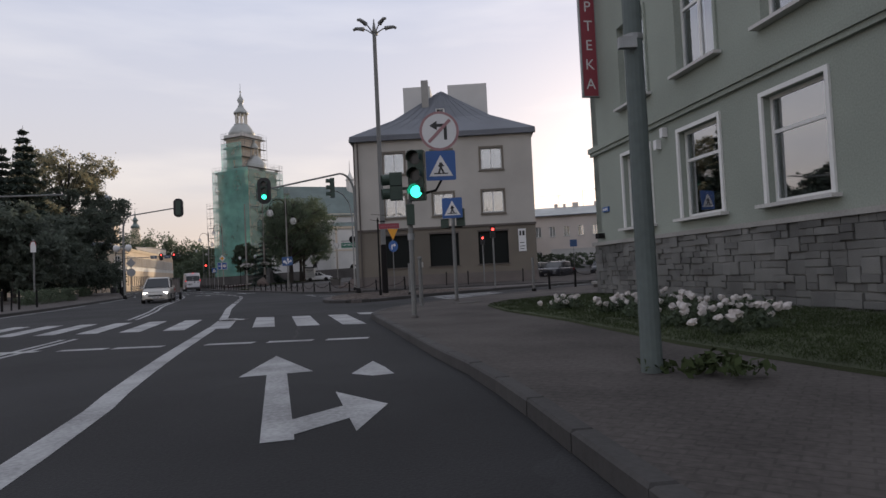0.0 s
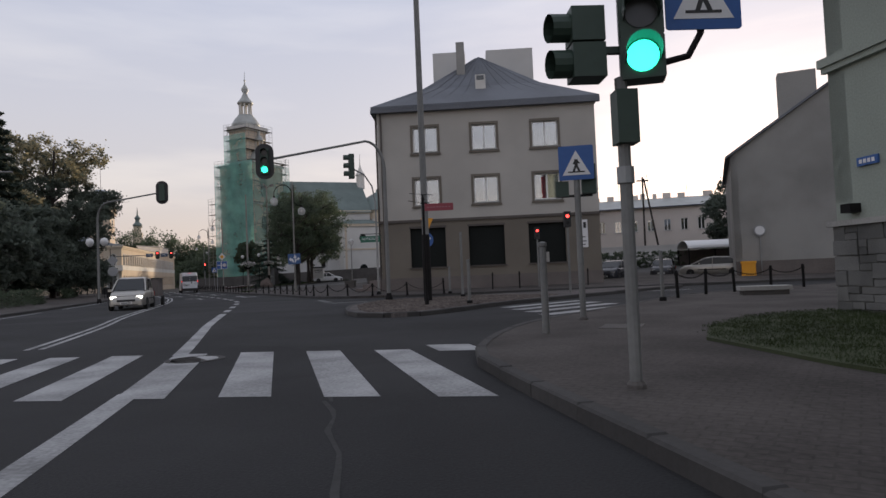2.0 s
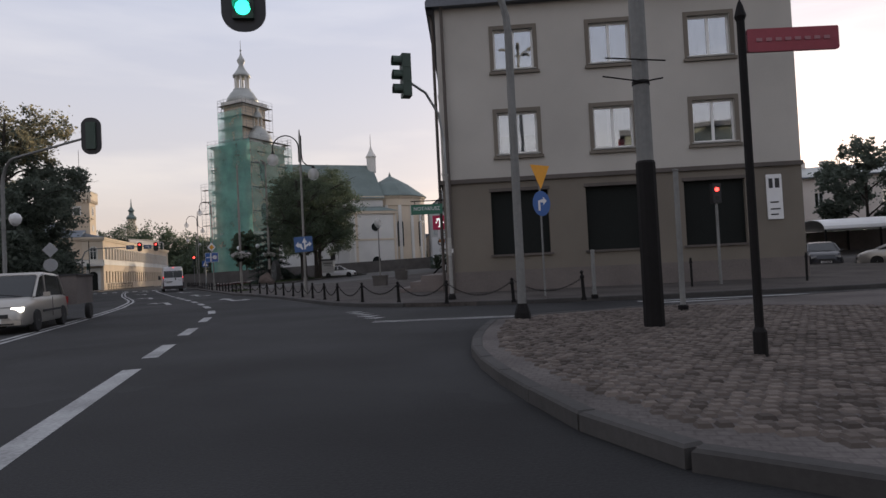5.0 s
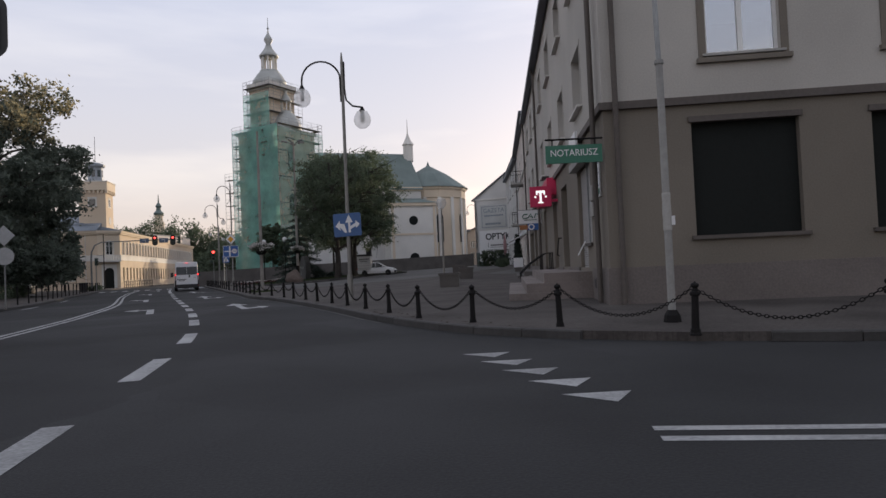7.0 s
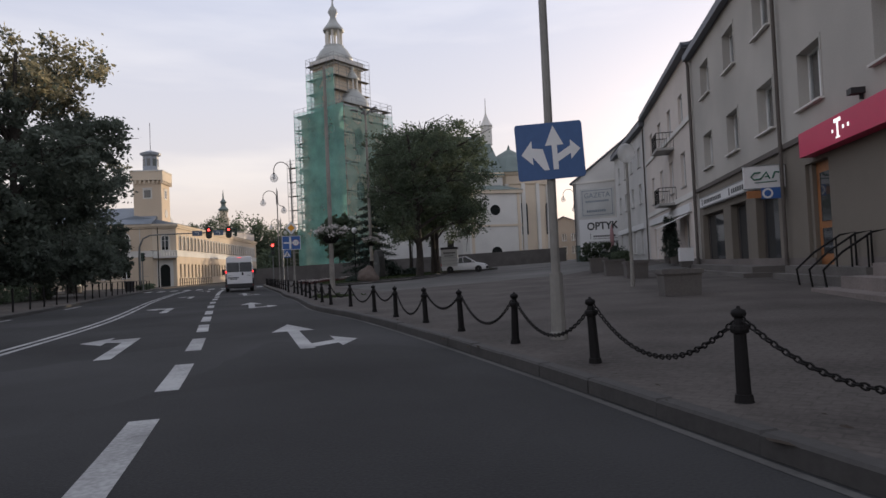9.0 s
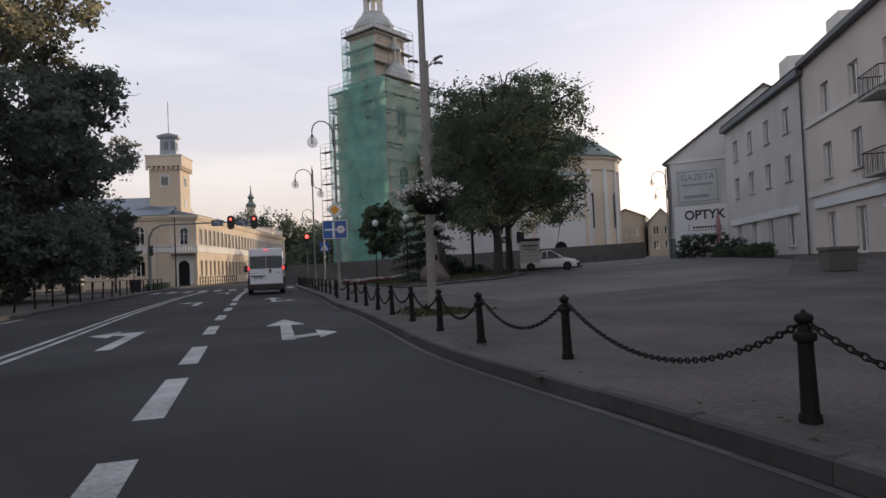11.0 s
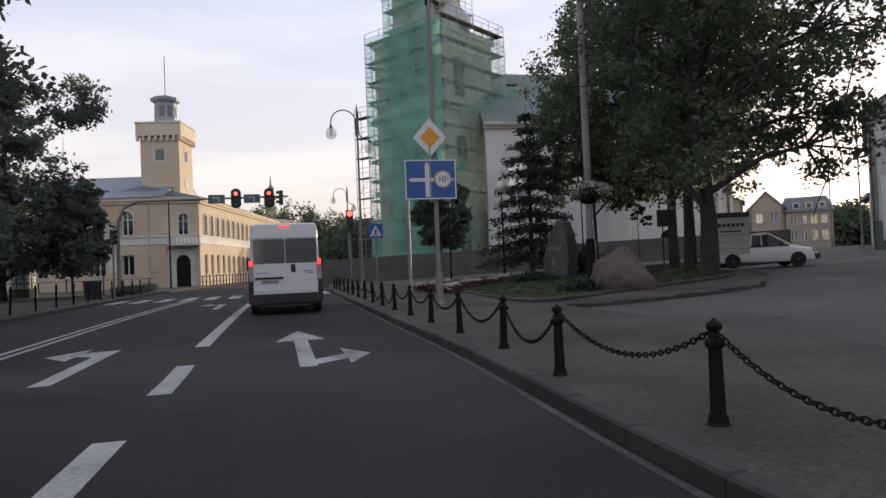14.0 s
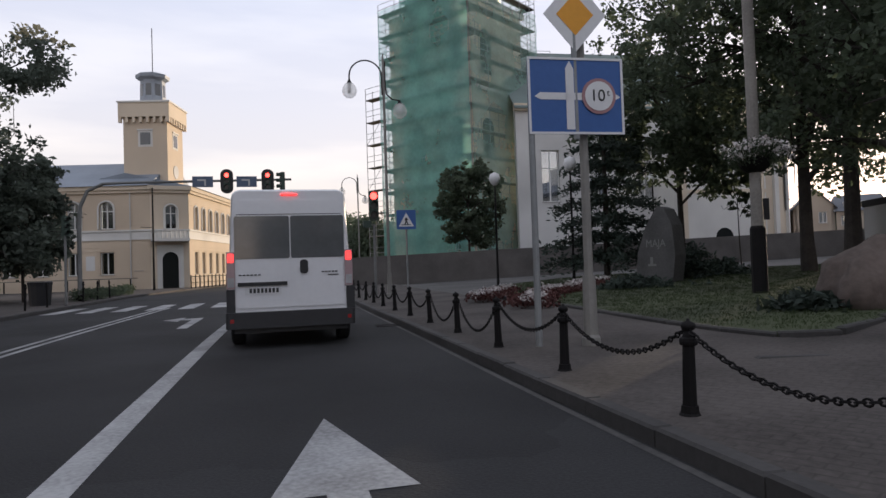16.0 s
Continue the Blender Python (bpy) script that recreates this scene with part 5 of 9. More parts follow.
ac = thing("advertising_column", "round advertising column with posters on the pavement", "advertising column", pose(-68.2, 103.5, 0.12) @ Matrix.Diagonal((1.18, 1.18, 1.12, 1)))
part("drum", MB().lathe([(0.72, 0.0), (0.72, 0.5), (0.64, 0.52), (0.64, 2.4), (0.7, 2.42)], 20), M["concrete_dark"], ac)
part("cap", MB().lathe([(0.7, 2.42), (0.74, 2.46), (0.74, 2.6), (0.6, 2.78), (0.3, 2.95), (0.02, 3.02)], 20), M["roof"], ac)
poster_rg = random.Random(12)
for k in range(10):
    for z0_, z1_ in ((0.6, 1.15), (1.2, 1.75), (1.8, 2.35)):
        a0, za = 36 * k + poster_rg.uniform(0, 6), z0_ + poster_rg.uniform(-0.03, 0.03)
        ring = [(0.652 * math.cos(radians(a0 + 5 * j)), 0.652 * math.sin(radians(a0 + 5 * j))) for j in range(7)]
        po = part("poster", MB().add([(x, y, za) for x, y in ring] + [(x, y, z1_) for x, y in ring], [(j, j + 1, j + 8, j + 7) for j in range(6)]), M[poster_rg.choice(("sign_white", "advert_blue", "plaster_grey", "sign_white", "advert_pale"))], ac)
        part("print", MB().add([(x * 1.004, y * 1.004, za + 0.25) for x, y in ring[1:6]] + [(x * 1.004, y * 1.004, za + 0.38) for x, y in ring[1:6]], [(j, j + 1, j + 6, j + 5) for j in range(4)]), M["advert_ink"], po)
bn = thing("litter_bin", "dark litter bin on the pavement", "litter bin", pose(-56.3, 97.3, 0.12) @ Matrix.Diagonal((1.45, 1.45, 1.05, 1)))
part("tub", MB().lathe([(0.28, 0), (0.32, 0.8), (0.34, 0.95), (0.3, 0.98)], 12), M["black"], bn)
# tall pale building and far tower at the end of the street
fh = building("far_house", "pale tall house at the end of the street", [((-111.1, 206.4), (-110.1, 218.7), [], "two"), ((-110.1, 218.7), (-114.1, 232.7), [], "two")], M["plaster_pink"], 14.0)
part("roof", MB().prism([(-111.39999999999999, 206.1), (-109.8, 218.39999999999998), (-114.1, 232.7), (-115.1, 220.4)], 14.0, 14.4), M["roof"], fh)
ft = thing("far_church_tower", "small distant church tower with an onion top", "tower", pose(-140.5, 260.0, 0))
part("shaft", MB().lathe([(2.0, 0), (2.0, 23), (1.5, 23.4), (1.4, 25.6)], 8), M["plaster_cream"], ft)
part("onion", MB().lathe([(1.7, 25.6), (1.9, 26.3), (0.9, 27.4), (0.8, 28.4), (1.2, 29.0), (0.3, 30.4), (0.08, 33.5)], 10), M["roof_green"], ft)
M["plaster_tan"] = mat("plaster_tan", (0.42, 0.36, 0.295), 0.9, var=0.15, scale=2, fine=140)
for p, q, ze, zr, no in (((-11.2, 164.0), (-6.9, 163.4), 7.0, 9.2, 2), ((-17.5, 166.5), (-11.6, 165.5), 8.3, 9.6, 3)):
    gable_house("far_house", "distant tan gabled house beyond the square", p, q, 10.0, ze, zr, M["plaster_tan"], M["roof"], ops=grid_ops(math.hypot(q[0] - p[0], q[1] - p[1]), no, 0.9, [(2.6, 4.0), (5.0, 6.4)], 0.4))
hh = building("far_house", "distant tan tenement with dormer windows", [((-6.8, 163.3), (-1.4, 162.6), grid_ops(5.4, 4, 0.8, [(2.4, 3.8), (4.6, 5.8)], 0.3), "two")], M["plaster_tan"], 6.3)
fh_ = frame_at((-6.8, 163.3), (-1.4, 162.6))
part("roof", MB().add([(-0.3, -0.3, 6.3), (5.7, -0.3, 6.3), (5.2, 2.5, 8.4), (0.2, 2.5, 8.4), (5.7, 9, 6.3), (-0.3, 9, 6.3)], [(0, 1, 2, 3), (3, 2, 4, 5), (1, 4, 2), (0, 3, 5), (0, 5, 4, 1)]), M["roof"], hh, m=fh_)
for x in (0.9, 2.4, 3.9):
    dm_ = part("dormer", MB().prism([(x, 0.2), (x + 0.8, 0.2), (x + 0.8, 1.8), (x, 1.8)], 6.5, 7.5), M["plaster_white"], hh, m=fh_)
    part("dormer_window", MB().box(x + 0.15, x + 0.65, 0.16, 0.2, 6.8, 7.35), M["glass"], dm_)
for x, y, w, h in ((2.0, 160.0, 12.0, 7.5), (-30.0, 178.0, 16.0, 9.0)):
    hh = building("far_house", "distant plain tenement beyond the square", [((x, y), (x + w, y - 3), grid_ops(math.hypot(w, 3), 5, 1.0, [(2.2, 3.6), (4.8, 6.2)]), "two")], M["plaster_tan"], h)
    part("roof", MB().box(-0.3, w + 0.6, -0.3, 10, h, h + 0.5), M["roof"], hh, m=frame_at((x, y), (x + w, y - 3)))


# ---- road markings ----
def marking(name, mb, label, kind="structure"):
    return tagged(part(name, mb, M["paint"]), label, "road marking", kind=kind)


def stripe(mb, pts, w, z=0.004):
    a, b = offset(pts, -w / 2), offset(pts, w / 2)
    n = len(pts)
    mb.add([(p.x, p.y, z) for p in a] + [(p.x, p.y, z) for p in b], [(i, n + i, n + i + 1, i + 1) for i in range(n - 1)])
    return mb


def cut(line, y0, y1, step=0.8):
    return [Vector((lerp_line(line, y), y)) for y in [y0 + (y1 - y0) * k / max(1, int((y1 - y0) / step)) for k in range(max(1, int((y1 - y0) / step)) + 1)]]


dbl = [(p.x, p.y) for p in smooth_line(DBL, 1.0)]
lane = [(p.x, p.y) for p in smooth_line(LANE, 1.0)]
mb = MB()
for y0, y1 in ((-39.0, 9.8), (16.6, 96.0)):
    c = cut(dbl, y0, y1)
    stripe(mb, offset(c, 0.13), 0.12)
    stripe(mb, offset(c, -0.13), 0.12)
marking("double_line", mb, "worn white double centre line on asphalt")
mb = MB()
for y0, y1 in ((-13.5, 11.4), (14.8, 27.6), (77.9, 93.6)):
    stripe(mb, cut(lane, y0, y1), 0.24)
marking("lane_line", mb, "solid white lane line")
for y in (28.8, 32.45, 36.35, 40.15, 44.1, 47.2, 50.5, 53.7, 56.6, 59.5, 63.3, 66.85, 70.6, 74.1):
    marking("lane_dash", stripe(MB(), cut(lane, y, y + 1.85), 0.24), "white dash of the lane line")
ldir = Vector((-0.307, 0.952))


def slab(p, d, a, length, width):
    """A painted bar from p along d, widening along a."""
    p, d, a = Vector(p), Vector(d).normalized(), Vector(a).normalized()
    q = [p, p + a * width, p + a * width + d * length, p + d * length]
    return MB().add([(v.x, v.y, 0.006) for v in q], [(0, 1, 2, 3)])


for i in range(-9, 3):
    p = Vector((-2.75, 11.0)) + Vector((1.113, -0.06 if i < 0 else -0.16)) * i
    marking("zebra_stripe", slab(p, ldir, (1, -0.1), 4.1, 0.56), "broad white bar of the zebra crossing")
marking("zebra_stripe", slab((-0.75, 14.2), ldir, (1, -0.1), 0.9, 0.7), "broad white bar of the zebra crossing")
for x0, x1 in ((-2.29, -1.42), (-1.17, -0.35), (-0.11, 0.64), (-3.97, -3.08), (-4.98, -4.11), (-6.4, -5.4)):
    marking("stop_bar", slab((x0, 7.2), (0, 1), (1, 0.0), 0.27, x1 - x0), "short white bar before the crossing")
for i in range(5):
    marking("zebra_stripe", slab(Vector((0.42, 24.9)) + Vector((0.295, -1.25)) * i, (0.72, 0.69), (0.69, -0.72), 3.8, 0.5), "broad white bar of the zebra crossing")
for i in range(4):
    marking("zebra_stripe", slab((-0.6 + 0.25 * i, 36.9 - 0.75 * i), (1, 0.02), (0, -1), 5.0, 0.3), "broad white bar of the zebra crossing")
for i in range(11):
    marking("zebra_stripe", slab(Vector((-52.6, 92.4)) + Vector((0.866, 0.5)) * 1.12 * i, (-0.5, 0.866), (0.866, 0.5), 4.0, 0.55), "broad white bar of the zebra crossing")
for i in range(5):
    p = Vector((-8.85, 37.75)) + Vector((0.26, -0.66)) * i
    marking("give_way_tooth", MB().add([(p.x, p.y, 0.005), (p.x + 0.6, p.y + 0.1, 0.005), (p.x + 0.42, p.y - 0.33, 0.005)], [(0, 2, 1)]), "white triangle of a give-way line")
mb = MB()
for o in (0.0, 0.25):
    stripe(mb, [Vector((-7.3, 33.7 + o)), Vector((9.0, 33.2 + o))], 0.11)
marking("side_double_line", mb, "white double line in the side street")
mb = MB()
for y0, y1 in ((18.0, 36.0), (40.0, 52.0), (57.0, 60.0), (66.0, 69.0)):
    stripe(mb, [p + Vector((0.7, 0)) for p in cut(LKERB, y0, y1)], 0.14)
marking("edge_line", mb, "faded white line along the far edge of the street")


def arrow(name, base, d, kind, label):
    """A painted arrow: straight, straight and right, left."""
    d = Vector(d).normalized()
    r = Vector((d.y, -d.x))
    b = Vector(base)
    mb = MB()

    def poly(pts):
        mb.add([(*(b + r * x + d * y), 0.005) for x, y in pts], [tuple(range(len(pts)))])

    if kind == "straight":
        poly([(-0.11, 0), (0.11, 0), (0.11, 3.4), (-0.11, 3.4)])
        poly([(-0.42, 3.4), (0.42, 3.4), (0.0, 5.4)])
    elif kind == "both":
        poly([(-0.11, 0), (0.12, 0), (0.12, 3.2), (-0.11, 3.2)])
        poly([(-0.42, 3.2), (0.42, 3.2), (0.0, 5.05)])
        poly([(0.12, 0.15), (0.55, 0.5), (0.55, 1.0), (0.12, 0.65)])
        poly([(0.55, 0.05), (0.92, 0.9), (0.55, 1.7)])
    else:
        poly([(-0.12, 0), (0.12, 0), (0.12, 3.3), (-0.12, 3.1)])
        poly([(-0.12, 2.75), (-0.12, 3.1), (0.12, 3.3), (0.12, 3.55), (-0.42, 3.45), (-0.42, 2.95)])
        poly([(-0.42, 2.4), (-0.42, 4.0), (-0.9, 3.1)])
    return marking(name, mb, label)


arrow("road_arrow", (1.17, 0.42), (-0.3, 0.95), "both", "white painted arrow, straight on and to the side")
marking("paint_remnant", MB().add([(1.2, 4.3, 0.004), (1.12, 3.3, 0.004), (1.4, 3.1, 0.004), (1.62, 3.2, 0.004), (1.45, 3.7, 0.004)], [(0, 1, 2, 3, 4)]), "worn remnant of white road paint")
arrow("road_arrow", (-17.2, 50.5), (-0.48, 0.88), "both", "white painted arrow, straight on and to the side")
arrow("road_arrow", (-24.35, 62.15), (-0.48, 0.88), "both", "white painted arrow, straight on and to the side")
arrow("road_arrow", (-32.1, 75.9), (-0.5, 0.866), "both", "white painted arrow, straight on and to the side")
for b in ((-20.1, 49.6), (-27.1, 61.0), (-34.8, 74.4), (-42.0, 88.0)):
    arrow("road_arrow", b, (-0.5, 0.866), "left", "white painted arrow bending to the side")


# ---- kerbs ----
def stone_mesh(name, l, w, h, matn, c=0.02):
    mb = MB()
    x, y = l / 2 - 0.004, w / 2
    vs = [(-x, -y, 0), (x, -y, 0), (x, y, 0), (-x, y, 0), (-x, -y, h - c), (x, -y, h - c), (x, y, h - c), (-x, y, h - c), (-x + c, -y + c, h), (x - c, -y + c, h), (x - c, y - c, h), (-x + c, y - c, h)]
    mb.add(vs, [(0, 1, 5, 4), (1, 2, 6, 5), (2, 3, 7, 6), (3, 0, 4, 7), (4, 5, 9, 8), (5, 6, 10, 9), (6, 7, 11, 10), (7, 4, 8, 11), (8, 9, 10, 11)])
    return mb.mesh(name, M[matn])


def kerb_run(name, pts, label, closed=False):
    """A row of kerb stones along a line."""
    root = tagged(thing(name, label, "kerb"), kind="structure")
    me = stone_mesh("kerb_stone", 1.0, 0.16, 0.135, "kerb")
    total, acc = [Vector(pts[0])], 0.0
    path = [Vector(p) for p in pts] + ([Vector(pts[0])] if closed else [])
    for a, b in zip(path, path[1:]):
        L = (b - a).length
        d = 1.0 - acc
        while d <= L:
            total.append(a + (b - a) * d / L)
            d += 1.0
        acc = L - (d - 1.0)
    rnd = random.Random(len(total))
    for a, b in zip(total, total[1:]):
        c = (a + b) / 2
        yaw = math.degrees(math.atan2(b.y - a.y, b.x - a.x))
        s = (b - a).length
        part("kerb_stone", None, None, root, me=me, m=pose(c.x, c.y, rnd.uniform(-0.006, 0.006), 0, 0, yaw + rnd.uniform(-0.6, 0.6)) @ Matrix.Diagonal((s, 1, 1, 1)))
    return root


kerb_run("kerb_square", [tuple(p) for p in rk if p.y < 104], "grey concrete kerb along the square")
kerb_run("kerb_corner", [tuple(p) for p in smooth_line(CORNER[:17], 0.6)], "grey concrete kerb round the corner")
kerb_run("kerb_island", [tuple(p) for p in smooth_line(ISLAND + ISLAND[:1], 0.6)], "grey concrete kerb round the traffic island")
kerb_run("kerb_west", [tuple(p) for p in offset(lk, 0.0) if 20 < p.y < 112], "grey concrete kerb along the far side")
kerb_run("kerb_apron", PAVE[1:], "grey concrete kerb of the side street")


# pale worn strip at the kerb foot, and swept dirt behind the kerb stones
gut = [p for p in rk if 43 < p.y < 96]
mb = MB()
M["gutter"] = mat("worn_gutter", (0.078, 0.075, 0.072), 0.9, var=0.55, scale=5, fine=60)
stripe(mb, offset(gut, -0.15), 0.07, 0.003)
tagged(part("gutter_line", mb, M["gutter"]), "pale worn strip along the foot of the kerb", "gutter", kind="structure")
M["dirt"] = mat("swept_dirt", (0.052, 0.043, 0.036), 0.98, var=0.4, scale=30, fine=120, bump=0.4, spec=0.1)
dirt_rg = random.Random(23)
mb = MB()
for p in rk:
    if 39.5 < p.y < 61:
        for _ in range(6):
            d, w, l = abs(dirt_rg.gauss(0.2, 0.3)) + 0.2, dirt_rg.uniform(0.02, 0.06), dirt_rg.uniform(0.04, 0.16)
            cx, cy = p.x + 0.87 * d + dirt_rg.uniform(-0.5, 0.5), p.y + 0.5 * d + dirt_rg.uniform(-0.5, 0.5)
            z, n, turn = 0.127 + hgt(cx, cy), 9, dirt_rg.uniform(1.7, 2.5)
            ring = []
            for k in range(n):
                a = 2 * math.pi * k / n
                q = dirt_rg.uniform(0.55, 1.15)
                ex, ey = l * q * math.cos(a), w * q * math.sin(a)
                ring.append((cx + ex * math.cos(turn) - ey * math.sin(turn), cy + ex * math.sin(turn) + ey * math.cos(turn), z - 0.004))
            mb.add(ring + [(cx, cy, z + dirt_rg.uniform(0.004, 0.018))], [(k, (k + 1) % n, n) for k in range(n)])
tagged(part("swept_dirt", mb, M["dirt"]), "dark swept dirt along the kerb", "dirt", kind="stuff")


# ---- bollards and chains ----
def bollard():
    b = thing("bollard", "black cast-iron bollard with a ball finial beside the kerb", "bollard", group="chained bollards")
    part("base", MB().lathe([(0.078, 0.0), (0.078, 0.03), (0.066, 0.05), (0.06, 0.12)], 10), M["metal_dark"], b)
    part("shaft", MB().lathe([(0.052, 0.05), (0.047, 0.40), (0.043, 0.70), (0.062, 0.715), (0.066, 0.745), (0.062, 0.775), (0.043, 0.79), (0.036, 0.82), (0.027, 0.85)], 10), M["metal_dark"], b)
    part("finial", MB().lathe([(0.018, 0.84), (0.046, 0.868), (0.054, 0.898), (0.046, 0.928), (0.016, 0.945), (0.012, 0.965), (0.004, 0.97)], 10), M["metal_dark"], b, smooth=True)
    return b


def chain_mesh(span, sag, link=0.06):
    mb = MB()
    n = int(span * 1.06 / (link * 0.78))
    for i in range(n):
        t = (i + 0.5) / n
        x, z = span * t, -sag * 4 * t * (1 - t)
        sl = -sag * 4 * (1 - 2 * t) / span
        d = Vector((1, 0, sl)).normalized()
        side = Vector((0, 1, 0)) if i % 2 else d.cross(Vector((0, 1, 0)))
        pts = [Vector((x, 0, z)) + d * (link / 2 * math.cos(a)) + side * (link * 0.32 * math.sin(a)) for a in [k * math.pi / 4 for k in range(9)]]
        mb.tube(pts, 0.0075, 4, cap=False)
    return mb.mesh("chain", M["metal_dark"])


first = [(-2.0, 36.95), (-3.9, 37.35), (-5.85, 38.2), (-7.47, 39.65), (-8.9, 40.95), (-10.07, 42.35), (-11.03, 44.2), (-12.0, 46.0), (-12.95, 47.8), (-13.9, 49.5), (-14.9, 51.2), (-15.87, 52.9)]
posts = [Vector(p) for p in first]
posts += [Vector(p) for p in ((-16.9, 54.5), (-17.95, 56.3), (-19.48, 58.85), (-20.65, 60.3), (-21.6, 61.9), (-22.6, 63.75), (-23.6, 65.55), (-24.6, 67.4), (-25.6, 69.25))]
for k in range(1, 5):
    posts.append(Vector((-25.6, 69.25)).lerp(Vector((-29.7, 76.58)), k / 4))
posts[23] += Vector((-0.14, -0.06))
for k in range(1, 15):
    posts.append(Vector((-29.7, 76.58)) + Vector((-1.03, 1.83)) * k)
proto = bollard()
chains = {}
lean = random.Random(4)
for i, p in enumerate(posts):
    m = pose(p.x, p.y, 0.1 + hgt(p.x, p.y), lean.uniform(-2, 2), lean.uniform(-2.5, 2.5), lean.uniform(0, 90)) @ Matrix.Diagonal((1, 1, 0.85, 1))
    if i == 0:
        proto.matrix_basis = m
    else:
        copy_thing(proto, m)
    if i + 1 < len(posts):
        q = posts[i + 1]
        span = (q - p).length
        key = round(span, 1)
        slack = lean.choice((0.28, 0.34, 0.4, 0.48))
        if (key, slack) not in chains:
            chains[key, slack] = chain_mesh(key, slack)
        u = (q - p).normalized()
        yaw = math.degrees(math.atan2(u.y, u.x))
        c = tagged(new("chain", chains[key, slack]), "sagging rusty black chain between two bollards", "chain", "chains")
        c.matrix_basis = pose(p.x, p.y, 0.1 + hgt(p.x, p.y) + 0.63, 0, 0, yaw) @ Matrix.Diagonal((span / key, 1, 1, 1))

# plainer posts across the street and round the corner
post = thing("street_post", "slim dark steel post at the pavement edge", "post", group="street posts")
part("shaft", MB().lathe([(0.04, 0.0), (0.04, 0.92), (0.03, 0.97), (0.008, 0.98)], 8), M["metal_dark"], post)
part("collar", MB().lathe([(0.055, 0.80), (0.055, 0.86)], 8), M["metal_dark"], post)
spots = [(lerp_line(LKERB, 61 + 2.05 * k) - 0.75, 61 + 2.05 * k) for k in range(22)] + [(-22.3, 29.2), (-25.6, 34.3), (0.5, 40.3), (2.0, 40.4), (5.8, 40.8)]
for i, p in enumerate(spots):
    m = pose(*p, 0.12, lean.uniform(-2, 2), lean.uniform(-2, 2), 0)
    if i == 0:
        post.matrix_basis = m
    else:
        copy_thing(post, m)


# slim chained posts where the pavement turns into the side street
corner_posts = [Vector(p) for p in ((5.75, 24.3), (7.1, 25.85), (8.35, 26.75), (9.95, 27.7), (11.45, 28.5))]
for p, q in zip(corner_posts, corner_posts[1:] + [None]):
    copy_thing(post, pose(p.x, p.y, 0.12, lean.uniform(-2, 2), lean.uniform(-2, 2), 0) @ Matrix.Diagonal((1.25, 1.25, 0.85, 1)))
    if q is not None:
        u = q - p
        c = tagged(new("chain", chain_mesh(u.length, 0.16)), "thin black chain between two slim posts", "chain", "chains")
        c.matrix_basis = pose(p.x, p.y, 0.12 + 0.72, 0, 0, math.degrees(math.atan2(u.y, u.x)))


# ---- street furniture ----
# signal at the near corner with two signs on a bracket
tl = thing("traffic_light", "traffic light with green lamp lit on the paved corner", "traffic light", facing((1.18, 10.2), 0.12, 6), group="traffic lights")
pole_part(tl, 2.62, 0.055)
signal_head(tl, pose(0.16, -0.12, 3.14, 0, 0, -16), 2, s=1.15)
ss = part("side_signal", MB().box(-0.42, -0.14, -0.1, 0.16, 2.93, 3.22).box(-0.42, -0.14, -0.1, 0.16, 2.62, 2.91).box(-0.2, 0.1, 0.0, 0.05, 2.84, 2.9), M["olive"], tl)
for z in (2.765, 3.075):
    part("visor", MB().tube([(-0.42, 0.03, z), (-0.6, 0.0, z - 0.01)], 0.12, 14, cap=False), M["olive"], ss)
    part("lens", disc(0.105, 16, -0.012, -0.002, z), M["lens_dark"], ss, m=pose(-0.42, 0.03, 0, 0, 0, -90))
part("request_box", MB().box(-0.08, 0.1, -0.12, 0.06, 2.05, 2.5), M["olive"], tl)
part("band", MB().lathe([(0.075, 1.72), (0.075, 1.86)], 10), M["metal_grey"], tl)
part("bracket", MB().tube([(0.05, 0, 2.72), (0.35, 0, 2.74), (0.6, 0, 2.8), (0.72, 0, 3.0), (0.73, 0, 4.6)], 0.03, 8), M["metal_dark"], tl)
walker_sign(tl, pose(0.73, -0.05, 3.34), 0.66)
ns = part("no_turn_sign", disc(0.44, 28, 0, 0.01), M["red_dulled"], tl, "round sign with a dull red rim and a barred arrow", m=pose(0.73, -0.06, 4.11))
part("face", disc(0.385, 28, -0.004, -0.001), M["sign_white"], ns)
part("symbol", MB().add([(x, -0.007, z) for x, z in ((0.10, -0.2), (0.17, -0.2), (0.17, 0.1), (0.10, 0.16), (-0.05, 0.16), (-0.05, 0.23), (-0.22, 0.12), (-0.05, 0.02), (-0.05, 0.09), (0.10, 0.09))], [(0, 1, 2, 3, 8, 9), (3, 4, 8), (5, 6, 7)]), M["ink"], ns)
part("bar", plate([(-0.27, -0.22), (-0.22, -0.27), (0.27, 0.22), (0.22, 0.27)], -0.012, -0.008), M["red_dulled"], ns)

# crossing sign with small signals behind it
st = thing("crossing_sign", "blue pedestrian-crossing sign on a grey pole with small signals", "road sign", facing((1.89, 17.52), 0.12, -6))
pole_part(st, 2.85, 0.06)
walker_sign(st, pose(0, -0.07, 3.1), 0.68)
part("side_signal", MB().box(0.1, 0.38, 0.05, 0.3, 2.5, 3.08), M["olive"], st)
part("side_signal", MB().box(-0.42, -0.16, 0.0, 0.22, 2.45, 2.75), M["olive"], st)
part("crossbar", MB().tube([(-0.3, 0.08, 2.46), (0.3, 0.08, 2.46)], 0.025, 6), M["metal_dark"], st)
pb = thing("request_post", "grey push-button post with a cap", "post", facing((0.92, 15.1), 0.12, 0))
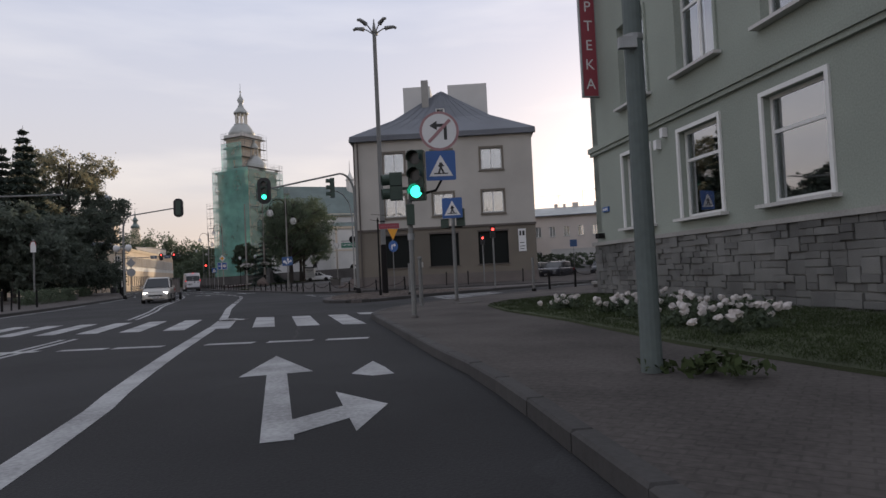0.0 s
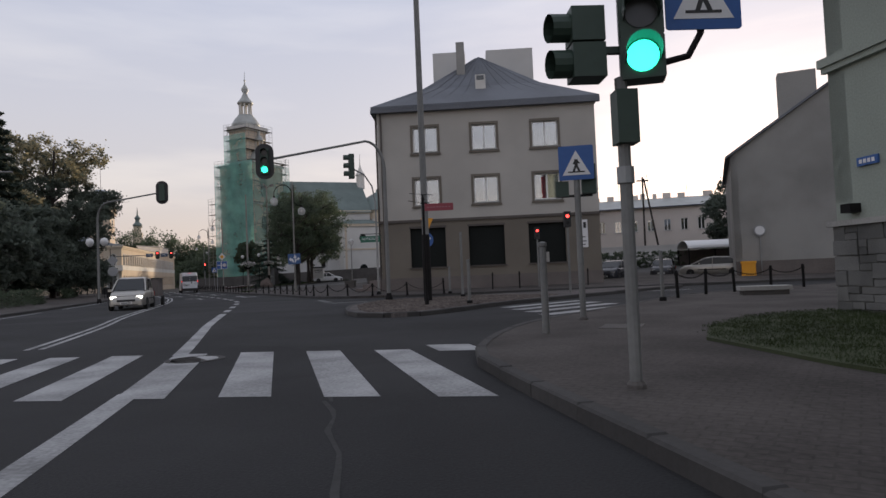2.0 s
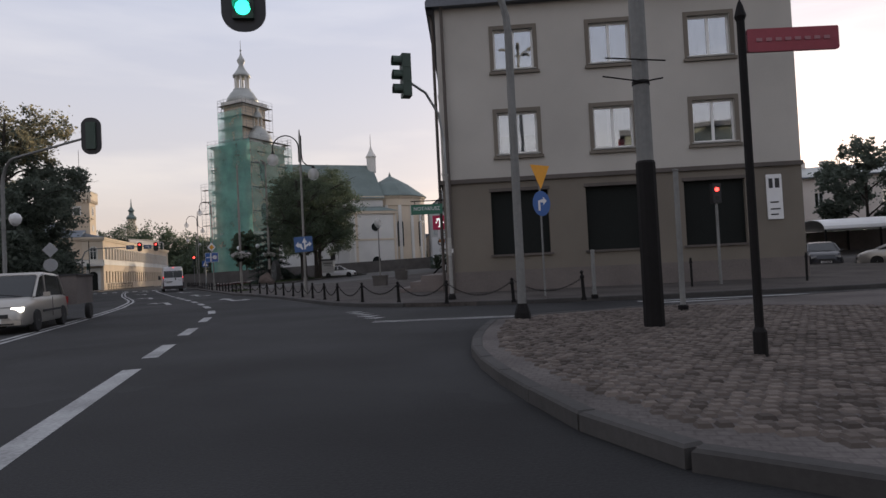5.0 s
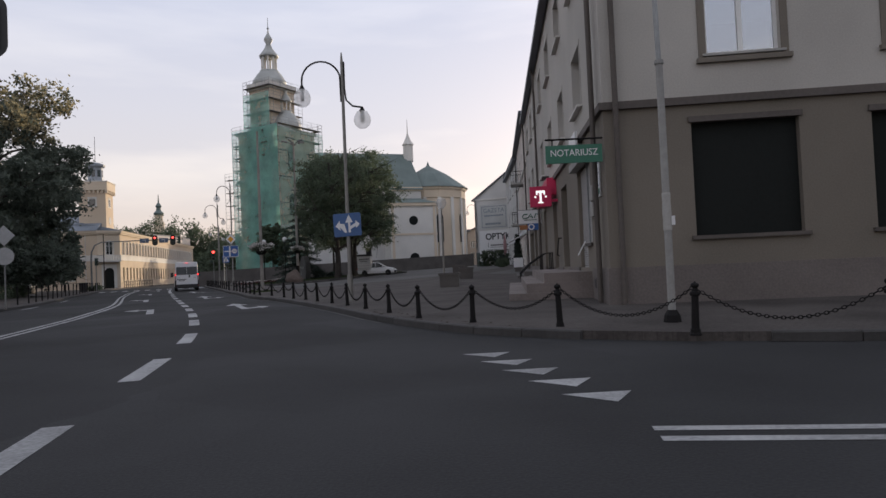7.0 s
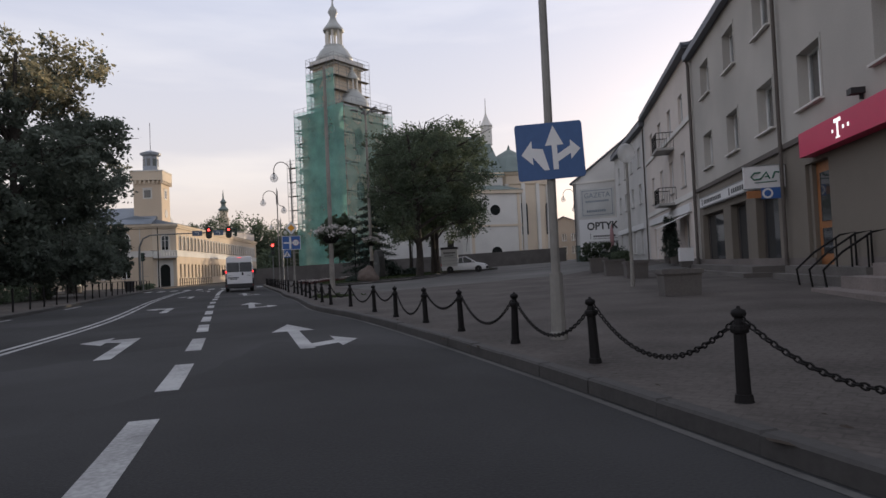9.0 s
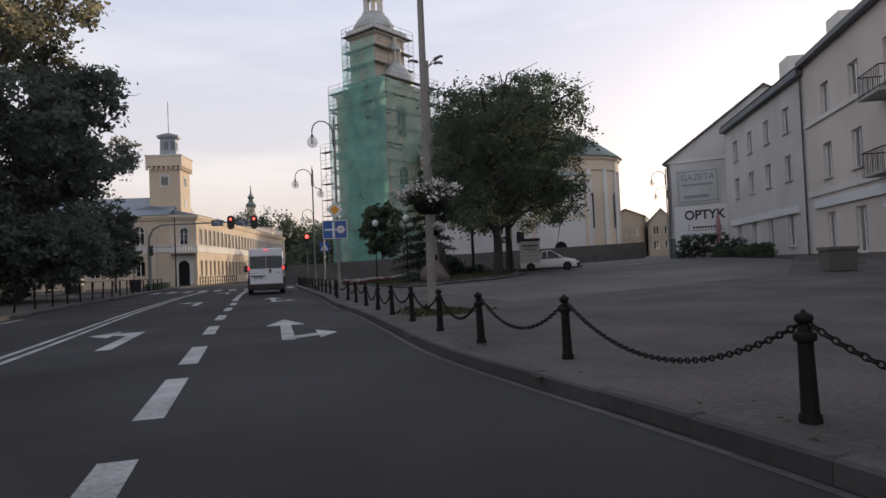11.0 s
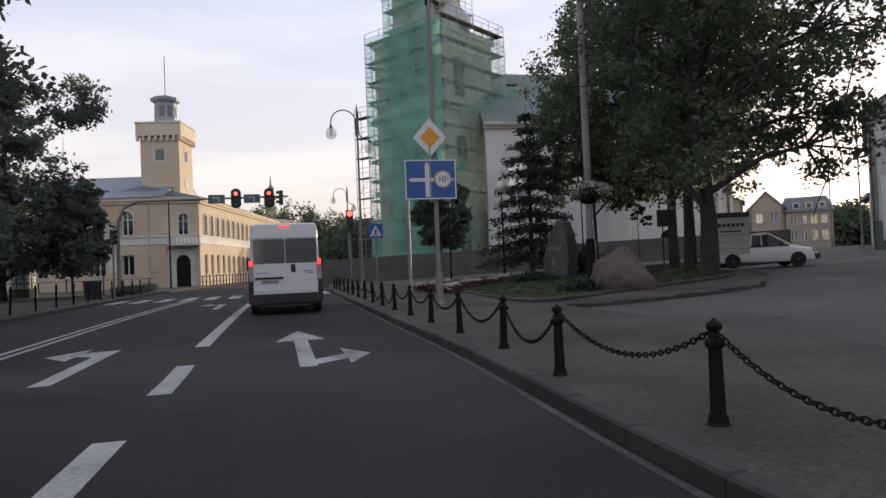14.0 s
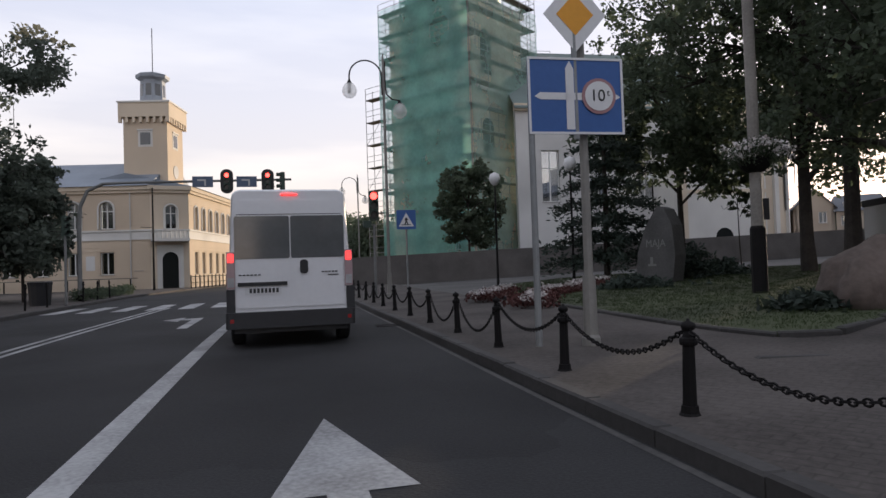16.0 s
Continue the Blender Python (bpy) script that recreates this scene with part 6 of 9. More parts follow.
part("pole", MB().lathe([(0.06, 0), (0.055, 1.38), (0.07, 1.4), (0.07, 1.45), (0.02, 1.47)], 10), M["pole_grey"], pb)
part("button_box", MB().box(0.05, 0.1, -0.045, 0.045, 1.14, 1.3), M["concrete"], pb)
for p, h in (((-0.9, 31.8), 2.7), ((-0.5, 25.6), 1.4), ((-1.7, 37.0), 1.3), ((4.95, 23.0), 1.35)):
    w = thing("white_post", "plain pale steel post on the pavement", "post", facing(p, 0.12, 0))
    part("pole", MB().lathe([(0.055, 0), (0.05, h), (0.06, h + 0.01), (0.06, h + 0.04), (0.01, h + 0.05)], 10), M["pole_grey"], w)
    part("base_flange", MB().lathe([(0.1, 0), (0.1, 0.1), (0.06, 0.12)], 10), M["metal_dark"], w)

# signals over the carriageway on a bent arm
def arm_light(name, base, tip, z, head_yaw, label, lit, zt):
    t = thing(name, label, "traffic light", facing(base, 0.12, 0), group="traffic lights")
    part("base_flange", MB().lathe([(0.16, 0), (0.15, 0.12), (0.09, 0.3)], 10), M["metal_dark"], t)
    d = Vector((tip[0] - base[0], tip[1] - base[1]))
    pts = [(0, 0, 0.0), (0, 0, z * 0.5), (0, 0, z * 0.82)]
    for k in range(1, 7):
        a = radians(15 * k)
        pts.append((d.x * 0.16 * (1 - math.cos(a)), d.y * 0.16 * (1 - math.cos(a)), z * 0.82 + z * 0.17 * math.sin(a)))
    pts.append((d.x, d.y, zt))
    part("mast", MB().tube(pts, 0.085, 10, 0.045), M["pole_grey"], t)
    signal_head(t, pose(d.x, d.y - 0.1, zt - 0.05, 0, 0, head_yaw), lit, shield=True, s=1.05)
    return t


arm_light("arm_traffic_light", (-4.0, 31.5), (-8.3, 29.1), 6.75, 12, "traffic light hung from a bent grey mast, green lit", 2, 5.72)
arm_light("arm_traffic_light", (-25.1, 45.3), (-19.1, 42.3), 6.6, 197, "traffic light on a bent mast seen from behind", -1, 6.65)
t = thing("bracket_traffic_light", "dark traffic light on a curved bracket beside the corner house", "traffic light", facing((-5.76, 39.75), 0.12, 0), group="traffic lights")
part("pole", MB().lathe([(0.06, 0), (0.055, 4.0), (0.07, 4.0), (0.07, 4.06), (0.01, 4.08)], 10), M["pole_pale"], t)
part("base_flange", MB().lathe([(0.14, 0), (0.12, 0.12), (0.07, 0.2)], 10), M["metal_dark"], t)
part("paper_wrap", MB().lathe([(0.062, 1.42), (0.068, 1.44), (0.064, 1.6), (0.07, 1.68), (0.063, 1.86), (0.068, 1.98), (0.061, 2.0)], 10), M["concrete"], t, "torn paper and tape")
part("paper_flap", MB().box(0.06, 0.11, -0.03, -0.022, 1.5, 1.64), M["sign_white"], t)
part("bracket", MB().tube([(0, 0, 3.9), (-0.02, 0, 5.2), (-0.15, -0.1, 6.0), (-0.5, -0.5, 6.6), (-1.0, -1.1, 6.85)], 0.04, 8), M["metal_grey"], t)
signal_head(t, pose(-1.15, -1.3, 6.95, 0, 0, -70), -1, s=1.35)
for p, yaw in (((3.13, 41.0), 5), ((3.6, 31.8), 5)):
    t = thing("pedestrian_light", "small traffic light with its red lamp lit on a pale post", "traffic light", facing(p, 0.12, yaw), group="traffic lights")
    part("pole", MB().lathe([(0.05, 0), (0.045, 3.3)], 10), M["pole_grey"], t)
    h = part("signal_head", MB().box(-0.14, 0.14, -0.1, 0.12, 2.75, 3.4), M["black"], t)
    part("lens", disc(0.07, 14, -0.112, -0.101, 3.2), M["lit_red"], h)
    part("lens", disc(0.07, 14, -0.112, -0.101, 2.92), M["lens_dark"], h)

bs_ = thing("parking_sign", "small blue square sign on a thin post in the side street", "road sign", facing((11.55, 55.0), 0.12, -10))
part("pole", MB().lathe([(0.03, 0), (0.03, 3.4)], 8), M["metal_grey"], bs_)
part("sign_board", plate(rrect(-0.32, 0.32, 2.72, 3.36, 0.04), -0.05, -0.04), M["blue_mid"], bs_)
# give-way and turn signs before the corner house
gw = thing("give_way_sign", "yellow give-way triangle over a blue arrow disc on a grey pole", "road sign", facing((-2.89, 38.66), 0.12, 42))
pole_part(gw, 4.0, 0.03)
part("triangle", plate([(-0.42, 4.0), (0, 3.27), (0.42, 4.0)], -0.05, -0.04), M["yellow"], gw)
d = part("arrow_disc", disc(0.38, 24, -0.05, -0.04, 2.84), M["blue"], gw)
part("symbol", MB().add([(x, -0.056, z - 0.08) for x, z in ((-0.16, 2.7), (-0.07, 2.7), (-0.07, 2.95), (0.06, 2.95), (0.06, 2.87), (0.22, 3.0), (0.06, 3.13), (0.06, 3.05), (-0.16, 3.0))], [(0, 1, 2, 8), (2, 3, 7, 8), (4, 5, 6)]), M["sign_white"], d)
# street-name plate
np_ = thing("street_name_post", "black post with a dark red name plate on the island", "street sign", facing((-1.92, 25.9), 0.12, 4))
part("pole", MB().lathe([(0.07, 0), (0.07, 0.25), (0.045, 0.3), (0.04, 3.45), (0.06, 3.5), (0.03, 3.62), (0.005, 3.68)], 10), M["metal_dark"], np_)
pl = part("plate", plate(rrect(0.05, 1.0, 3.12, 3.36, 0.02), -0.02, 0.02), M["pharmacy_red"], np_)
bars(pl, M["plate_letter"], [(0.14 + 0.1 * k, 0.2 + 0.1 * k, 3.225, 3.26) for k in range(8)], pose(0, -0.025, 0))
# tall five-armed lamp on a thick mast
lp = thing("tall_street_lamp", "tall grey street lamp with a crown of five heads", "street lamp", facing((-2.15, 29.1), 0.12, 0))
part("sleeve", MB().lathe([(0.16, 0), (0.15, 2.5), (0.12, 2.55)], 12), M["metal_dark"], lp)
part("mast", MB().lathe([(0.13, 2.4), (0.12, 6.0), (0.1, 13.6), (0.12, 13.7), (0.02, 14.4)], 12), M["pole_grey"], lp)
for k in range(5):
    a = 72 * k + 20
    h = part("lamp_arm", MB().tube([(0.05, 0, 13.6), (0.45, 0, 13.9), (0.75, 0, 14.0)], 0.035, 6), M["pole_grey"], lp, m=pose(0, 0, 0, 0, 0, a))
    part("lamp_head", MB().tube([(0.6, 0, 13.95), (0.75, 0, 14.0), (1.05, 0, 14.06), (1.2, 0, 14.0)], 0.12, 8, 0.07), M["pole_grey"], h)
part("clamp", MB().tube([(-0.6, -0.14, 3.84), (0.0, -0.14, 3.72), (0.3, -0.14, 3.76)], 0.012, 5).tube([(-0.55, -0.14, 4.12), (0.35, -0.14, 4.02)], 0.012, 5).lathe([(0.136, 3.7), (0.136, 3.76)], 12), M["metal_dark"], lp)

# near pole on the pavement by the lawn
wp = thing("utility_pole", "grey-green round utility pole on the pavement", "pole", facing((4.11, 1.95), 0.12, 0))
part("shaft", MB().lathe([(0.1, 0), (0.095, 0.3), (0.085, 3.0), (0.07, 9.5)], 14), mat("pole_green_grey", (0.105, 0.13, 0.125), 0.7, var=0.2, scale=8), wp)
part("strap", MB().lathe([(0.092, 3.0), (0.092, 3.05)], 14).box(-0.16, 0.0, -0.14, -0.08, 2.9, 3.0), M["metal_grey"], wp)


# lamps with globe lights on curved necks
def globe(parent, m):
    g = part("globe", MB().lathe([(0.05, 0.0), (0.17, -0.05), (0.26, -0.2), (0.28, -0.34), (0.24, -0.48), (0.12, -0.58), (0.02, -0.6)], 16), M["globe"], parent, m=m, smooth=True)
    part("bulb", MB().lathe([(0.05, 0), (0.07, -0.1), (0.07, -0.35), (0.03, -0.4)], 8), M["sign_white"], g)
    part("cap", MB().lathe([(0.1, -0.02), (0.06, 0.06), (0.03, 0.12)], 10), M["metal_dark"], g)


M["lamp_mast"] = mat("lamp_mast", (0.235, 0.225, 0.205), 0.6, var=0.2, scale=8)


def swan_lamp(p, z, yaw, h=8.0, double=True, label="tall street lamp with clear globes on curved necks"):
    t = thing("globe_lamp", label, "street lamp", facing(p, z, yaw), group="globe lamps")
    part("base", MB().lathe([(0.12, 0), (0.12, 0.1), (0.095, 0.14), (0.085, 0.9)], 10), M["lamp_mast"], t)
    part("mast", MB().lathe([(0.06, 0.4), (0.048, h), (0.02, h + 0.3)], 10), M["lamp_mast"], t)
    part("neck", MB().tube([(-0.06, 0, h - 1.3), (-0.07, 0, h - 0.6)] + [(-0.06 - 0.62 * (1 - math.cos(radians(a))), 0, h - 0.6 + 0.62 * math.sin(radians(a))) for a in range(15, 181, 15)] + [(-1.3, 0, h - 0.75)], 0.03, 8), M["metal_dark"], t)
    globe(t, pose(-1.3, 0, h - 0.85))
    if double:
        part("neck", MB().tube([(0.06, 0, h), (0.06, 0, h - 0.9), (0.1, 0, h - 1.25), (0.3, 0, h - 1.45), (0.6, 0, h - 1.5)], 0.03, 8), M["metal_dark"], t)
        globe(t, pose(0.6, 0, h - 1.6))
    return t


la = swan_lamp((-13.35, 49.75), 0.12, 10, 7.8)
b = part("lane_sign", plate(rrect(-0.52, 0.5, 2.18, 2.92, 0.04), -0.09, -0.08), M["blue_mid"], la, "blue lane sign with white arrows", m=pose(0.11, 0, -0.05, 0, -2.5, 0) @ Matrix.Diagonal((0.86, 1, 1, 1)))
part("symbol", MB().add([(x, -0.095, z) for x, z in ((0.02, 2.3), (0.1, 2.3), (0.1, 2.62), (0.2, 2.62), (0.06, 2.88), (-0.08, 2.62), (0.02, 2.62), (0.1, 2.4), (0.3, 2.5), (0.3, 2.42), (0.45, 2.55), (0.3, 2.68), (0.3, 2.6), (0.1, 2.5), (-0.12, 2.3), (-0.04, 2.3), (-0.12, 2.58), (-0.28, 2.6), (-0.28, 2.7), (-0.45, 2.52), (-0.28, 2.38), (-0.28, 2.48))], [(0, 1, 2, 6), (3, 4, 5), (7, 8, 12, 13), (9, 10, 11), (14, 15, 16, 17, 21), (18, 19, 20)]), M["sign_white"], b)
part("board_back", plate(rrect(-0.52, 0.5, 2.18, 2.92, 0.04), -0.078, -0.07), M["sign_back"], b)
for p, yw, two, h in (((-32.6, 83.85), 53, False, 8.9), ((-40.7, 98.3), 28, True, 9.0), ((-53.2, 125.0), 28, True, 8.7)):
    swan_lamp(p, 0.12 + hgt(*p), yw, h, two)
for p, h in (((-12.6, 117.4), 8.4), ((-11.4, 128.0), 7.8)):
    swan_lamp(p, 0.1 + hgt(*p), 0, h, False)


def ball_lamp(p, z, h, label, double=False, pale=False):
    t = thing("ball_lamp", label, "street lamp", facing(p, z, 0))
    part("mast", MB().lathe([(0.07, 0), (0.05, 0.8), (0.035, h)], 10), M["lamp_mast" if pale else "metal_dark"], t)
    for dx in ((-0.5, 0.5) if double else (0.0,)):
        if double:
            part("arm", MB().tube([(0, 0, h - 0.25), (dx, 0, h - 0.25), (dx, 0, h - 0.1)], 0.025, 6), M["metal_dark"], t)
        part("globe", MB().lathe([(0.08, -0.12), (0.2, 0.0), (0.26, 0.18), (0.2, 0.38), (0.02, 0.46)], 14), M["globe" if pale else "sign_white"], t, smooth=True, m=pose(dx, 0, h))


ball_lamp((-25.6, 46.0), 0.12, 3.9, "street lamp with two white ball globes", True)
for p in ((-37.5, 103.5), (-34.0, 101.0), (-30.5, 110.0)):
    ball_lamp(p, 0.1 + hgt(*p), 4.6, "dark park lamp with one white ball globe")
ball_lamp((-11.45, 60.6), 0.1 + hgt(-11.45, 60.6), 3.9, "slim pale lamp post with one clear ball globe", pale=True)

# poles with flower baskets
M["pole_concrete"] = mat("pole_concrete", (0.27, 0.25, 0.225), 0.85, var=0.3, scale=10, fine=90)
M["petal"] = mat("white_petals", (0.60, 0.56, 0.54), 0.8, var=0.15, scale=40)
M["leaf"] = mat("leaf_green", (0.10, 0.13, 0.082), 0.7, var=0.45, scale=6, fine=30, bump=0)
M["blade"] = mat("grass_blade", (0.044, 0.060, 0.024), 0.9, var=0.3, scale=3, fine=30, bump=0, spec=0.2)
# paler copy of leaf, with the haze over far trees in its colour
M["leaf_west"] = mat("leaf_hazed", (0.125, 0.150, 0.120), 0.75, var=0.4, scale=6, fine=30, bump=0)
# low sun on the crown tops is put into this leaf colour
M["leaf_sun_tint"] = mat("leaf_sun_tint", (0.36, 0.32, 0.20), 0.7, var=0.4, scale=6, fine=30, bump=0)
M["needle"] = mat("needles", (0.040, 0.058, 0.045), 0.8, var=0.45, scale=6, fine=30, bump=0)
for mm, tr in (("leaf", 0.5), ("leaf_west", 0.5), ("leaf_sun_tint", 0.6), ("needle", 0.2)):
    nt = M[mm].node_tree
    tb, mx = nt.nodes.new("ShaderNodeBsdfTranslucent"), nt.nodes.new("ShaderNodeMixShader")
    pb_ = nt.nodes["Principled BSDF"]
    nt.links.new(pb_.inputs["Base Color"].links[0].from_socket, tb.inputs["Color"])
    mx.inputs[0].default_value = tr
    nt.links.new(pb_.outputs[0], mx.inputs[1])
    nt.links.new(tb.outputs[0], mx.inputs[2])
    nt.links.new(mx.outputs[0], nt.nodes["Material Output"].inputs["Surface"])


def leaves(centres, spread, per, size, seed, flat=0.0, long=1.0, droop=0.0, wide=0.55, upright=0.0):
    """Small leaf blades scattered round clump centres, as one mesh."""
    rg = np.random.default_rng(seed)
    c = np.repeat(np.asarray(centres, float), per, axis=0)
    n = len(c)
    sp = np.asarray(spread, float)
    if sp.ndim == 1 and len(sp) == len(centres):
        sp = np.repeat(sp, per)[:, None]
    p = c + rg.normal(0, 1, (n, 3)) * sp * np.array([1, 1, 0.75])
    a = rg.normal(0, 1, (n, 3))
    a[:, 2] *= 1 - flat
    a[:, 2] += upright - droop
    a /= np.linalg.norm(a, axis=1)[:, None]
    b = np.cross(a, rg.normal(0, 1, (n, 3)))
    b /= np.linalg.norm(b, axis=1)[:, None] + 1e-9
    s = size * rg.uniform(0.6, 1.3, (n, 1))
    nrm = np.cross(a, b)
    v = np.stack([p - a * s * long, p - b * s * wide + nrm * s * 0.12, p + a * s * long, p + b * s * wide + nrm * s * 0.12], axis=1).reshape(-1, 3)
    me = bpy.data.meshes.new("leaves")
    me.vertices.add(4 * n)
    me.vertices.foreach_set("co", v.ravel())
    me.loops.add(4 * n)
    me.loops.foreach_set("vertex_index", np.arange(4 * n))
    me.polygons.add(n)
    me.polygons.foreach_set("loop_start", np.arange(0, 4 * n, 4))
    me.update(calc_edges=True)
    return me


def flower_pole(p, h, zb, seed, label, r=0.1):
    z = 0.12 + hgt(*p)
    t = thing("flower_pole", label, "pole", facing(p, z, 0))
    part("mast", MB().lathe([(r * 1.3, 0), (r * 1.25, 1.0), (r * 1.05, 2.0), (r, h * 0.5), (r * 0.7, h)], 12), M["pole_concrete"], t)
    if r > 0.1:
        part("sleeve", MB().lathe([(r * 1.45, 0), (r * 1.4, zb * 0.5), (r * 1.15, zb * 0.52)], 12), M["metal_dark"], t)
    part("basket", MB().lathe([(r, zb - 0.24), (0.2, zb - 0.22), (0.3, zb - 0.12), (0.37, zb + 0.04), (0.34, zb + 0.08), (r, zb + 0.06)], 16), M["metal_dark"], t)
    rg = np.random.default_rng(seed)
    ang, rad_ = rg.uniform(0, 2 * math.pi, 90), rg.uniform(0.22, 0.58, 90)
    cen = np.stack([rad_ * np.cos(ang), rad_ * np.sin(ang), zb + 0.22 - 0.5 * (rad_ - 0.2) ** 2 + rg.uniform(-0.16, 0.14, 90)], 1)
    me = leaves(cen, (0.1, 0.1, 0.1), 60, 0.03, seed)
    me.materials.append(M["leaf"])
    part("foliage", None, None, t, me=me)
    me = leaves(cen[:70] * [1.14, 1.14, 1] + [0, 0, 0.08], (0.08, 0.08, 0.07), 20, 0.036, seed + 1, wide=0.9)
    me.materials.append(M["petal"])
    part("blossom", None, None, t, me=me)
    return t


flower_pole((-22.8, 66.0), 9.5, 2.42, 11, "grey pole carrying a hanging basket of white flowers", 0.085)
fp = flower_pole((-29.2, 91.2), 13.9, 3.0, 12, "tall lamp post with a basket of white petunias", 0.12)
for k in range(5):
    h = part("lamp_arm", MB().tube([(0.05, 0, 13.5), (0.45, 0, 13.8), (0.75, 0, 13.9)], 0.035, 6), M["pole_grey"], fp, m=pose(0, 0, 0, 0, 0, 72 * k + 50))
    part("lamp_head", MB().tube([(0.6, 0, 13.85), (0.75, 0, 13.9), (1.05, 0, 13.96), (1.2, 0, 13.9)], 0.12, 8, 0.07), M["pole_grey"], h)

# priority-road sign and blue route board on two posts
pr = thing("priority_sign", "yellow priority diamond over a blue lane board on two grey posts", "road sign", facing((-32.68, 83.75), 0.2, 26))
part("post", MB().lathe([(0.045, 0), (0.04, 3.6)], 10), M["metal_grey"], pr, m=pose(-0.62, -0.05, 0))
part("post", MB().lathe([(0.04, 2.6), (0.035, 4.4)], 10), M["metal_grey"], pr, m=pose(-0.02, -0.06, 0))
part("clamp", MB().box(-0.06, 0.16, -0.08, 0.16, 2.9, 2.96).box(-0.06, 0.16, -0.08, 0.16, 3.4, 3.46), M["metal_dark"], pr)
dm = part("diamond", plate([(0, 3.72), (0.42, 4.2), (0, 4.68), (-0.42, 4.2)], -0.09, -0.08), M["sign_white"], pr)
part("diamond_centre", plate([(0, 3.93), (0.25, 4.2), (0, 4.47), (-0.25, 4.2)], -0.095, -0.091), M["yellow"], dm)
bd = part("route_board", plate(rrect(-0.66, 0.62, 2.66, 3.64, 0.04), -0.09, -0.08), M["blue"], pr)
part("board_rim", MB().box(-0.66, 0.62, -0.1, -0.092, 2.66, 2.69).box(-0.66, 0.62, -0.1, -0.092, 3.61, 3.64).box(-0.66, -0.63, -0.1, -0.092, 2.69, 3.61).box(0.59, 0.62, -0.1, -0.092, 2.69, 3.61), M["sign_white"], bd)
part("symbol", MB().add([(x, -0.096, z) for x, z in ((-0.16, 2.72), (-0.05, 2.72), (-0.05, 3.5), (-0.105, 3.6), (-0.16, 3.5), (-0.5, 3.1), (-0.58, 3.14), (-0.5, 3.19), (0.5, 3.1), (0.58, 3.14), (0.5, 3.19))], [(0, 1, 2, 3, 4), (6, 5, 8, 9, 10, 7)]), M["sign_white"], bd)
dd = part("limit_disc", disc(0.23, 22, -0.108, -0.1, 3.15, 0.28), M["red_dulled"], bd)
part("limit_face", disc(0.19, 22, -0.114, -0.11, 3.15, 0.28), M["sign_white"], dd)
text_part("10", 0.21, M["ink"], dd, pose(0.26, -0.118, 3.15), name="number")
text_part("t", 0.12, M["ink"], dd, pose(0.405, -0.118, 3.19), name="unit")

# signal gantry before the town hall
ga = thing("signal_gantry", "bent signal mast with red lamps and blue boards over the street", "traffic light", facing((-56.5, 101.5), 0.12, 28), group="traffic lights")
part("mast", MB().tube([(-1.4, 0, 0), (-1.4, 0, 3.6), (-1.35, 0, 4.6), (-1.0, 0, 5.4), (-0.3, 0, 5.75), (0.6, 0, 5.8), (8.8, 0, 5.95)], 0.11, 10, 0.06), M["pole_grey"], ga)
part("base_flange", MB().lathe([(0.2, 0), (0.2, 0.1), (0.12, 0.3)], 10, at=(-1.4, 0, 0)), M["metal_dark"], ga)
for x, lit, yw in ((5.57, 0, 0), (7.6, 0, 0), (8.25, -1, -70)):
    signal_head(ga, pose(x, -0.15, 5.85, 0, 0, yw), lit, shield=lit == 0, s=0.95)
for x in (4.4, 6.55):
    bd = part("lane_board", MB().box(x - 0.5, x + 0.5, -0.12, -0.08, 5.55, 6.1), M["blue_dull"], ga)
    part("symbol", MB().box(x + 0.08, x + 0.16, -0.126, -0.121, 5.62, 5.95).box(x - 0.25, x + 0.08, -0.126, -0.121, 5.87, 5.95), M["plaster_grey"], bd)
sg = thing("traffic_light", "traffic light with its red lamp lit beside the chained kerb", "traffic light", facing((-40.9, 97.4), 0.15, 27), group="traffic lights")
pole_part(sg, 2.7, 0.05)
signal_head(sg, pose(0, -0.1, 3.4), 0, s=1.1)
part("side_signal", MB().box(-0.4, -0.1, -0.05, 0.15, 2.6, 2.85), M["olive"], sg)
wk = thing("crossing_sign", "white-edged triangular crossing sign on a post", "road sign", facing((-40.2, 99.0), 0.2, 27))
part("pole", MB().lathe([(0.035, 0), (0.035, 3.2)], 8), M["metal_grey"], wk)
walker_sign(wk, pose(0, -0.05, 2.9), 0.75)


# signs and lamps along the western pavement
bsn = thing("back_facing_signs", "diamond sign over a round sign seen from behind", "road sign", facing((-30.0, 55.2), 0.12, 24))
pole_part(bsn, 3.6, 0.035)
part("diamond_back", plate([(0, 2.75), (0.42, 3.2), (0, 3.65), (-0.42, 3.2)], -0.05, -0.04), M["sign_back"], bsn)
part("disc_back", disc(0.38, 22, -0.05, -0.04, 2.3), M["sign_back"], bsn)
bstop = thing("stop_sign_post", "white round-topped sign on a pale post with a red edge", "road sign", facing((-28.4, 39.6), 0.12, 20))
part("pole", MB().lathe([(0.06, 0), (0.055, 4.6), (0.01, 4.62)], 8), M["pole_grey"], bstop)
bp_ = part("sign_plate", plate([(-0.17, 3.7), (0.17, 3.7), (0.17, 4.2), (0.1, 4.42), (-0.1, 4.42), (-0.17, 4.2)], -0.09, -0.07), M["sign_white"], bstop)
part("sign_edge", MB().tube([(-0.18, -0.08, 4.2), (-0.11, -0.08, 4.44), (0.11, -0.08, 4.44), (0.18, -0.08, 4.2)], 0.025, 5), M["red"], bp_)
oh = thing("street_lamp", "grey street lamp with a long horizontal arm", "street lamp", facing((-30.6, 33.0), 0.12, 0))
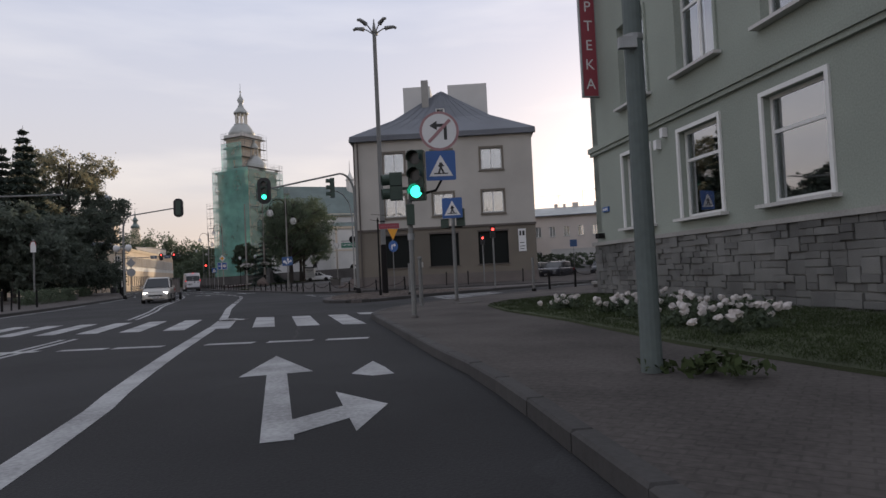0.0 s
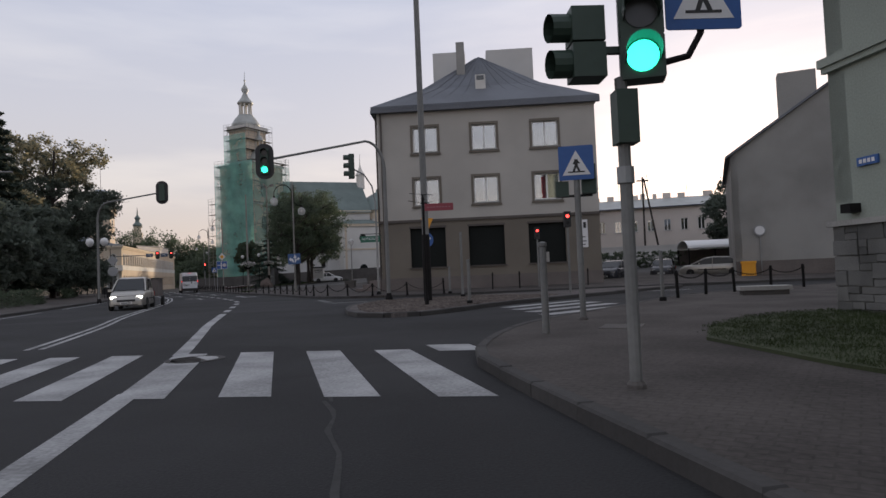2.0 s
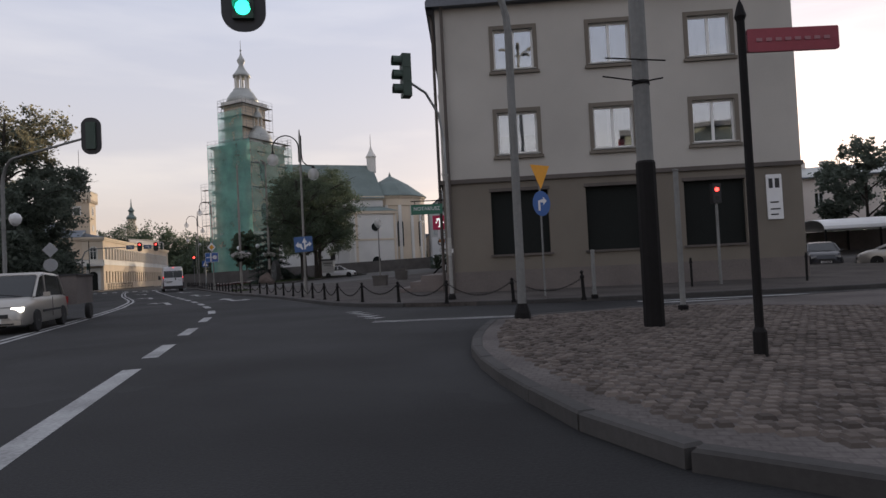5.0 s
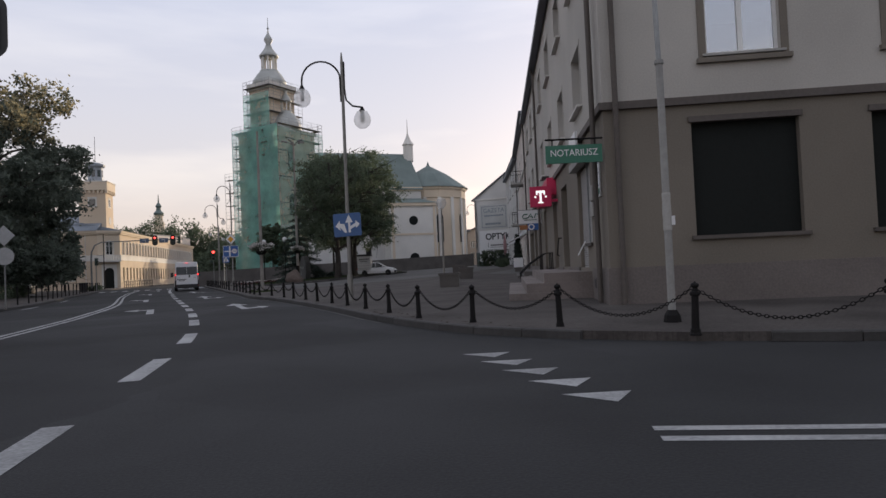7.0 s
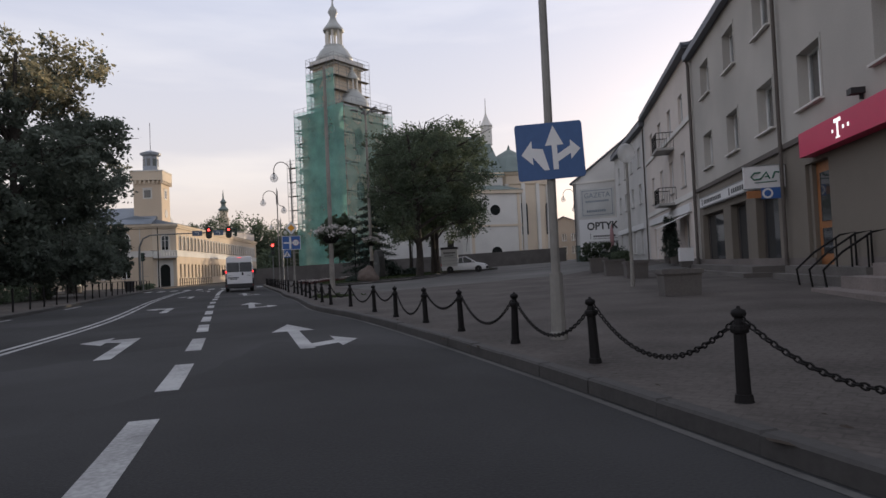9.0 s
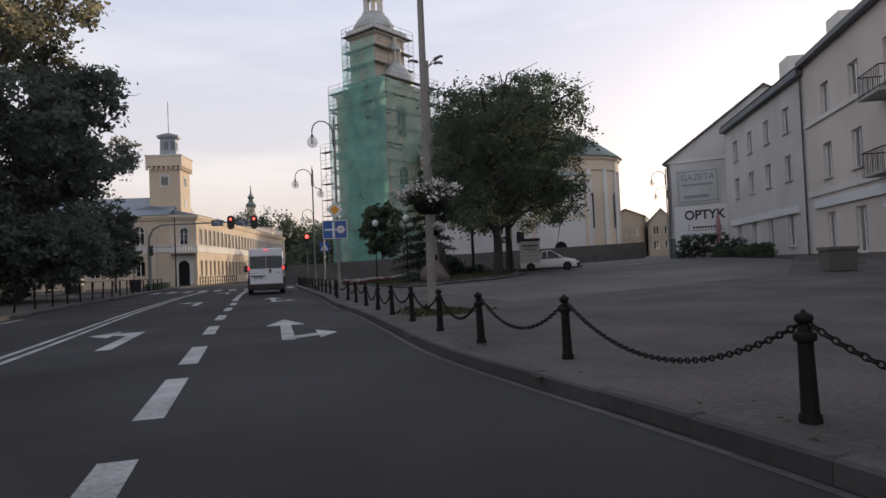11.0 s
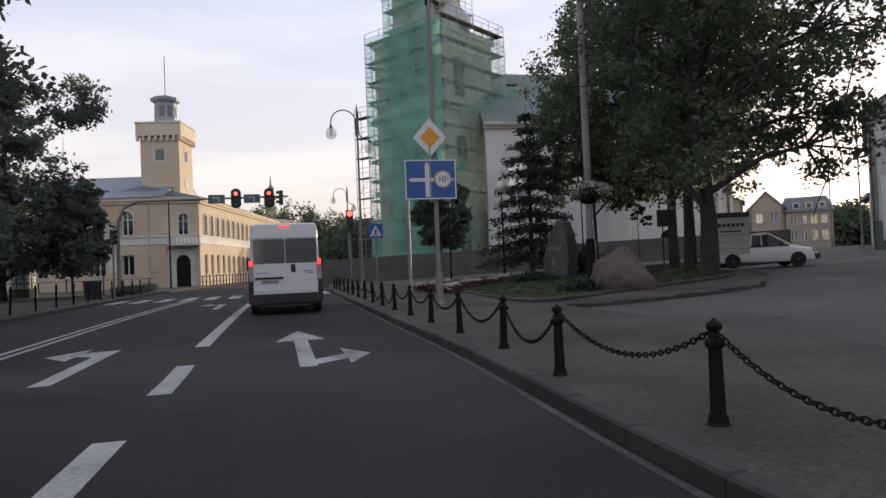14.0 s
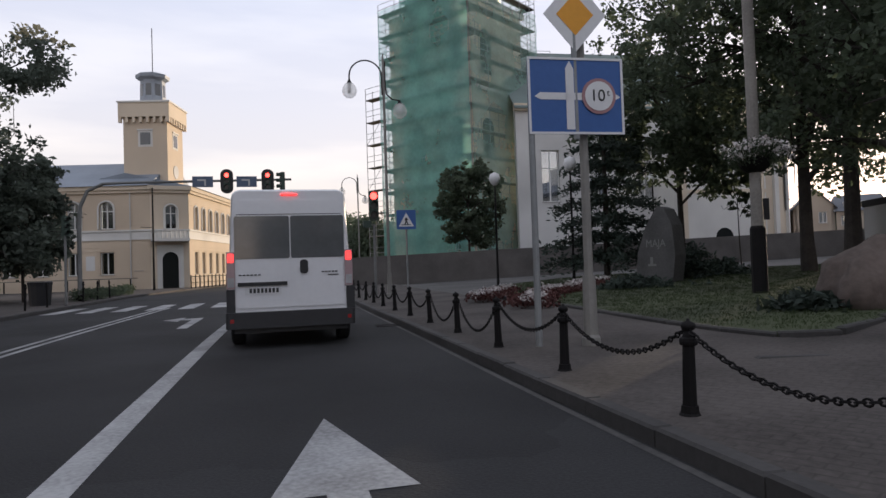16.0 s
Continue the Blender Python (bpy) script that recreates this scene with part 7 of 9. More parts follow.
part("mast", MB().tube([(0, 0, 0), (0, 0, 5.6), (0.15, 0.04, 6.4), (0.7, 0.2, 6.85), (7.5, 2.05, 6.95)], 0.09, 8, 0.05), M["pole_grey"], oh)
part("base_flange", MB().lathe([(0.18, 0), (0.17, 0.1), (0.1, 0.25)], 10), M["metal_dark"], oh)
for p in ((-21.6, 27.6), (-22.9, 30.6), (-24.0, 33.6)):
    w = thing("plain_bollard", "plain dark bollard on the pavement", "bollard", facing(p, 0.12, 0))
    part("shaft", MB().lathe([(0.06, 0), (0.055, 1.0), (0.03, 1.06), (0.005, 1.07)], 8), M["metal_dark"], w)
# lamp mast, signal and name post before the town hall
tp = thing("lamp_post", "thin dark lamp post with a short side arm", "street lamp", facing((-67.4, 117.6), 0.12, 28))
part("mast", MB().lathe([(0.1, 0), (0.08, 1.0), (0.06, 8.0), (0.01, 8.05)], 8), M["metal_dark"], tp)
part("side_arm", MB().tube([(0, 0, 4.9), (-0.9, 0, 4.95)], 0.025, 5), M["metal_dark"], tp)
tsg = thing("traffic_light", "small dark traffic light on a thin post by the hedge", "traffic light", facing((-54.3, 96.7), 0.12, 75), group="traffic lights")
pole_part(tsg, 3.6, 0.05)
signal_head(tsg, pose(0.0, -0.12, 3.3), -1, s=0.85)
SEAMS = [((-2.5, 13.9), (-1.55, 10.6)), ((-1.55, 10.6), (-0.8, 7.8))]
# iron covers in the road and pavement
for p, w, l, yw, z in (((-37.1, 88.4), 0.5, 0.5, 28, 0.003), ((-3.2, 27.6), 0.5, 0.5, 10, 0.122), ((-9.5, 43.6), 0.6, 0.6, 20, 0.127)):
    gr = thing("drain_cover", "dark iron drain cover set in the ground", "drain cover", pose(p[0], p[1], z, 0, 0, yw))
    part("frame", MB().box(-w / 2, w / 2, -l / 2, -l / 2 + 0.04, 0, 0.006).box(-w / 2, w / 2, l / 2 - 0.04, l / 2, 0, 0.006).box(-w / 2, -w / 2 + 0.04, -l / 2 + 0.04, l / 2 - 0.04, 0, 0.006).box(w / 2 - 0.04, w / 2, -l / 2 + 0.04, l / 2 - 0.04, 0, 0.006), M["cover_iron"], gr)
    part("lid", MB().box(-w / 2 + 0.045, w / 2 - 0.045, -l / 2 + 0.045, l / 2 - 0.045, 0, 0.004), M["cover_iron"], gr)

mh = thing("manhole_cover", "round grey manhole cover with road paint across half of it", "manhole cover", pose(-4.45, 14.2, 0.002))
part("rim", MB().lathe([(0.44, 0.0), (0.44, 0.006), (0.36, 0.006), (0.36, 0.0)], 28), M["kerb"], mh)
part("lid", MB().lathe([(0.355, 0.0), (0.355, 0.004), (0.001, 0.004)], 28), M["asphalt_old"], mh)
part("painted_half", MB().prism([(0.34 * math.cos(radians(a)), 0.34 * math.sin(radians(a))) for a in range(-35, 116, 15)], 0.0055, 0.0068), M["paint"], mh)
for k in range(-3, 4):
    w = 0.31 * math.cos(k * 0.38)
    part("rib", MB().box(-w, w, 0.085 * k - 0.015, 0.085 * k + 0.015, 0.004, 0.0052), M["concrete_dark"], mh)
# thin cracks in the asphalt
seam_rg = random.Random(17)
for ends in SEAMS:
    mb, old = MB(), None
    n = max(4, int(math.hypot(ends[1][0] - ends[0][0], ends[1][1] - ends[0][1]) / 0.35))
    u = (Vector(ends[1]) - Vector(ends[0])).normalized()
    for k in range(n + 1):
        f = k / n
        x = ends[0][0] + (ends[1][0] - ends[0][0]) * f + seam_rg.uniform(-0.05, 0.05)
        y = ends[0][1] + (ends[1][1] - ends[0][1]) * f + seam_rg.uniform(-0.05, 0.05)
        w = seam_rg.uniform(0.012, 0.03)
        here = [(x - u.y * w, y + u.x * w, 0.0035), (x + u.y * w, y - u.x * w, 0.0035)]
        if old:
            mb.add([old[0], old[1], here[1], here[0]], [(0, 1, 2, 3)])
        old = here
    tagged(part("road_crack", mb, M["tar"]), "thin pale crack in the asphalt", "road", kind="structure")

gr = thing("drain_grate", "worn slatted drain grate set in the pavement", "drain grate", pose(2.27, 15.8, 0.122, 0, 0, -20) @ Matrix.Diagonal((1.0, 1.6, 1.0, 1)))
part("frame", MB().box(-0.33, 0.33, -0.26, -0.23, 0, 0.008).box(-0.33, 0.33, 0.23, 0.26, 0, 0.008).box(-0.33, -0.3, -0.23, 0.23, 0, 0.008).box(0.3, 0.33, -0.23, 0.23, 0, 0.008), M["concrete_dark"], gr)
# thin black sheet paints the shade below the slats
part("pit", MB().box(-0.3, 0.3, -0.23, 0.23, 0.0, 0.002), M["black"], gr)
for k in range(11):
    part("slat", MB().box(-0.28 + 0.052 * k, -0.255 + 0.052 * k, -0.23, 0.23, 0.002, 0.009), M["concrete_dark"], gr)

# ---- trees and plants ----
def tree(name, p, h, rad, z_low, seed, label, leaf="leaf", lobes=11, clumps=420, per=42, size=0.17, trunk=0.28, z=None, light=0.0, lean=(0.0, 0.0), twigs=3, skirt=0):
    """A tapered trunk, limbs to each lobe of the crown, and leaves in clumps round the lobes."""
    rg = np.random.default_rng(seed)
    z0 = 0.1 + hgt(*p) if z is None else z
    t = thing(name, label, "tree", pose(p[0], p[1], z0))
    zc = (z_low + h) / 2
    rz = (h - z_low) / 2
    cen = []
    for k in range(lobes):
        a = 2.399963 * k + rg.uniform(-0.4, 0.4)
        u = -0.75 + 1.6 * (k + 0.5) / lobes
        rr = math.sqrt(max(0.05, 1 - u * u)) * rg.uniform(0.42, 0.82)
        cen.append((rad * rr * math.cos(a), rad * rr * math.sin(a), zc + rz * u * 0.78))
    cen = np.array(cen) + [lean[0], lean[1], 0.0]
    lr = rad * rg.uniform(0.24, 0.45, lobes)
    if skirt:
        # low hanging boughs all round
        low = [(0.62 * rad * math.cos(6.283 * k / skirt + seed), 0.62 * rad * math.sin(6.283 * k / skirt + seed), z_low + 0.08 * (h - z_low) + 0.25 * (k % 3)) for k in range(skirt)]
        cen = np.concatenate([cen, np.array(low) + [lean[0] * 0.6, lean[1] * 0.6, 0.0]])
        lr = np.concatenate([lr, np.full(skirt, rad * 0.33)])
    mb = MB().tube([(0, 0, -0.1), (rg.normal(0, 0.05), rg.normal(0, 0.05), z_low * 0.6), (rg.normal(0, 0.15), rg.normal(0, 0.15), zc), (rg.normal(0, 0.3), rg.normal(0, 0.3), zc + rz * 0.6)], trunk, 9, trunk * 0.25)
    part("trunk", mb, M["bark"], t)
    mb = MB()
    for c in cen:
        zs = max(z_low * 0.75, min(c[2] - rad * 0.3, zc))
        mid = np.array([c[0] * 0.45, c[1] * 0.45, (zs + c[2]) / 2 + 0.3])
        mb.tube([(0, 0, zs), tuple(mid), tuple(c)], trunk * 0.4, 6, 0.03)
        for _ in range(twigs):
            e = c + rg.normal(0, 1, 3) * lr.mean() * 0.6
            mb.tube([tuple(mid * 0.4 + c * 0.6), tuple((c + e) / 2 + rg.normal(0, 0.2, 3)), tuple(e)], trunk * 0.14, 5, 0.012)
    part("branching", mb, M["bark"], t, kind="stuff")
    w = lr ** 2 / (lr ** 2).sum()
    idx = rg.choice(len(lr), clumps, p=w)
    d = rg.normal(0, 1, (clumps, 3))
    d /= np.linalg.norm(d, axis=1)[:, None]
    rr = lr[idx] * rg.uniform(0.55, 1.08, clumps)
    cc = cen[idx] + d * rr[:, None] * np.array([1, 1, 0.8])
    cc[:, 2] = np.maximum(cc[:, 2], z_low + rg.uniform(-0.4, 0.6, clumps))
    me = leaves(cc, rg.uniform(0.16, 0.33, clumps) * rad / 5.5, per, size, seed + 1, flat=0.2)
    me.materials.append(M[leaf])
    # most leaves above this share of the crown take the painted sunlight
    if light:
        me.materials.append(M["leaf_sun_tint"])
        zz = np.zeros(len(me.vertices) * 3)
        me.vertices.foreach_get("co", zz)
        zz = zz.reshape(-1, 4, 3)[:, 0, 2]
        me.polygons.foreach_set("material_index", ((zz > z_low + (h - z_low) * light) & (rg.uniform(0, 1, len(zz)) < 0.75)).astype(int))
    part("crown", None, None, t, me=me)
    return t


def conifer(p, h, rad, seed, label, per=26, size=0.14, tiers=15, z=None, name="spruce", bushy=1.0):
    rg = np.random.default_rng(seed)
    t = thing(name, label, "tree", pose(p[0], p[1], 0.1 + hgt(*p) if z is None else z))
    part("trunk", MB().tube([(0, 0, -0.1), (0.03, 0.02, h * 0.5), (0, 0, h)], 0.05 + h * 0.011, 8, 0.015), M["bark"], t)
    mb = MB()
    cc, sp = [], []
    for k in range(tiers):
        u = (k + 0.6) / tiers
        zk = h * (0.08 + 0.9 * u)
        L = rad * (1 - u) ** 0.8 + 0.12
        nb = 5 + int(5 * (1 - u))
        for j in range(nb):
            a = 2 * math.pi * j / nb + k * 0.7 + rg.uniform(-0.25, 0.25)
            l = L * rg.uniform(0.7, 1.15)
            dz = -0.18 * l
            e = (l * math.cos(a), l * math.sin(a), zk + dz)
            mb.tube([(0, 0, zk), (e[0] * 0.5, e[1] * 0.5, zk + dz * 0.3), e], 0.03, 4, 0.008)
            m_ = max(2, int(l / 0.35))
            for i in range(1, m_ + 1):
                f = i / m_
                cc.append((e[0] * f, e[1] * f, zk + dz * f * f - 0.04))
                sp.append((0.10 + 0.09 * l * 0.5) * bushy)
    part("branching", mb, M["bark"], t, kind="stuff")
    me = leaves(np.array(cc), np.array(sp), per, size, seed + 1, flat=0.5, long=1.4, droop=0.2)
    me.materials.append(M["needle"])
    part("needles", None, None, t, me=me)
    return t


tree("linden_tree", (-25.35, 91.8), 13.9, 5.6, 3.1, 21, "broad dark-leaved linden tree on the square", clumps=700, per=44, size=0.105, trunk=0.36, lobes=17, lean=(1.1, 0.5), twigs=6, skirt=3)
tree("linden_tree", (-25.4, 97.4), 14.0, 5.4, 3.0, 22, "dark-leaved linden tree with a bare lower trunk", clumps=400, per=40, size=0.11, trunk=0.3, lobes=13, twigs=5)
tree("linden_tree", (-25.75, 100.8), 15.0, 6.3, 2.2, 23, "dark-leaved linden tree with a bare lower trunk", clumps=700, per=44, size=0.115, trunk=0.3, lobes=15, lean=(-0.8, 0.2), twigs=5)
tree("street_tree", (-52.7, 80.5), 22.4, 7.4, 0.9, 25, "tall leafy tree with top leaves coloured as if sunlit", clumps=1300, per=48, size=0.19, trunk=0.42, lobes=18, z=0.12, light=0.62, leaf="leaf_west", skirt=9)
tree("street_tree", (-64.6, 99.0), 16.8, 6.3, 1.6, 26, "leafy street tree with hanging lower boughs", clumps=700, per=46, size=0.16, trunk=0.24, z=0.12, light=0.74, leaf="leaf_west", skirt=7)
tree("street_tree", (-61.2, 100.8), 7.6, 2.5, 2.3, 37, "small round-headed street tree on a thin trunk", clumps=300, per=40, size=0.13, trunk=0.09, z=0.12, lobes=9, leaf="leaf_west", skirt=5)
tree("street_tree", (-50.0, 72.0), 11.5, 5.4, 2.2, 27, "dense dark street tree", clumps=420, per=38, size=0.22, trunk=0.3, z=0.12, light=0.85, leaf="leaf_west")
tree("street_tree", (-44.5, 62.0), 10.0, 5.4, 0.8, 28, "low dense dark tree above the pavement", clumps=420, per=38, size=0.22, trunk=0.26, z=0.12, leaf="leaf_west")
tree("street_tree", (-38.0, 50.5), 8.5, 4.8, 0.6, 29, "low dense dark tree above the pavement", clumps=380, per=36, size=0.22, trunk=0.24, z=0.12, leaf="leaf_west")
tree("street_tree", (-50.0, 55.0), 12.0, 6.0, 1.0, 30, "dense dark tree behind the pavement", clumps=380, per=36, size=0.26, trunk=0.3, z=0.12, leaf="leaf_west")
tree("young_tree", (-42.4, 119.0), 9.2, 2.8, 1.0, 31, "dense leafy tree before the scaffolded tower", clumps=420, per=46, size=0.12, trunk=0.12, lobes=11)
tree("garden_tree", (28.5, 76.5), 10.6, 5.0, 1.5, 32, "round leafy tree in a yard", leaf="leaf_west", clumps=320, per=36, size=0.18, trunk=0.2, z=0.1, lobes=8)
tree("garden_tree", (26.5, 53.0), 15.0, 4.0, 5.0, 35, "leafy tree rising behind a gabled house", clumps=260, per=30, size=0.14, trunk=0.2, z=0.1, lobes=9)
conifer((-32.75, 102.3), 9.0, 2.5, 41, "open dark pine with separate tiers of boughs on the lawn", per=40, size=0.078, tiers=11, name="pine_tree", bushy=0.9)
tree("maple_tree", (-29.6, 105.5), 11.0, 4.2, 2.2, 33, "dark leafy tree behind the memorial stone", clumps=360, per=34, size=0.15, trunk=0.18, lobes=10)
tree("sapling", (-62.3, 104.4), 6.4, 0.9, 2.4, 36, "thin young street tree before the town hall", leaf="leaf_west", clumps=60, per=30, size=0.09, trunk=0.045, lobes=6, z=0.12)
tree("sapling", (-27.2, 105.4), 4.2, 0.8, 2.0, 34, "thin sapling on the lawn", clumps=40, per=26, size=0.08, trunk=0.035, lobes=5)
conifer((-48.5, 66.5), 20.0, 3.4, 43, "tall sparse spruce behind the street trees", per=22, size=0.24, tiers=20, z=0.12)
conifer((-53.0, 69.0), 18.5, 3.2, 44, "tall sparse spruce behind the street trees", per=22, size=0.24, tiers=20, z=0.12)


def far_wood(name, spots, seed, label):
    rg = np.random.default_rng(seed)
    cc = []
    for x, y, r, h in spots:
        n = int(26 * r)
        d = rg.normal(0, 1, (n, 3))
        d /= np.linalg.norm(d, axis=1)[:, None]
        d[:, 2] = np.abs(d[:, 2])
        cc.append(np.array([x, y, 0.5]) + d * rg.uniform(0.5, 1.0, (n, 1)) * np.array([r, r, h]))
    cc = np.concatenate(cc)
    me = leaves(cc, (1.0, 1.0, 0.9), 30, 0.42, seed)
    me.materials.append(M["leaf"])
    return tagged(new(name, me), label, "trees", kind="stuff")


far_wood("far_trees", [(-152 + 4.5 * k, 252 + (k * 7) % 5, 6, 21.5 + (k * 5) % 4) for k in range(6)] + [(-124 + 4.0 * k, 240 + (k * 3) % 5, 6, 21 - 1.1 * k + (k * 5) % 3) for k in range(7)] + [(-92 + 3.5 * k, 205 + (k * 7) % 11, 6, 9 + (k * 5) % 6) for k in range(9)] + [(-70, 215, 7, 11), (-60, 225, 8, 12), (-52, 200, 6, 8)], 51, "distant dark trees at the end of the street")
# belt added beyond the roofs to keep the low sun off the street
far_wood("far_trees", [(-2 + 5.5 * k, 196 + 3 * (k % 4), 7, 7 + (k * 5) % 4) for k in range(14)] + [(0 + 6 * k, 215, 7, 9) for k in range(12)], 55, "added distant trees screening the low sun")
far_wood("far_trees", [(-75 - 4 * k, 88 - 6 * k, 6, 9) for k in range(8)], 52, "belt of trees behind the western pavement")
far_wood("far_trees", [(-16 + 3 * k, 176 + (k % 3) * 5, 4, 6) for k in range(4)], 54, "trees behind the church square")


def hedge(name, line, h, w, seed, label, z0=0.15, per=16, size=0.06):
    rg = np.random.default_rng(seed)
    pts = smooth_line(line, 0.22)
    cc = np.array([(p.x + rg.uniform(-w / 2, w / 2), p.y + rg.uniform(-w / 2, w / 2), z0 + rg.uniform(0.05, h)) for p in pts for _ in range(int(4 + 3 * h))])
    me = leaves(cc, (0.10, 0.10, 0.09), per, size, seed)
    me.materials.append(M["leaf"])
    return tagged(new(name, me), label, "hedge", kind="stuff")


hedge("hedge", [(9.5, 70.0), (36.0, 72.4)], 2.4, 1.4, 53, "overgrown hedge along a yard", 0.1, 20, 0.1)
hedge("hedge", [(-45.5, 72.0), (-50.0, 80.5)], 1.0, 0.8, 61, "clipped green hedge beside the pavement")
hedge("hedge", [(-57.5, 100.5), (-63.5, 110.5)], 0.5, 0.9, 62, "clipped green hedge before the town hall")
hedge("hedge", [(-28.0, 38.0), (-32.5, 50.0)], 1.0, 0.9, 63, "clipped green hedge beside the pavement")

# lawn at the plinth house with white roses
LAWN_B = [(2.85, 13.4), (3.4, 14.9), (4.4, 16.2), (5.6, 17.0), (6.4, 17.1), (12.4, -11.0), (10.4, -12.0), (7.0, -2.0), (5.6, 1.6), (4.9, 3.8), (4.15, 7.6), (3.2, 11.0)]
tagged(part("lawn_corner", MB().prism(LAWN_B, 0.05, 0.16), M["grass"]), "dim green lawn before the house", "lawn", kind="structure")


def grass_blades(name, poly, n, seed, z, label, zf=None):
    rg = np.random.default_rng(seed)
    xs, ys = [p[0] for p in poly], [p[1] for p in poly]
    out = []
    while len(out) < n:
        x, y = rg.uniform(min(xs), max(xs)), rg.uniform(min(ys), max(ys))
        ins = False
        for (xa, ya), (xb, yb) in zip(poly, poly[1:] + poly[:1]):
            if (ya > y) != (yb > y) and x < (xb - xa) * (y - ya) / (yb - ya) + xa:
                ins = not ins
        if ins:
            out.append((x, y, z + (zf(x, y) if zf else 0) + 0.03))
    me = leaves(np.array(out), (0.06, 0.06, 0.006), 9, 0.021, seed, long=1.4, wide=0.16, upright=1.3)
    me.materials.append(M["blade"])
    return tagged(new(name, me), label, "grass", kind="stuff")


grass_blades("grass_tufts", LAWN_B, 11000, 71, 0.16, "short grass of the lawn")
rose_rg = random.Random(8)
mb = MB().lathe([(0.008, -0.035), (0.034, -0.02), (0.05, 0.012), (0.044, 0.03), (0.036, 0.012), (0.03, 0.036), (0.022, 0.02), (0.014, 0.04), (0.002, 0.034)], 8)
ruffle = random.Random(31)
mb.v = [(x * k, y * k, z + ruffle.uniform(-0.008, 0.012)) for (x, y, z) in mb.v for k in (ruffle.uniform(0.72, 1.25),)]
blossom = mb.mesh("blossom", M["petal"])
ROSES = [(4.96, 8.49), (5.22, 8.77), (5.67, 9.48), (5.86, 9.29), (5.31, 7.29), (6.23, 8.91), (6.3, 10.6), (6.71, 9.03), (6.52, 7.59), (5.45, 5.46), (6.1, 6.66), (6.73, 6.95), (7.13, 7.51), (7.26, 6.92), (6.24, 4.66), (5.67, 4.21), (5.84, 5.2), (5.7, 10.0), (6.9, 9.9), (4.37, 10.1), (4.6, 10.35)]
for k, (x, y) in enumerate(ROSES):
    b = thing("rose_bush", "low bush of white roses on the lawn", "rose bush", pose(x, y, 0.16, 0, 0, rose_rg.uniform(0, 360)), group="rose bushes")
    rg = np.random.default_rng(80 + k)
    cc = np.stack([rg.normal(0, 0.12, 10), rg.normal(0, 0.12, 10), rg.uniform(0.03, 0.17, 10)], 1)
    me = leaves(cc, (0.09, 0.09, 0.08), 18, 0.045, 90 + k)
    me.materials.append(M["leaf"])
    part("foliage", None, None, b, me=me)
    for _ in range(int(rg.integers(4, 8))):
        part("blossom", None, None, b, me=blossom, m=pose(*rg.normal(0, 0.19, 2), rg.uniform(0.14, 0.31), rg.uniform(-40, 40), rg.uniform(-40, 40), rg.uniform(0, 360)) @ Matrix.Diagonal((*(rg.uniform(0.85, 1.5, 3)), 1)))

pt = [(-22.6 + 1.3 * math.cos(a) * 0.48 + 0.7 * math.sin(a) * 0.87, 65.7 - 1.3 * math.cos(a) * 0.87 + 0.7 * math.sin(a) * 0.48) for a in [2 * math.pi * k / 20 for k in range(20)]]
tagged(part("lawn_patch", MB().prism(pt, 0.05, 0.14, top=lambda x, y: 0.14 + hgt(x, y)), M["grass"]), "small oval patch of grass in the paving", "lawn", kind="structure")
grass_blades("grass_tufts", pt, 500, 73, 0.14, "short grass round the pole", hgt)
# weeds at the foot of poles
for p, s in (((4.45, 1.7), 0.3), ((-22.5, 65.6), 0.5)):
    rg = np.random.default_rng(int(abs(p[0] * 10)))
    cc = np.stack([rg.normal(0, s, 16), rg.normal(0, s, 16), rg.uniform(0.02, 0.12, 16)], 1) + [p[0], p[1], 0.13 + hgt(*p)]
    me = leaves(cc, (0.06, 0.06, 0.04), 16, 0.05, 7)
    me.materials.append(M["blade"])
    tagged(new("weeds", me), "weeds at the foot of a pole", "weeds", kind="stuff")

# island of lawn on the square with boulder, standing stone and flower bed
SQ = [(-34.3, 91.8), (-33.0, 89.2), (-31.5, 86.0), (-30.35, 84.2), (-29.6, 84.4), (-28.7, 85.7), (-27.0, 88.0), (-25.4, 89.9), (-24.5, 92.5), (-24.9, 96.0), (-25.0, 99.2), (-23.0, 101.2), (-20.8, 103.0), (-21.5, 106.5), (-28.5, 108.0), (-34.0, 108.0), (-37.0, 102.0), (-36.2, 96.0)]
APRON = [(-33.2, 87.6), (-31.8, 84.2), (-30.9, 82.6), (-29.45, 82.9), (-28.4, 83.4), (-27.0, 84.3), (-25.9, 85.2), (-24.7, 86.8), (-23.8, 90.9), (-23.9, 95.0), (-24.7, 96.2), (-28.0, 95.0), (-31.0, 91.0)]
tagged(part("pavement_lawn", MB().prism(APRON, -0.2, 0.1, top=lambda x, y: hgt(x, y) + 0.10), M["pavers"]), "brown-grey paving round the lawn island", "pavement", kind="structure")
sq = [tuple(p) for p in smooth_line(SQ + SQ[:1], 0.8)][:-1]
tagged(part("lawn_square", MB().prism(sq, -0.2, 0.3, top=lambda x, y: hgt(x, y) + 0.17), M["grass"]), "shaded lawn island on the square", "lawn", kind="structure")
grass_blades("grass_tufts", SQ, 11000, 72, 0.17, "short grass of the lawn island", hgt)
kr = tagged(thing("kerb_lawn", "low stone edging of the lawn island", "kerb"), kind="structure")
em = stone_mesh("kerb_stone", 0.8, 0.12, 0.22, "kerb")
for a, b in zip(sq, sq[1:] + sq[:1]):
    c = ((a[0] + b[0]) / 2, (a[1] + b[1]) / 2)
    L = math.hypot(b[0] - a[0], b[1] - a[1])
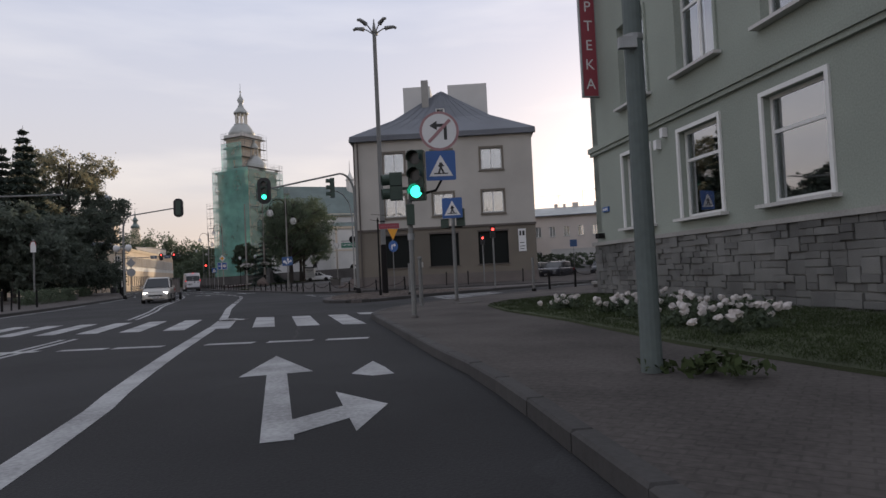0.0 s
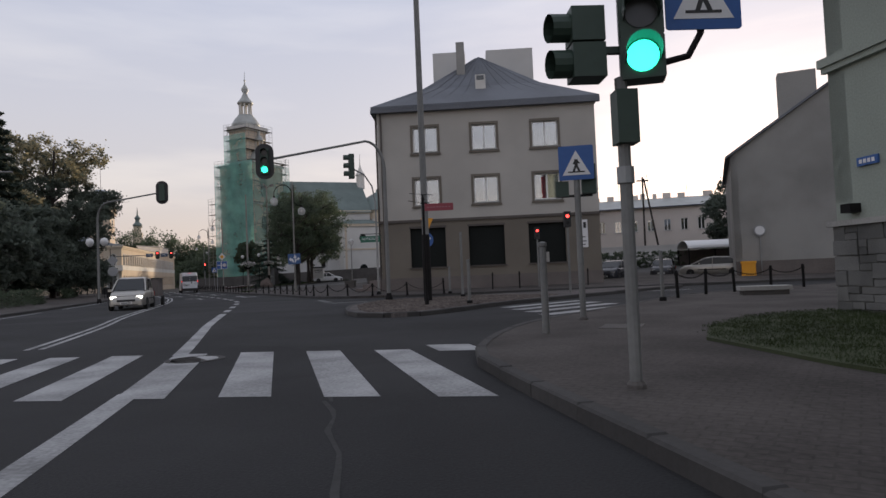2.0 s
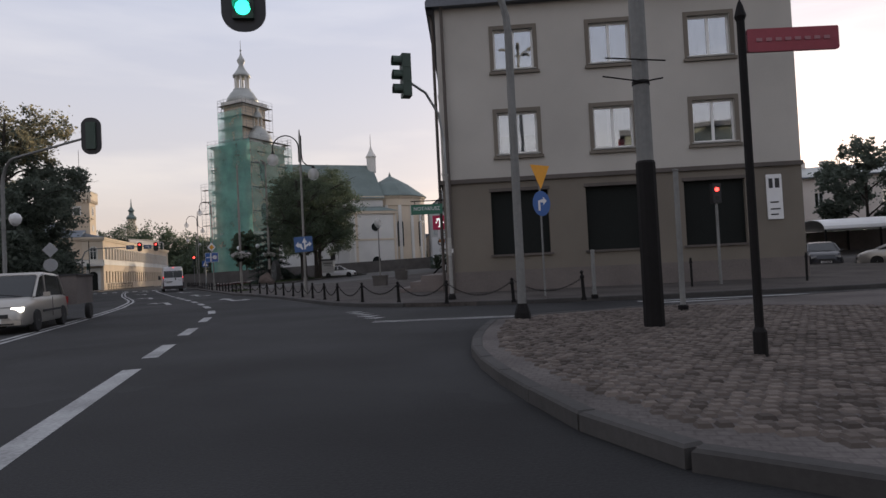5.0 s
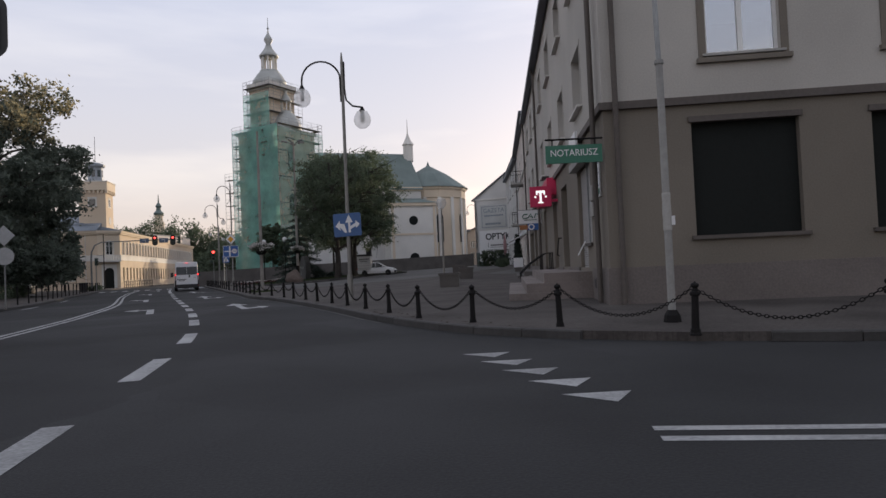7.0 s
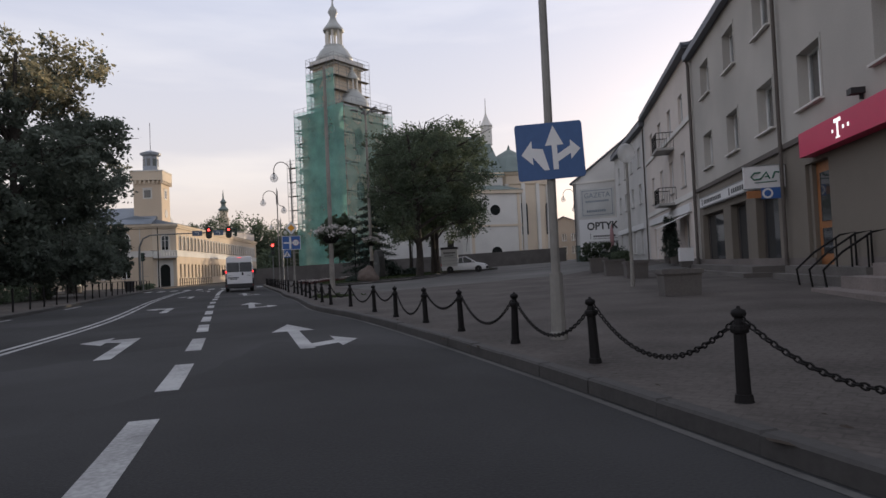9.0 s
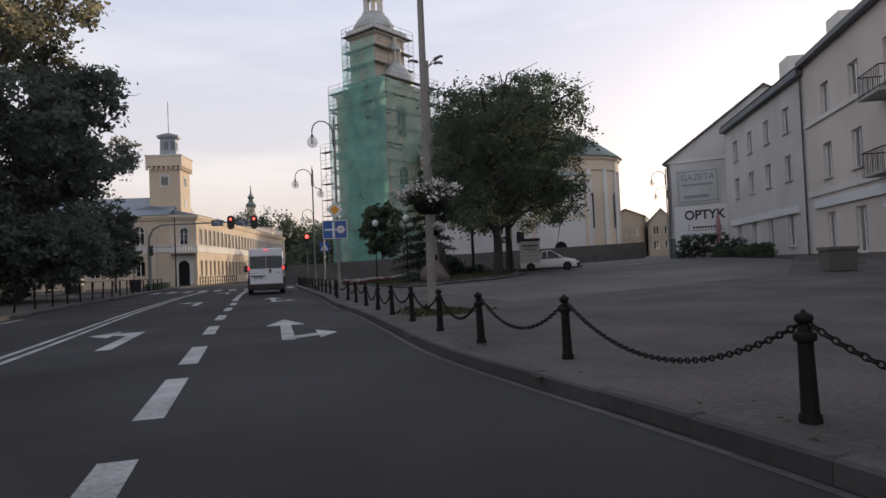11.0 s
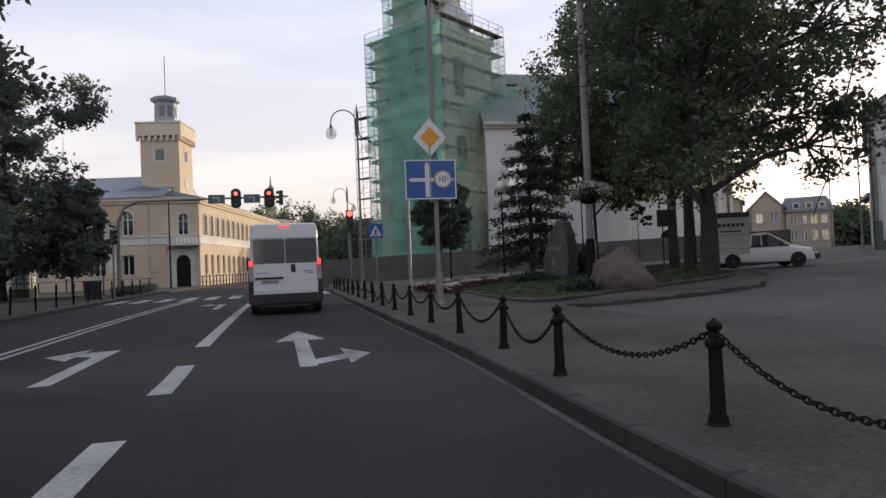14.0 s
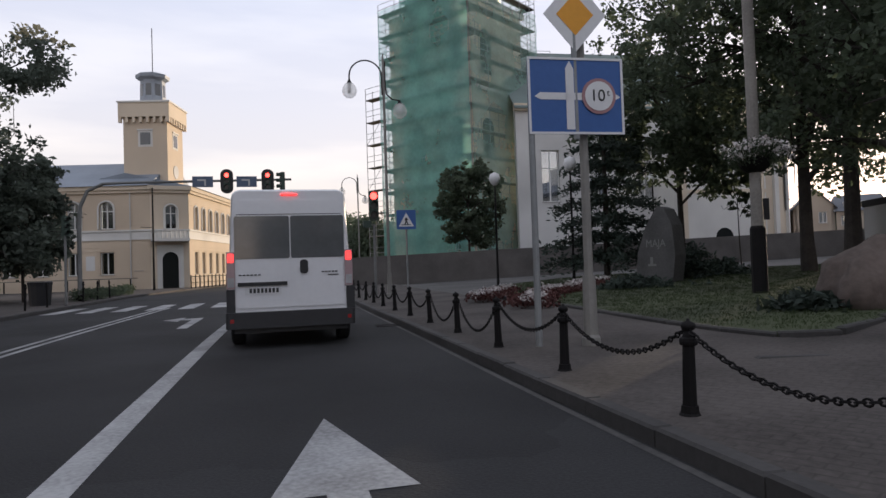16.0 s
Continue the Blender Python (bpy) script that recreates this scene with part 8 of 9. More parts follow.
    part("kerb_stone", None, None, kr, me=em, m=pose(*c, hgt(*c) - 0.04, 0, 0, math.degrees(math.atan2(b[1] - a[1], b[0] - a[0]))) @ Matrix.Diagonal((L / 0.8, 1, 1, 1)))
for a, b in zip(APRON[2:10], APRON[3:11]):
    c = ((a[0] + b[0]) / 2, (a[1] + b[1]) / 2)
    L = math.hypot(b[0] - a[0], b[1] - a[1])
    part("edging", None, None, kr, me=em, m=pose(*c, hgt(*c) - 0.1, 0, 0, math.degrees(math.atan2(b[1] - a[1], b[0] - a[0]))) @ Matrix.Diagonal((L / 0.8, 1, 1, 1)))


def boulder(name, p, size, seed, label, tilt=(0, 0, 0), cat="boulder", peak=0.0):
    bm = bmesh.new()
    bmesh.ops.create_icosphere(bm, subdivisions=4, radius=1.0)
    for v in bm.verts:
        n1 = noise.noise(v.co * 1.1 + Vector((seed, 0, 0)))
        n2 = noise.noise(v.co * 3.5 + Vector((0, seed, 0)))
        n3 = noise.noise(v.co * 9.0 + Vector((0, 0, seed)))
        v.co *= 1 + 0.32 * n1 + 0.16 * n2 + 0.055 * n3
        k = 1 - peak * max(0.0, v.co.z)
        v.co.x, v.co.y = v.co.x * k, v.co.y * k
        v.co.x, v.co.y, v.co.z = v.co.x * size[0], v.co.y * size[1], max(v.co.z, -0.45) * size[2]
    me = bpy.data.meshes.new(name)
    bm.to_mesh(me)
    bm.free()
    me.polygons.foreach_set("use_smooth", [True] * len(me.polygons))
    me.materials.append(M["rock"])
    ob = tagged(new(name, me), label, cat)
    ob.matrix_basis = pose(p[0], p[1], hgt(*p) + 0.17 + size[2] * 0.33, *tilt)
    return ob


boulder("boulder", (-28.2, 87.2), (0.82, 0.7, 0.84), 3.1, "large rough brown boulder on the lawn", peak=0.32)
stl = thing("memorial_stone", "tall leaning grey memorial stone with worn lettering", "memorial", pose(-31.0, 98.3, hgt(-31.0, 98.3) + 0.17, 0, 0, -35) @ Matrix.Diagonal((0.88, 1, 1, 1)))
part("slab", plate([(-0.75, 0), (0.8, 0), (0.95, 0.9), (0.85, 1.9), (0.55, 2.45), (0.25, 2.55), (-0.25, 1.9), (-0.65, 1.0)], -0.3, 0.35), M["memorial"], stl)
text_part("MAJA", 0.36, M["stone_letter"], stl, pose(0.15, -0.31, 1.3))
bars(stl, M["stone_letter"], [(-0.2, 0.15, 0.55, 0.62), (-0.1, 0.02, 0.62, 0.85)], pose(0, -0.31, 0))
rg = np.random.default_rng(5)
M["red_foliage"] = mat("red_foliage", (0.085, 0.026, 0.022), 0.8, var=0.4, bump=0)
for fx, fy, fl, fw, fa in ((-34.35, 91.6, 1.7, 0.5, 97), (-34.0, 95.0, 1.9, 0.45, 78), (-33.2, 98.6, 1.9, 0.4, 76), (-36.0, 95.0, 2.6, 0.42, 92)):
    fb = thing("flower_bed", "narrow bed of white flowers edged with dark red foliage", "flower bed", pose(fx, fy, hgt(fx, fy) + 0.16, 0, 0, fa), group="flower beds")
    cc = np.stack([rg.uniform(-fl, fl, 170), rg.uniform(-fw, fw, 170), rg.uniform(0.03, 0.16, 170)], 1)
    me = leaves(cc, (0.1, 0.1, 0.05), 16, 0.05, 6)
    me.materials.append(M["red_foliage"])
    part("red_planting", None, None, fb, me=me)
    me = leaves(cc[(np.abs(cc[:, 1]) < fw * 0.4) & (np.sin(cc[:, 0] * 2.3 + fx) > -0.5)] + [0, 0, 0.1], (0.1, 0.1, 0.04), 14, 0.035, 9)
    me.materials.append(M["petal"])
    part("white_blossom", None, None, fb, me=me)
# the fourth clump is added in place of the boulder's dark lower side
for p, wide, tall, label in (((-31.8, 95.4), 0.62, 0.28, "low spreading juniper before the memorial"), ((-29.75, 99.6), 0.42, 1.25, "dark upright shrub behind the memorial"), ((-28.6, 101.6), 0.6, 0.6, "loose dark shrub on the lawn"), ((-29.2, 87.1), 0.3, 0.2, "dark needle clump added for the lower side of the boulder")):
    rg = np.random.default_rng(int(-p[0] * 70))
    n = int(46 + 20 * tall)
    cc = np.stack([rg.normal(0, wide * 0.8, n), rg.normal(0, wide * 0.6, n), rg.uniform(0.08, tall, n)], 1)
    cc[:, 2] *= np.exp(-0.35 * (cc[:, 0] ** 2 + cc[:, 1] ** 2) / wide ** 2)
    me = leaves(cc, (0.15, 0.15, 0.1), 24, 0.07, 14, long=1.4)
    me.materials.append(M["needle"])
    j = tagged(new("juniper", me), label, "shrub")
    j.location = (*p, hgt(*p) + 0.17)


ib = thing("information_board", "black information board on a thin post by the churchyard", "sign", pose(-25.8, 108.1, hgt(-25.8, 108.1), 0, 0, 20))
part("post", MB().tube([(0, 0, 0), (0, 0, 3.2)], 0.035, 8), M["metal_dark"], ib)
part("board", MB().box(-0.34, 0.34, -0.06, -0.03, 2.35, 3.35), M["black"], ib)


# ---- vehicles ----
M["car_white"] = mat("white_car_paint", (0.76, 0.76, 0.77), 0.28, var=0.05, bump=0)
M["car_silver"] = mat("silver_car_paint", (0.40, 0.38, 0.35), 0.3, 0.5, var=0.05, bump=0)
M["car_dark"] = mat("dark_car_paint", (0.03, 0.032, 0.04), 0.25, var=0.05, bump=0)
M["tyre"] = mat("tyre_rubber", (0.02, 0.02, 0.02), 0.9, var=0.1)
M["rim"] = mat("wheel_rim", (0.42, 0.42, 0.43), 0.4, 0.2, var=0.1, bump=0)
M["tail"] = mat("tail_lamp_lit", (0.5, 0.02, 0.02), 0.25, emit=((1.0, 0.03, 0.03), 1.7), bump=0)
M["tail_off"] = mat("tail_lamp", (0.35, 0.03, 0.03), 0.25, bump=0)
M["head"] = mat("head_lamp_lit", (0.8, 0.8, 0.75), 0.2, emit=((1.0, 0.95, 0.85), 3.0), bump=0)
M["head_off"] = mat("head_lamp", (0.45, 0.45, 0.46), 0.1, bump=0)
M["car_glass"] = mat("car_glass", (0.022, 0.025, 0.028), 0.12, var=0.1, bump=0, spec=0.35)
M["plastic"] = mat("grey_plastic", (0.030, 0.030, 0.032), 0.6, var=0.15)
M["van_glass"] = mat("tinted_van_glass", (0.10, 0.105, 0.11), 0.08, var=0.15, scale=20, bump=0, spec=1.0)
M["lamp_clear"] = mat("pale_lamp_lens", (0.42, 0.30, 0.31), 0.2, var=0.1, bump=0)


def loft(sections):
    """A skin through closed cross-sections of equal point count, capped at both ends."""
    mb = MB()
    n = len(sections[0])
    mb.add([p for s in sections for p in s], [(i * n + k, i * n + (k + 1) % n, (i + 1) * n + (k + 1) % n, (i + 1) * n + k) for i in range(len(sections) - 1) for k in range(n)] + [tuple(range(n - 1, -1, -1)), tuple(range((len(sections) - 1) * n, len(sections) * n))])
    return mb


def box_section(y, w0, w1, z0, z1, r):
    """A cross-section with rounded upper corners: half width w0 at the foot, w1 at the top."""
    out = [(-w0 + 0.04, y, z0), (w0 - 0.04, y, z0), (w0, y, z0 + 0.06)]
    for a in (0, 30, 60, 90):
        out.append((w1 - r + r * math.cos(radians(a)), y, z1 - r + r * math.sin(radians(a))))
    for a in (90, 120, 150, 180):
        out.append((-w1 + r + r * math.cos(radians(a)), y, z1 - r + r * math.sin(radians(a))))
    return out + [(-w0, y, z0 + 0.06)]


def wheel(parent, x, y, r=0.31, w=0.2):
    side = 1 if x > 0 else -1
    m = pose(x, y, r, 0, 90 * side, 0)
    t = part("wheel", MB().lathe([(r * 0.62, -w / 2), (r * 0.93, -w / 2), (r, -w / 2 + 0.03), (r, w / 2 - 0.03), (r * 0.93, w / 2), (r * 0.62, w / 2)], 22), M["tyre"], parent, m=m, smooth=False)
    rim = MB().lathe([(r * 0.62, w / 2 - 0.05), (r * 0.60, w / 2 - 0.01), (r * 0.5, w / 2 - 0.03), (r * 0.2, w / 2 - 0.01), (0.03, w / 2)], 16)
    part("rim", rim, M["rim"], t)
    return t


def van(m):
    v = thing("delivery_van", "white high-roofed panel van with lit brake lamps on the road", "van", m)
    L, W, H = 5.4, 1.02, 2.6
    sec = [box_section(0.0, W - 0.03, W - 0.13, 0.42, H - 0.03, 0.10), box_section(0.05, W, W - 0.10, 0.36, H, 0.14), box_section(2.2, W, W - 0.08, 0.34, H, 0.14), box_section(3.7, W, W - 0.08, 0.34, H - 0.03, 0.14), box_section(4.15, W, W - 0.12, 0.34, H - 0.25, 0.14), box_section(4.75, W - 0.02, W - 0.18, 0.34, 1.35, 0.14), box_section(5.3, W - 0.1, W - 0.25, 0.36, 1.02, 0.14), box_section(L, W - 0.25, W - 0.4, 0.42, 0.8, 0.12)]
    part("body", loft(sec), M["car_white"], v, smooth=False)
    for x0, x1 in ((-0.86, -0.008), (0.008, 0.86)):
        d = part("rear_door", plate(rrect(x0, x1, 0.66, 2.42, 0.03), -0.016, 0.0), M["car_white"], v)
        part("rear_window", plate(rrect(x0 - 0.02 if x0 < 0 else x0 + 0.002, x1 - 0.002 if x0 < 0 else x1 + 0.02, 1.46, 2.16, 0.035), -0.022, -0.014), M["van_glass"], d)
    part("roof_panel_seam", MB().box(-0.84, 0.84, -0.019, -0.012, 2.18, 2.192), M["plastic"], v)
    part("bumper", MB().prism(rrect(-1.03, 1.03, -0.14, 0.12, 0.06), 0.34, 0.6), M["plastic"], v)
    part("step", MB().box(-0.9, 0.9, -0.05, 0.1, 0.26, 0.34), M["black"], v)
    part("door_handle", plate(rrect(0.15, 0.28, 1.2, 1.43, 0.05), -0.04, -0.014), M["black"], v)
    part("plate_garnish", MB().box(-0.84, -0.06, -0.05, -0.014, 1.02, 1.08), M["black"], v)
    np2 = part("number_plate", plate(rrect(-0.73, -0.16, 0.88, 1.01, 0.01), -0.028, -0.018), M["sign_white"], v)
    bars(np2, M["ink"], [(-0.66 + 0.06 * k, -0.62 + 0.06 * k, 0.905, 0.98) for k in range(8)], pose(0, -0.03, 0))
    bars(v, M["plastic"], [(0.5 + 0.055 * k, 0.54 + 0.055 * k, 1.21, 1.23) for k in range(5)] + [(0.6, 0.78, 1.16, 1.175)] + [(-0.82 + 0.06 * k, -0.78 + 0.06 * k, 1.19, 1.21) for k in range(6)], pose(0, -0.022, 0))
    for s in (-1, 1):
        lamp = part("tail_lamp", MB().box(s * 0.945 - 0.065, s * 0.945 + 0.065, -0.03, 0.06, 0.98, 1.58), M["lamp_clear"], v)
        part("brake_light", MB().box(s * 0.945 - 0.045, s * 0.945 + 0.045, -0.036, -0.028, 1.41, 1.55), M["tail"], lamp)
        part("clear_lens", MB().box(s * 0.945 - 0.05, s * 0.945 + 0.05, -0.036, -0.028, 1.01, 1.16), M["head_off"], lamp)
        part("corner_cladding", MB().box(s * 0.96 - 0.06, s * 0.96 + 0.075, -0.02, 0.12, 0.58, 0.97), M["plastic"], v)
        part("reflector", MB().box(s * 0.93 - 0.03, s * 0.93 + 0.03, -0.146, -0.138, 0.44, 0.5), M["tail_off"], v)
        part("mirror", MB().box(s * 1.2 - 0.11, s * 1.2 + 0.11, 4.35, 4.5, 1.3, 1.72).box(min(s, s * 1.12), max(s, s * 1.12), 4.4, 4.45, 1.4, 1.46), M["black"], v)
        for y in (0.95, 4.45):
            wheel(v, s * 0.9, y, 0.34, 0.22)
    part("high_brake_lamp", MB().box(-0.13, 0.13, -0.03, 0.02, 2.505, 2.523), M["tail"], v)
    return v


van(pose(-37.45, 84.9, 0.0, 0, 0, math.degrees(math.atan2(0.49, 0.87))))


def car(name, m, paint, label, L=4.2, W=0.86, H=1.46, lit=False, kind="hatch", group="cars"):
    """A car along +y, its nose at y = L/2."""
    c = thing(name, label, "car", m, group=group)
    h = L / 2
    zb = 0.22
    if kind == "pickup":
        body = [(-h, 0.72, 0.5, 0.75), (-h + 0.1, 0.8, zb, 0.8), (0.2, 0.84, zb, 0.85), (0.8, 0.84, zb, 0.9), (1.1, 0.83, zb, 0.88), (h - 0.25, 0.78, zb, 0.74), (h, 0.66, 0.3, 0.58)]
        roof = [(-0.55, 0.72, 0.9), (-0.47, 0.66, 1.38), (0.15, 0.66, 1.42), (0.95, 0.76, 0.9)]
    else:
        body = [(-h, W * 0.86, 0.4, 0.78), (-h + 0.12, W * 0.96, zb, 0.92), (-h * 0.5, W, zb, 0.93), (h * 0.35, W, zb, 0.92), (h * 0.6, W * 0.99, zb, 0.93), (h - 0.45, W * 0.95, zb, 0.84), (h - 0.2, W * 0.88, zb, 0.73), (h - 0.06, W * 0.77, 0.25, 0.62), (h, W * 0.64, 0.32, 0.52)]
        roof = [(-h + 0.18, W * 0.8, 0.92), (-h + (0.45 if kind == "hatch" else 0.95), W * 0.72, H - 0.05), (-0.2, W * 0.72, H), (h * 0.16, W * 0.73, H - 0.07), (h * 0.6, W * 0.86, 0.92)]
    part("body", loft([box_section(y, w, w - 0.05, a, b, 0.16) for y, w, a, b in body]), M[paint], c, smooth=True)
    cab = []
    for y, w, z in roof:
        cab.append([(-w - 0.06 if z > 1 else -w, y, 0.86), (w + 0.06 if z > 1 else w, y, 0.86), (w, y, z - 0.05), (w - 0.08, y, z), (-w + 0.08, y, z), (-w, y, z - 0.05)])
    part("glasshouse", loft(cab), M["car_glass"], c)
    rf = [(y, w, z) for y, w, z in roof if z > 1.2]
    part("roof", loft([[(-w - 0.01, y, z - 0.07), (w + 0.01, y, z - 0.07), (w - 0.06, y, z + 0.012), (-w + 0.06, y, z + 0.012)] for y, w, z in rf]), M[paint], c)
    for s in (-1, 1):
        for (ya, wa, za), (yb, wb, zb2) in ((roof[0], roof[1]), (roof[-1], roof[-2]), ((-0.1, roof[1][1] + 0.03, 0.9), (-0.12, roof[1][1], H - 0.05 if kind != "pickup" else 1.38))):
            part("pillar", MB().tube([(s * (wa + 0.02), ya, max(za, 0.86)), (s * (wb + 0.005), yb, zb2 - 0.03)], 0.035, 5), M[paint], c)
        part("head_lamp", MB().box(s * W * 0.66 - 0.13, s * W * 0.66 + 0.13, h - 0.3, h - 0.09, 0.57, 0.68), M["head" if lit else "head_off"], c)
        part("tail_lamp", MB().box(s * W * 0.82 - 0.1, s * W * 0.82 + 0.1, -h - 0.01, -h + 0.1, 0.62, 0.84), M["tail_off"], c)
        part("mirror", MB().box(s * (W + 0.07) - 0.08, s * (W + 0.07) + 0.08, h * 0.33, h * 0.33 + 0.08, 0.92, 1.04), M[paint], c)
        for y in (-h + 0.78, h - 0.82):
            wheel(c, s * (W - 0.09), y, 0.3, 0.19)
    part("grille", MB().box(-0.4, 0.4, h - 0.08, h + 0.015, 0.42, 0.52), M["black"], c)
    part("bumper", MB().box(-W * 0.8, W * 0.8, h - 0.12, h + 0.03, 0.24, 0.36), M[paint], c)
    if kind != "pickup":
        part("air_intake", MB().box(-W * 0.62, W * 0.62, h + 0.03, h + 0.036, 0.25, 0.29), M["black"], c)
        part("bonnet_seam", MB().tube([(-W * 0.62, h - 0.5, 0.835), (-W * 0.5, h - 0.14, 0.69), (W * 0.5, h - 0.14, 0.69), (W * 0.62, h - 0.5, 0.835)], 0.008, 4), M["plastic"], c)
        part("wiper", MB().tube([(-0.45, h * 0.58, 0.96), (0.1, h * 0.53, 1.02)], 0.01, 4).tube([(0.15, h * 0.58, 0.96), (0.6, h * 0.53, 1.02)], 0.01, 4), M["black"], c)
        for s in (-1, 1):
            part("side_trim", MB().box(s * (W + 0.004) - 0.008, s * (W + 0.004) + 0.008, -h * 0.45, h * 0.4, 0.5, 0.56), M["plastic"], c)
            part("door_seam", MB().box(s * (W + 0.003) - 0.005, s * (W + 0.003) + 0.005, -0.12, -0.105, 0.35, 0.9), M["plastic"], c)
    npf = part("number_plate", MB().box(-0.26, 0.26, h + 0.03, h + 0.04, 0.30, 0.41), M["sign_white"], c)
    bars(npf, M["ink"], [(-0.2 + 0.07 * k, -0.15 + 0.07 * k, 0.325, 0.385) for k in range(6)], pose(0, h + 0.045, 0))
    return c


def heading(x, y, z, dx, dy):
    return pose(x, y, z, 0, 0, math.degrees(math.atan2(-dx, dy)))


car("oncoming_car", heading(-17.9, 36.5, 0.0, 0.36, -0.93), "car_silver", "beige-silver family car with lit headlamps on the road", H=1.6, lit=True)
tr = thing("box_trailer", "small grey box trailer behind a car", "trailer", heading(-19.3, 40.3, 0.0, 0.36, -0.93))
part("box", MB().box(-0.82, 0.82, -1.2, 1.2, 0.55, 1.5), M["plinth_dark"], tr)
part("lid", MB().prism(rrect(-0.86, 0.86, -1.24, 1.24, 0.05), 1.5, 1.56), M["plastic"], tr)
part("drawbar", MB().tube([(0, 1.2, 0.5), (0, 2.1, 0.45)], 0.04, 6), M["metal_dark"], tr)
for s in (-1, 1):
    wheel(tr, s * 0.92, 0.0, 0.28, 0.16)
pk = car("pickup", heading(-22.65, 97.88, 0.06 + hgt(-22.65, 97.88), 0.99, 0.11), "car_white", "white pickup with a cargo box parked on the square", L=4.1, kind="pickup", group="parked cars")
bx = part("cargo_box", MB().box(-0.86, 0.86, -2.0, -0.6, 0.6, 2.1), M["plaster_grey"], pk, "pale grey cargo box with a dark rim")
part("rim", MB().prism(rrect(-0.9, 0.9, -2.04, -0.56, 0.04), 2.1, 2.3), M["plastic"], bx)
for k in range(4):
    part("side_rail", MB().box(0.86, 0.878, -1.98, -0.62, 0.8 + 0.28 * k, 0.83 + 0.28 * k), M["metal_grey"], bx)
part("rear_bumper", MB().box(-0.8, 0.8, -2.16, -2.0, 0.36, 0.5), M["plastic"], pk)
part("front_bumper", MB().prism(rrect(-0.74, 0.74, 1.86, 2.12, 0.1), 0.28, 0.5), M["plastic"], pk)
bars(bx, M["ink"], [(-1.8 + 0.18 * k, -1.67 + 0.18 * k, 1.72, 1.86) for k in range(6)] + [(-1.75, -0.9, 1.5, 1.56)], pose(0.866, 0, 0, 0, 0, 90))
car("parked_car", heading(17.0, 53.4, 0.1, -0.89, 0.42), "car_silver", "silver saloon parked in a yard", kind="saloon", L=4.5, group="parked cars")
car("parked_car", heading(14.4, 56.8, 0.1, -0.35, -0.93), "car_dark", "dark car parked facing the street", group="parked cars")
car("parked_car", heading(9.6, 52.4, 0.1, -0.5, -0.86), "car_dark", "dark hatchback parked beside the corner house", group="parked cars")
car("parked_car", heading(8.0, 55.6, 0.1, -0.5, -0.86), "car_dark", "dark hatchback parked beside the corner house", group="parked cars")


# ---- details of the corner house ----
def wall_y(y):
    """x of the long shop wall at y."""
    return -6.1 - 0.7 * (y - 43.45) / 32.15


part("string_course", MB().box(-0.08, a_front_w + 0.05, -0.09, 0.0, 4.30, 4.46), M["trim_dark"], house_a, m=fmA)
part("string_course", MB().box(-0.05, side_w + 0.09, -0.09, 0.0, 4.30, 4.46), M["trim_dark"], house_a, m=fmS)
part("plinth", MB().box(-0.05, a_front_w + 0.05, -0.05, 0.0, -0.1, 0.95), M["plinth_dark"], house_a, m=fmA)
for x0, x1 in ((0.0, 14.9), (17.1, 19.3), (21.1, 22.8), (24.8, 27.4), (29.95, side_w + 0.05)):
    part("plinth", MB().box(x0, x1, -0.05, 0.0, -0.1, 0.95), M["plinth_dark"], house_a, m=fmS)
part("eaves_gutter", MB().box(-0.3, a_front_w + 0.3, -0.34, -0.05, 11.05, 11.28), M["roof"], house_a, m=fmA)
part("eaves_gutter", MB().box(0, side_w + 0.3, -0.34, -0.05, 11.05, 11.28), M["roof"], house_a, m=fmS)
for a, b in up:
    for z0, z1 in ((8.58, 10.1), (5.35, 6.92)):
        mb = MB().box(a - 0.15, a, -0.03, 0.0, z0 - 0.1, z1 + 0.15).box(b, b + 0.15, -0.03, 0.0, z0 - 0.1, z1 + 0.15).box(a, b, -0.03, 0.0, z1, z1 + 0.15).box(a - 0.2, b + 0.2, -0.1, 0.0, z0 - 0.2, z0 - 0.1)
        part("window_surround", mb.weld(), M["plaster_a_low"], house_a, m=fmA)
for a, b, z0, z1 in s_ops:
    part("window_surround", plate([(a - 0.1, z0), (a, z0), (a, z1), (b, z1), (b, z0), (b + 0.1, z0), (b + 0.1, z1 + 0.1), (a - 0.1, z1 + 0.1)], -0.02, 0.0), M["plaster_a"], house_a, m=fmS)
    part("window_sill", MB().box(a - 0.12, b + 0.12, -0.14, 0.02, z0 - 0.06, z0 - 0.003), M["plaster_white"], house_a, m=fmS)
for a, b, z0, z1 in a_low:
    sh = part("blind", MB().box(a, b, 0.16, 0.2, z0, z1), M["shutter"], house_a, "dark closed blind", m=fmA)
    part("blind_head", MB().box(a - 0.06, b + 0.06, -0.05, 0.16, z1 - 0.02, z1 + 0.1), M["trim_dark"], sh)
    part("sill", MB().box(a - 0.1, b + 0.1, -0.08, 0.05, z0 - 0.08, z0), M["trim_dark"], sh)
# shop openings along the side
shut = s_low[0]
for k in range(45):
    z = shut[2] + 0.06 * k
    part("shutter_slat", MB().box(shut[0], 28.82, 0.10, 0.13, z, z + 0.045), M["slat_grey"], house_a, m=fmS)
    if z > 1.58:
        part("shutter_slat", MB().box(28.92, shut[1], 0.10, 0.13, z, z + 0.045), M["slat_grey"], house_a, m=fmS)
part("shutter_rail", MB().box(28.82, 28.92, 0.06, 0.14, shut[2], shut[3]), M["metal_grey"], house_a, m=fmS)
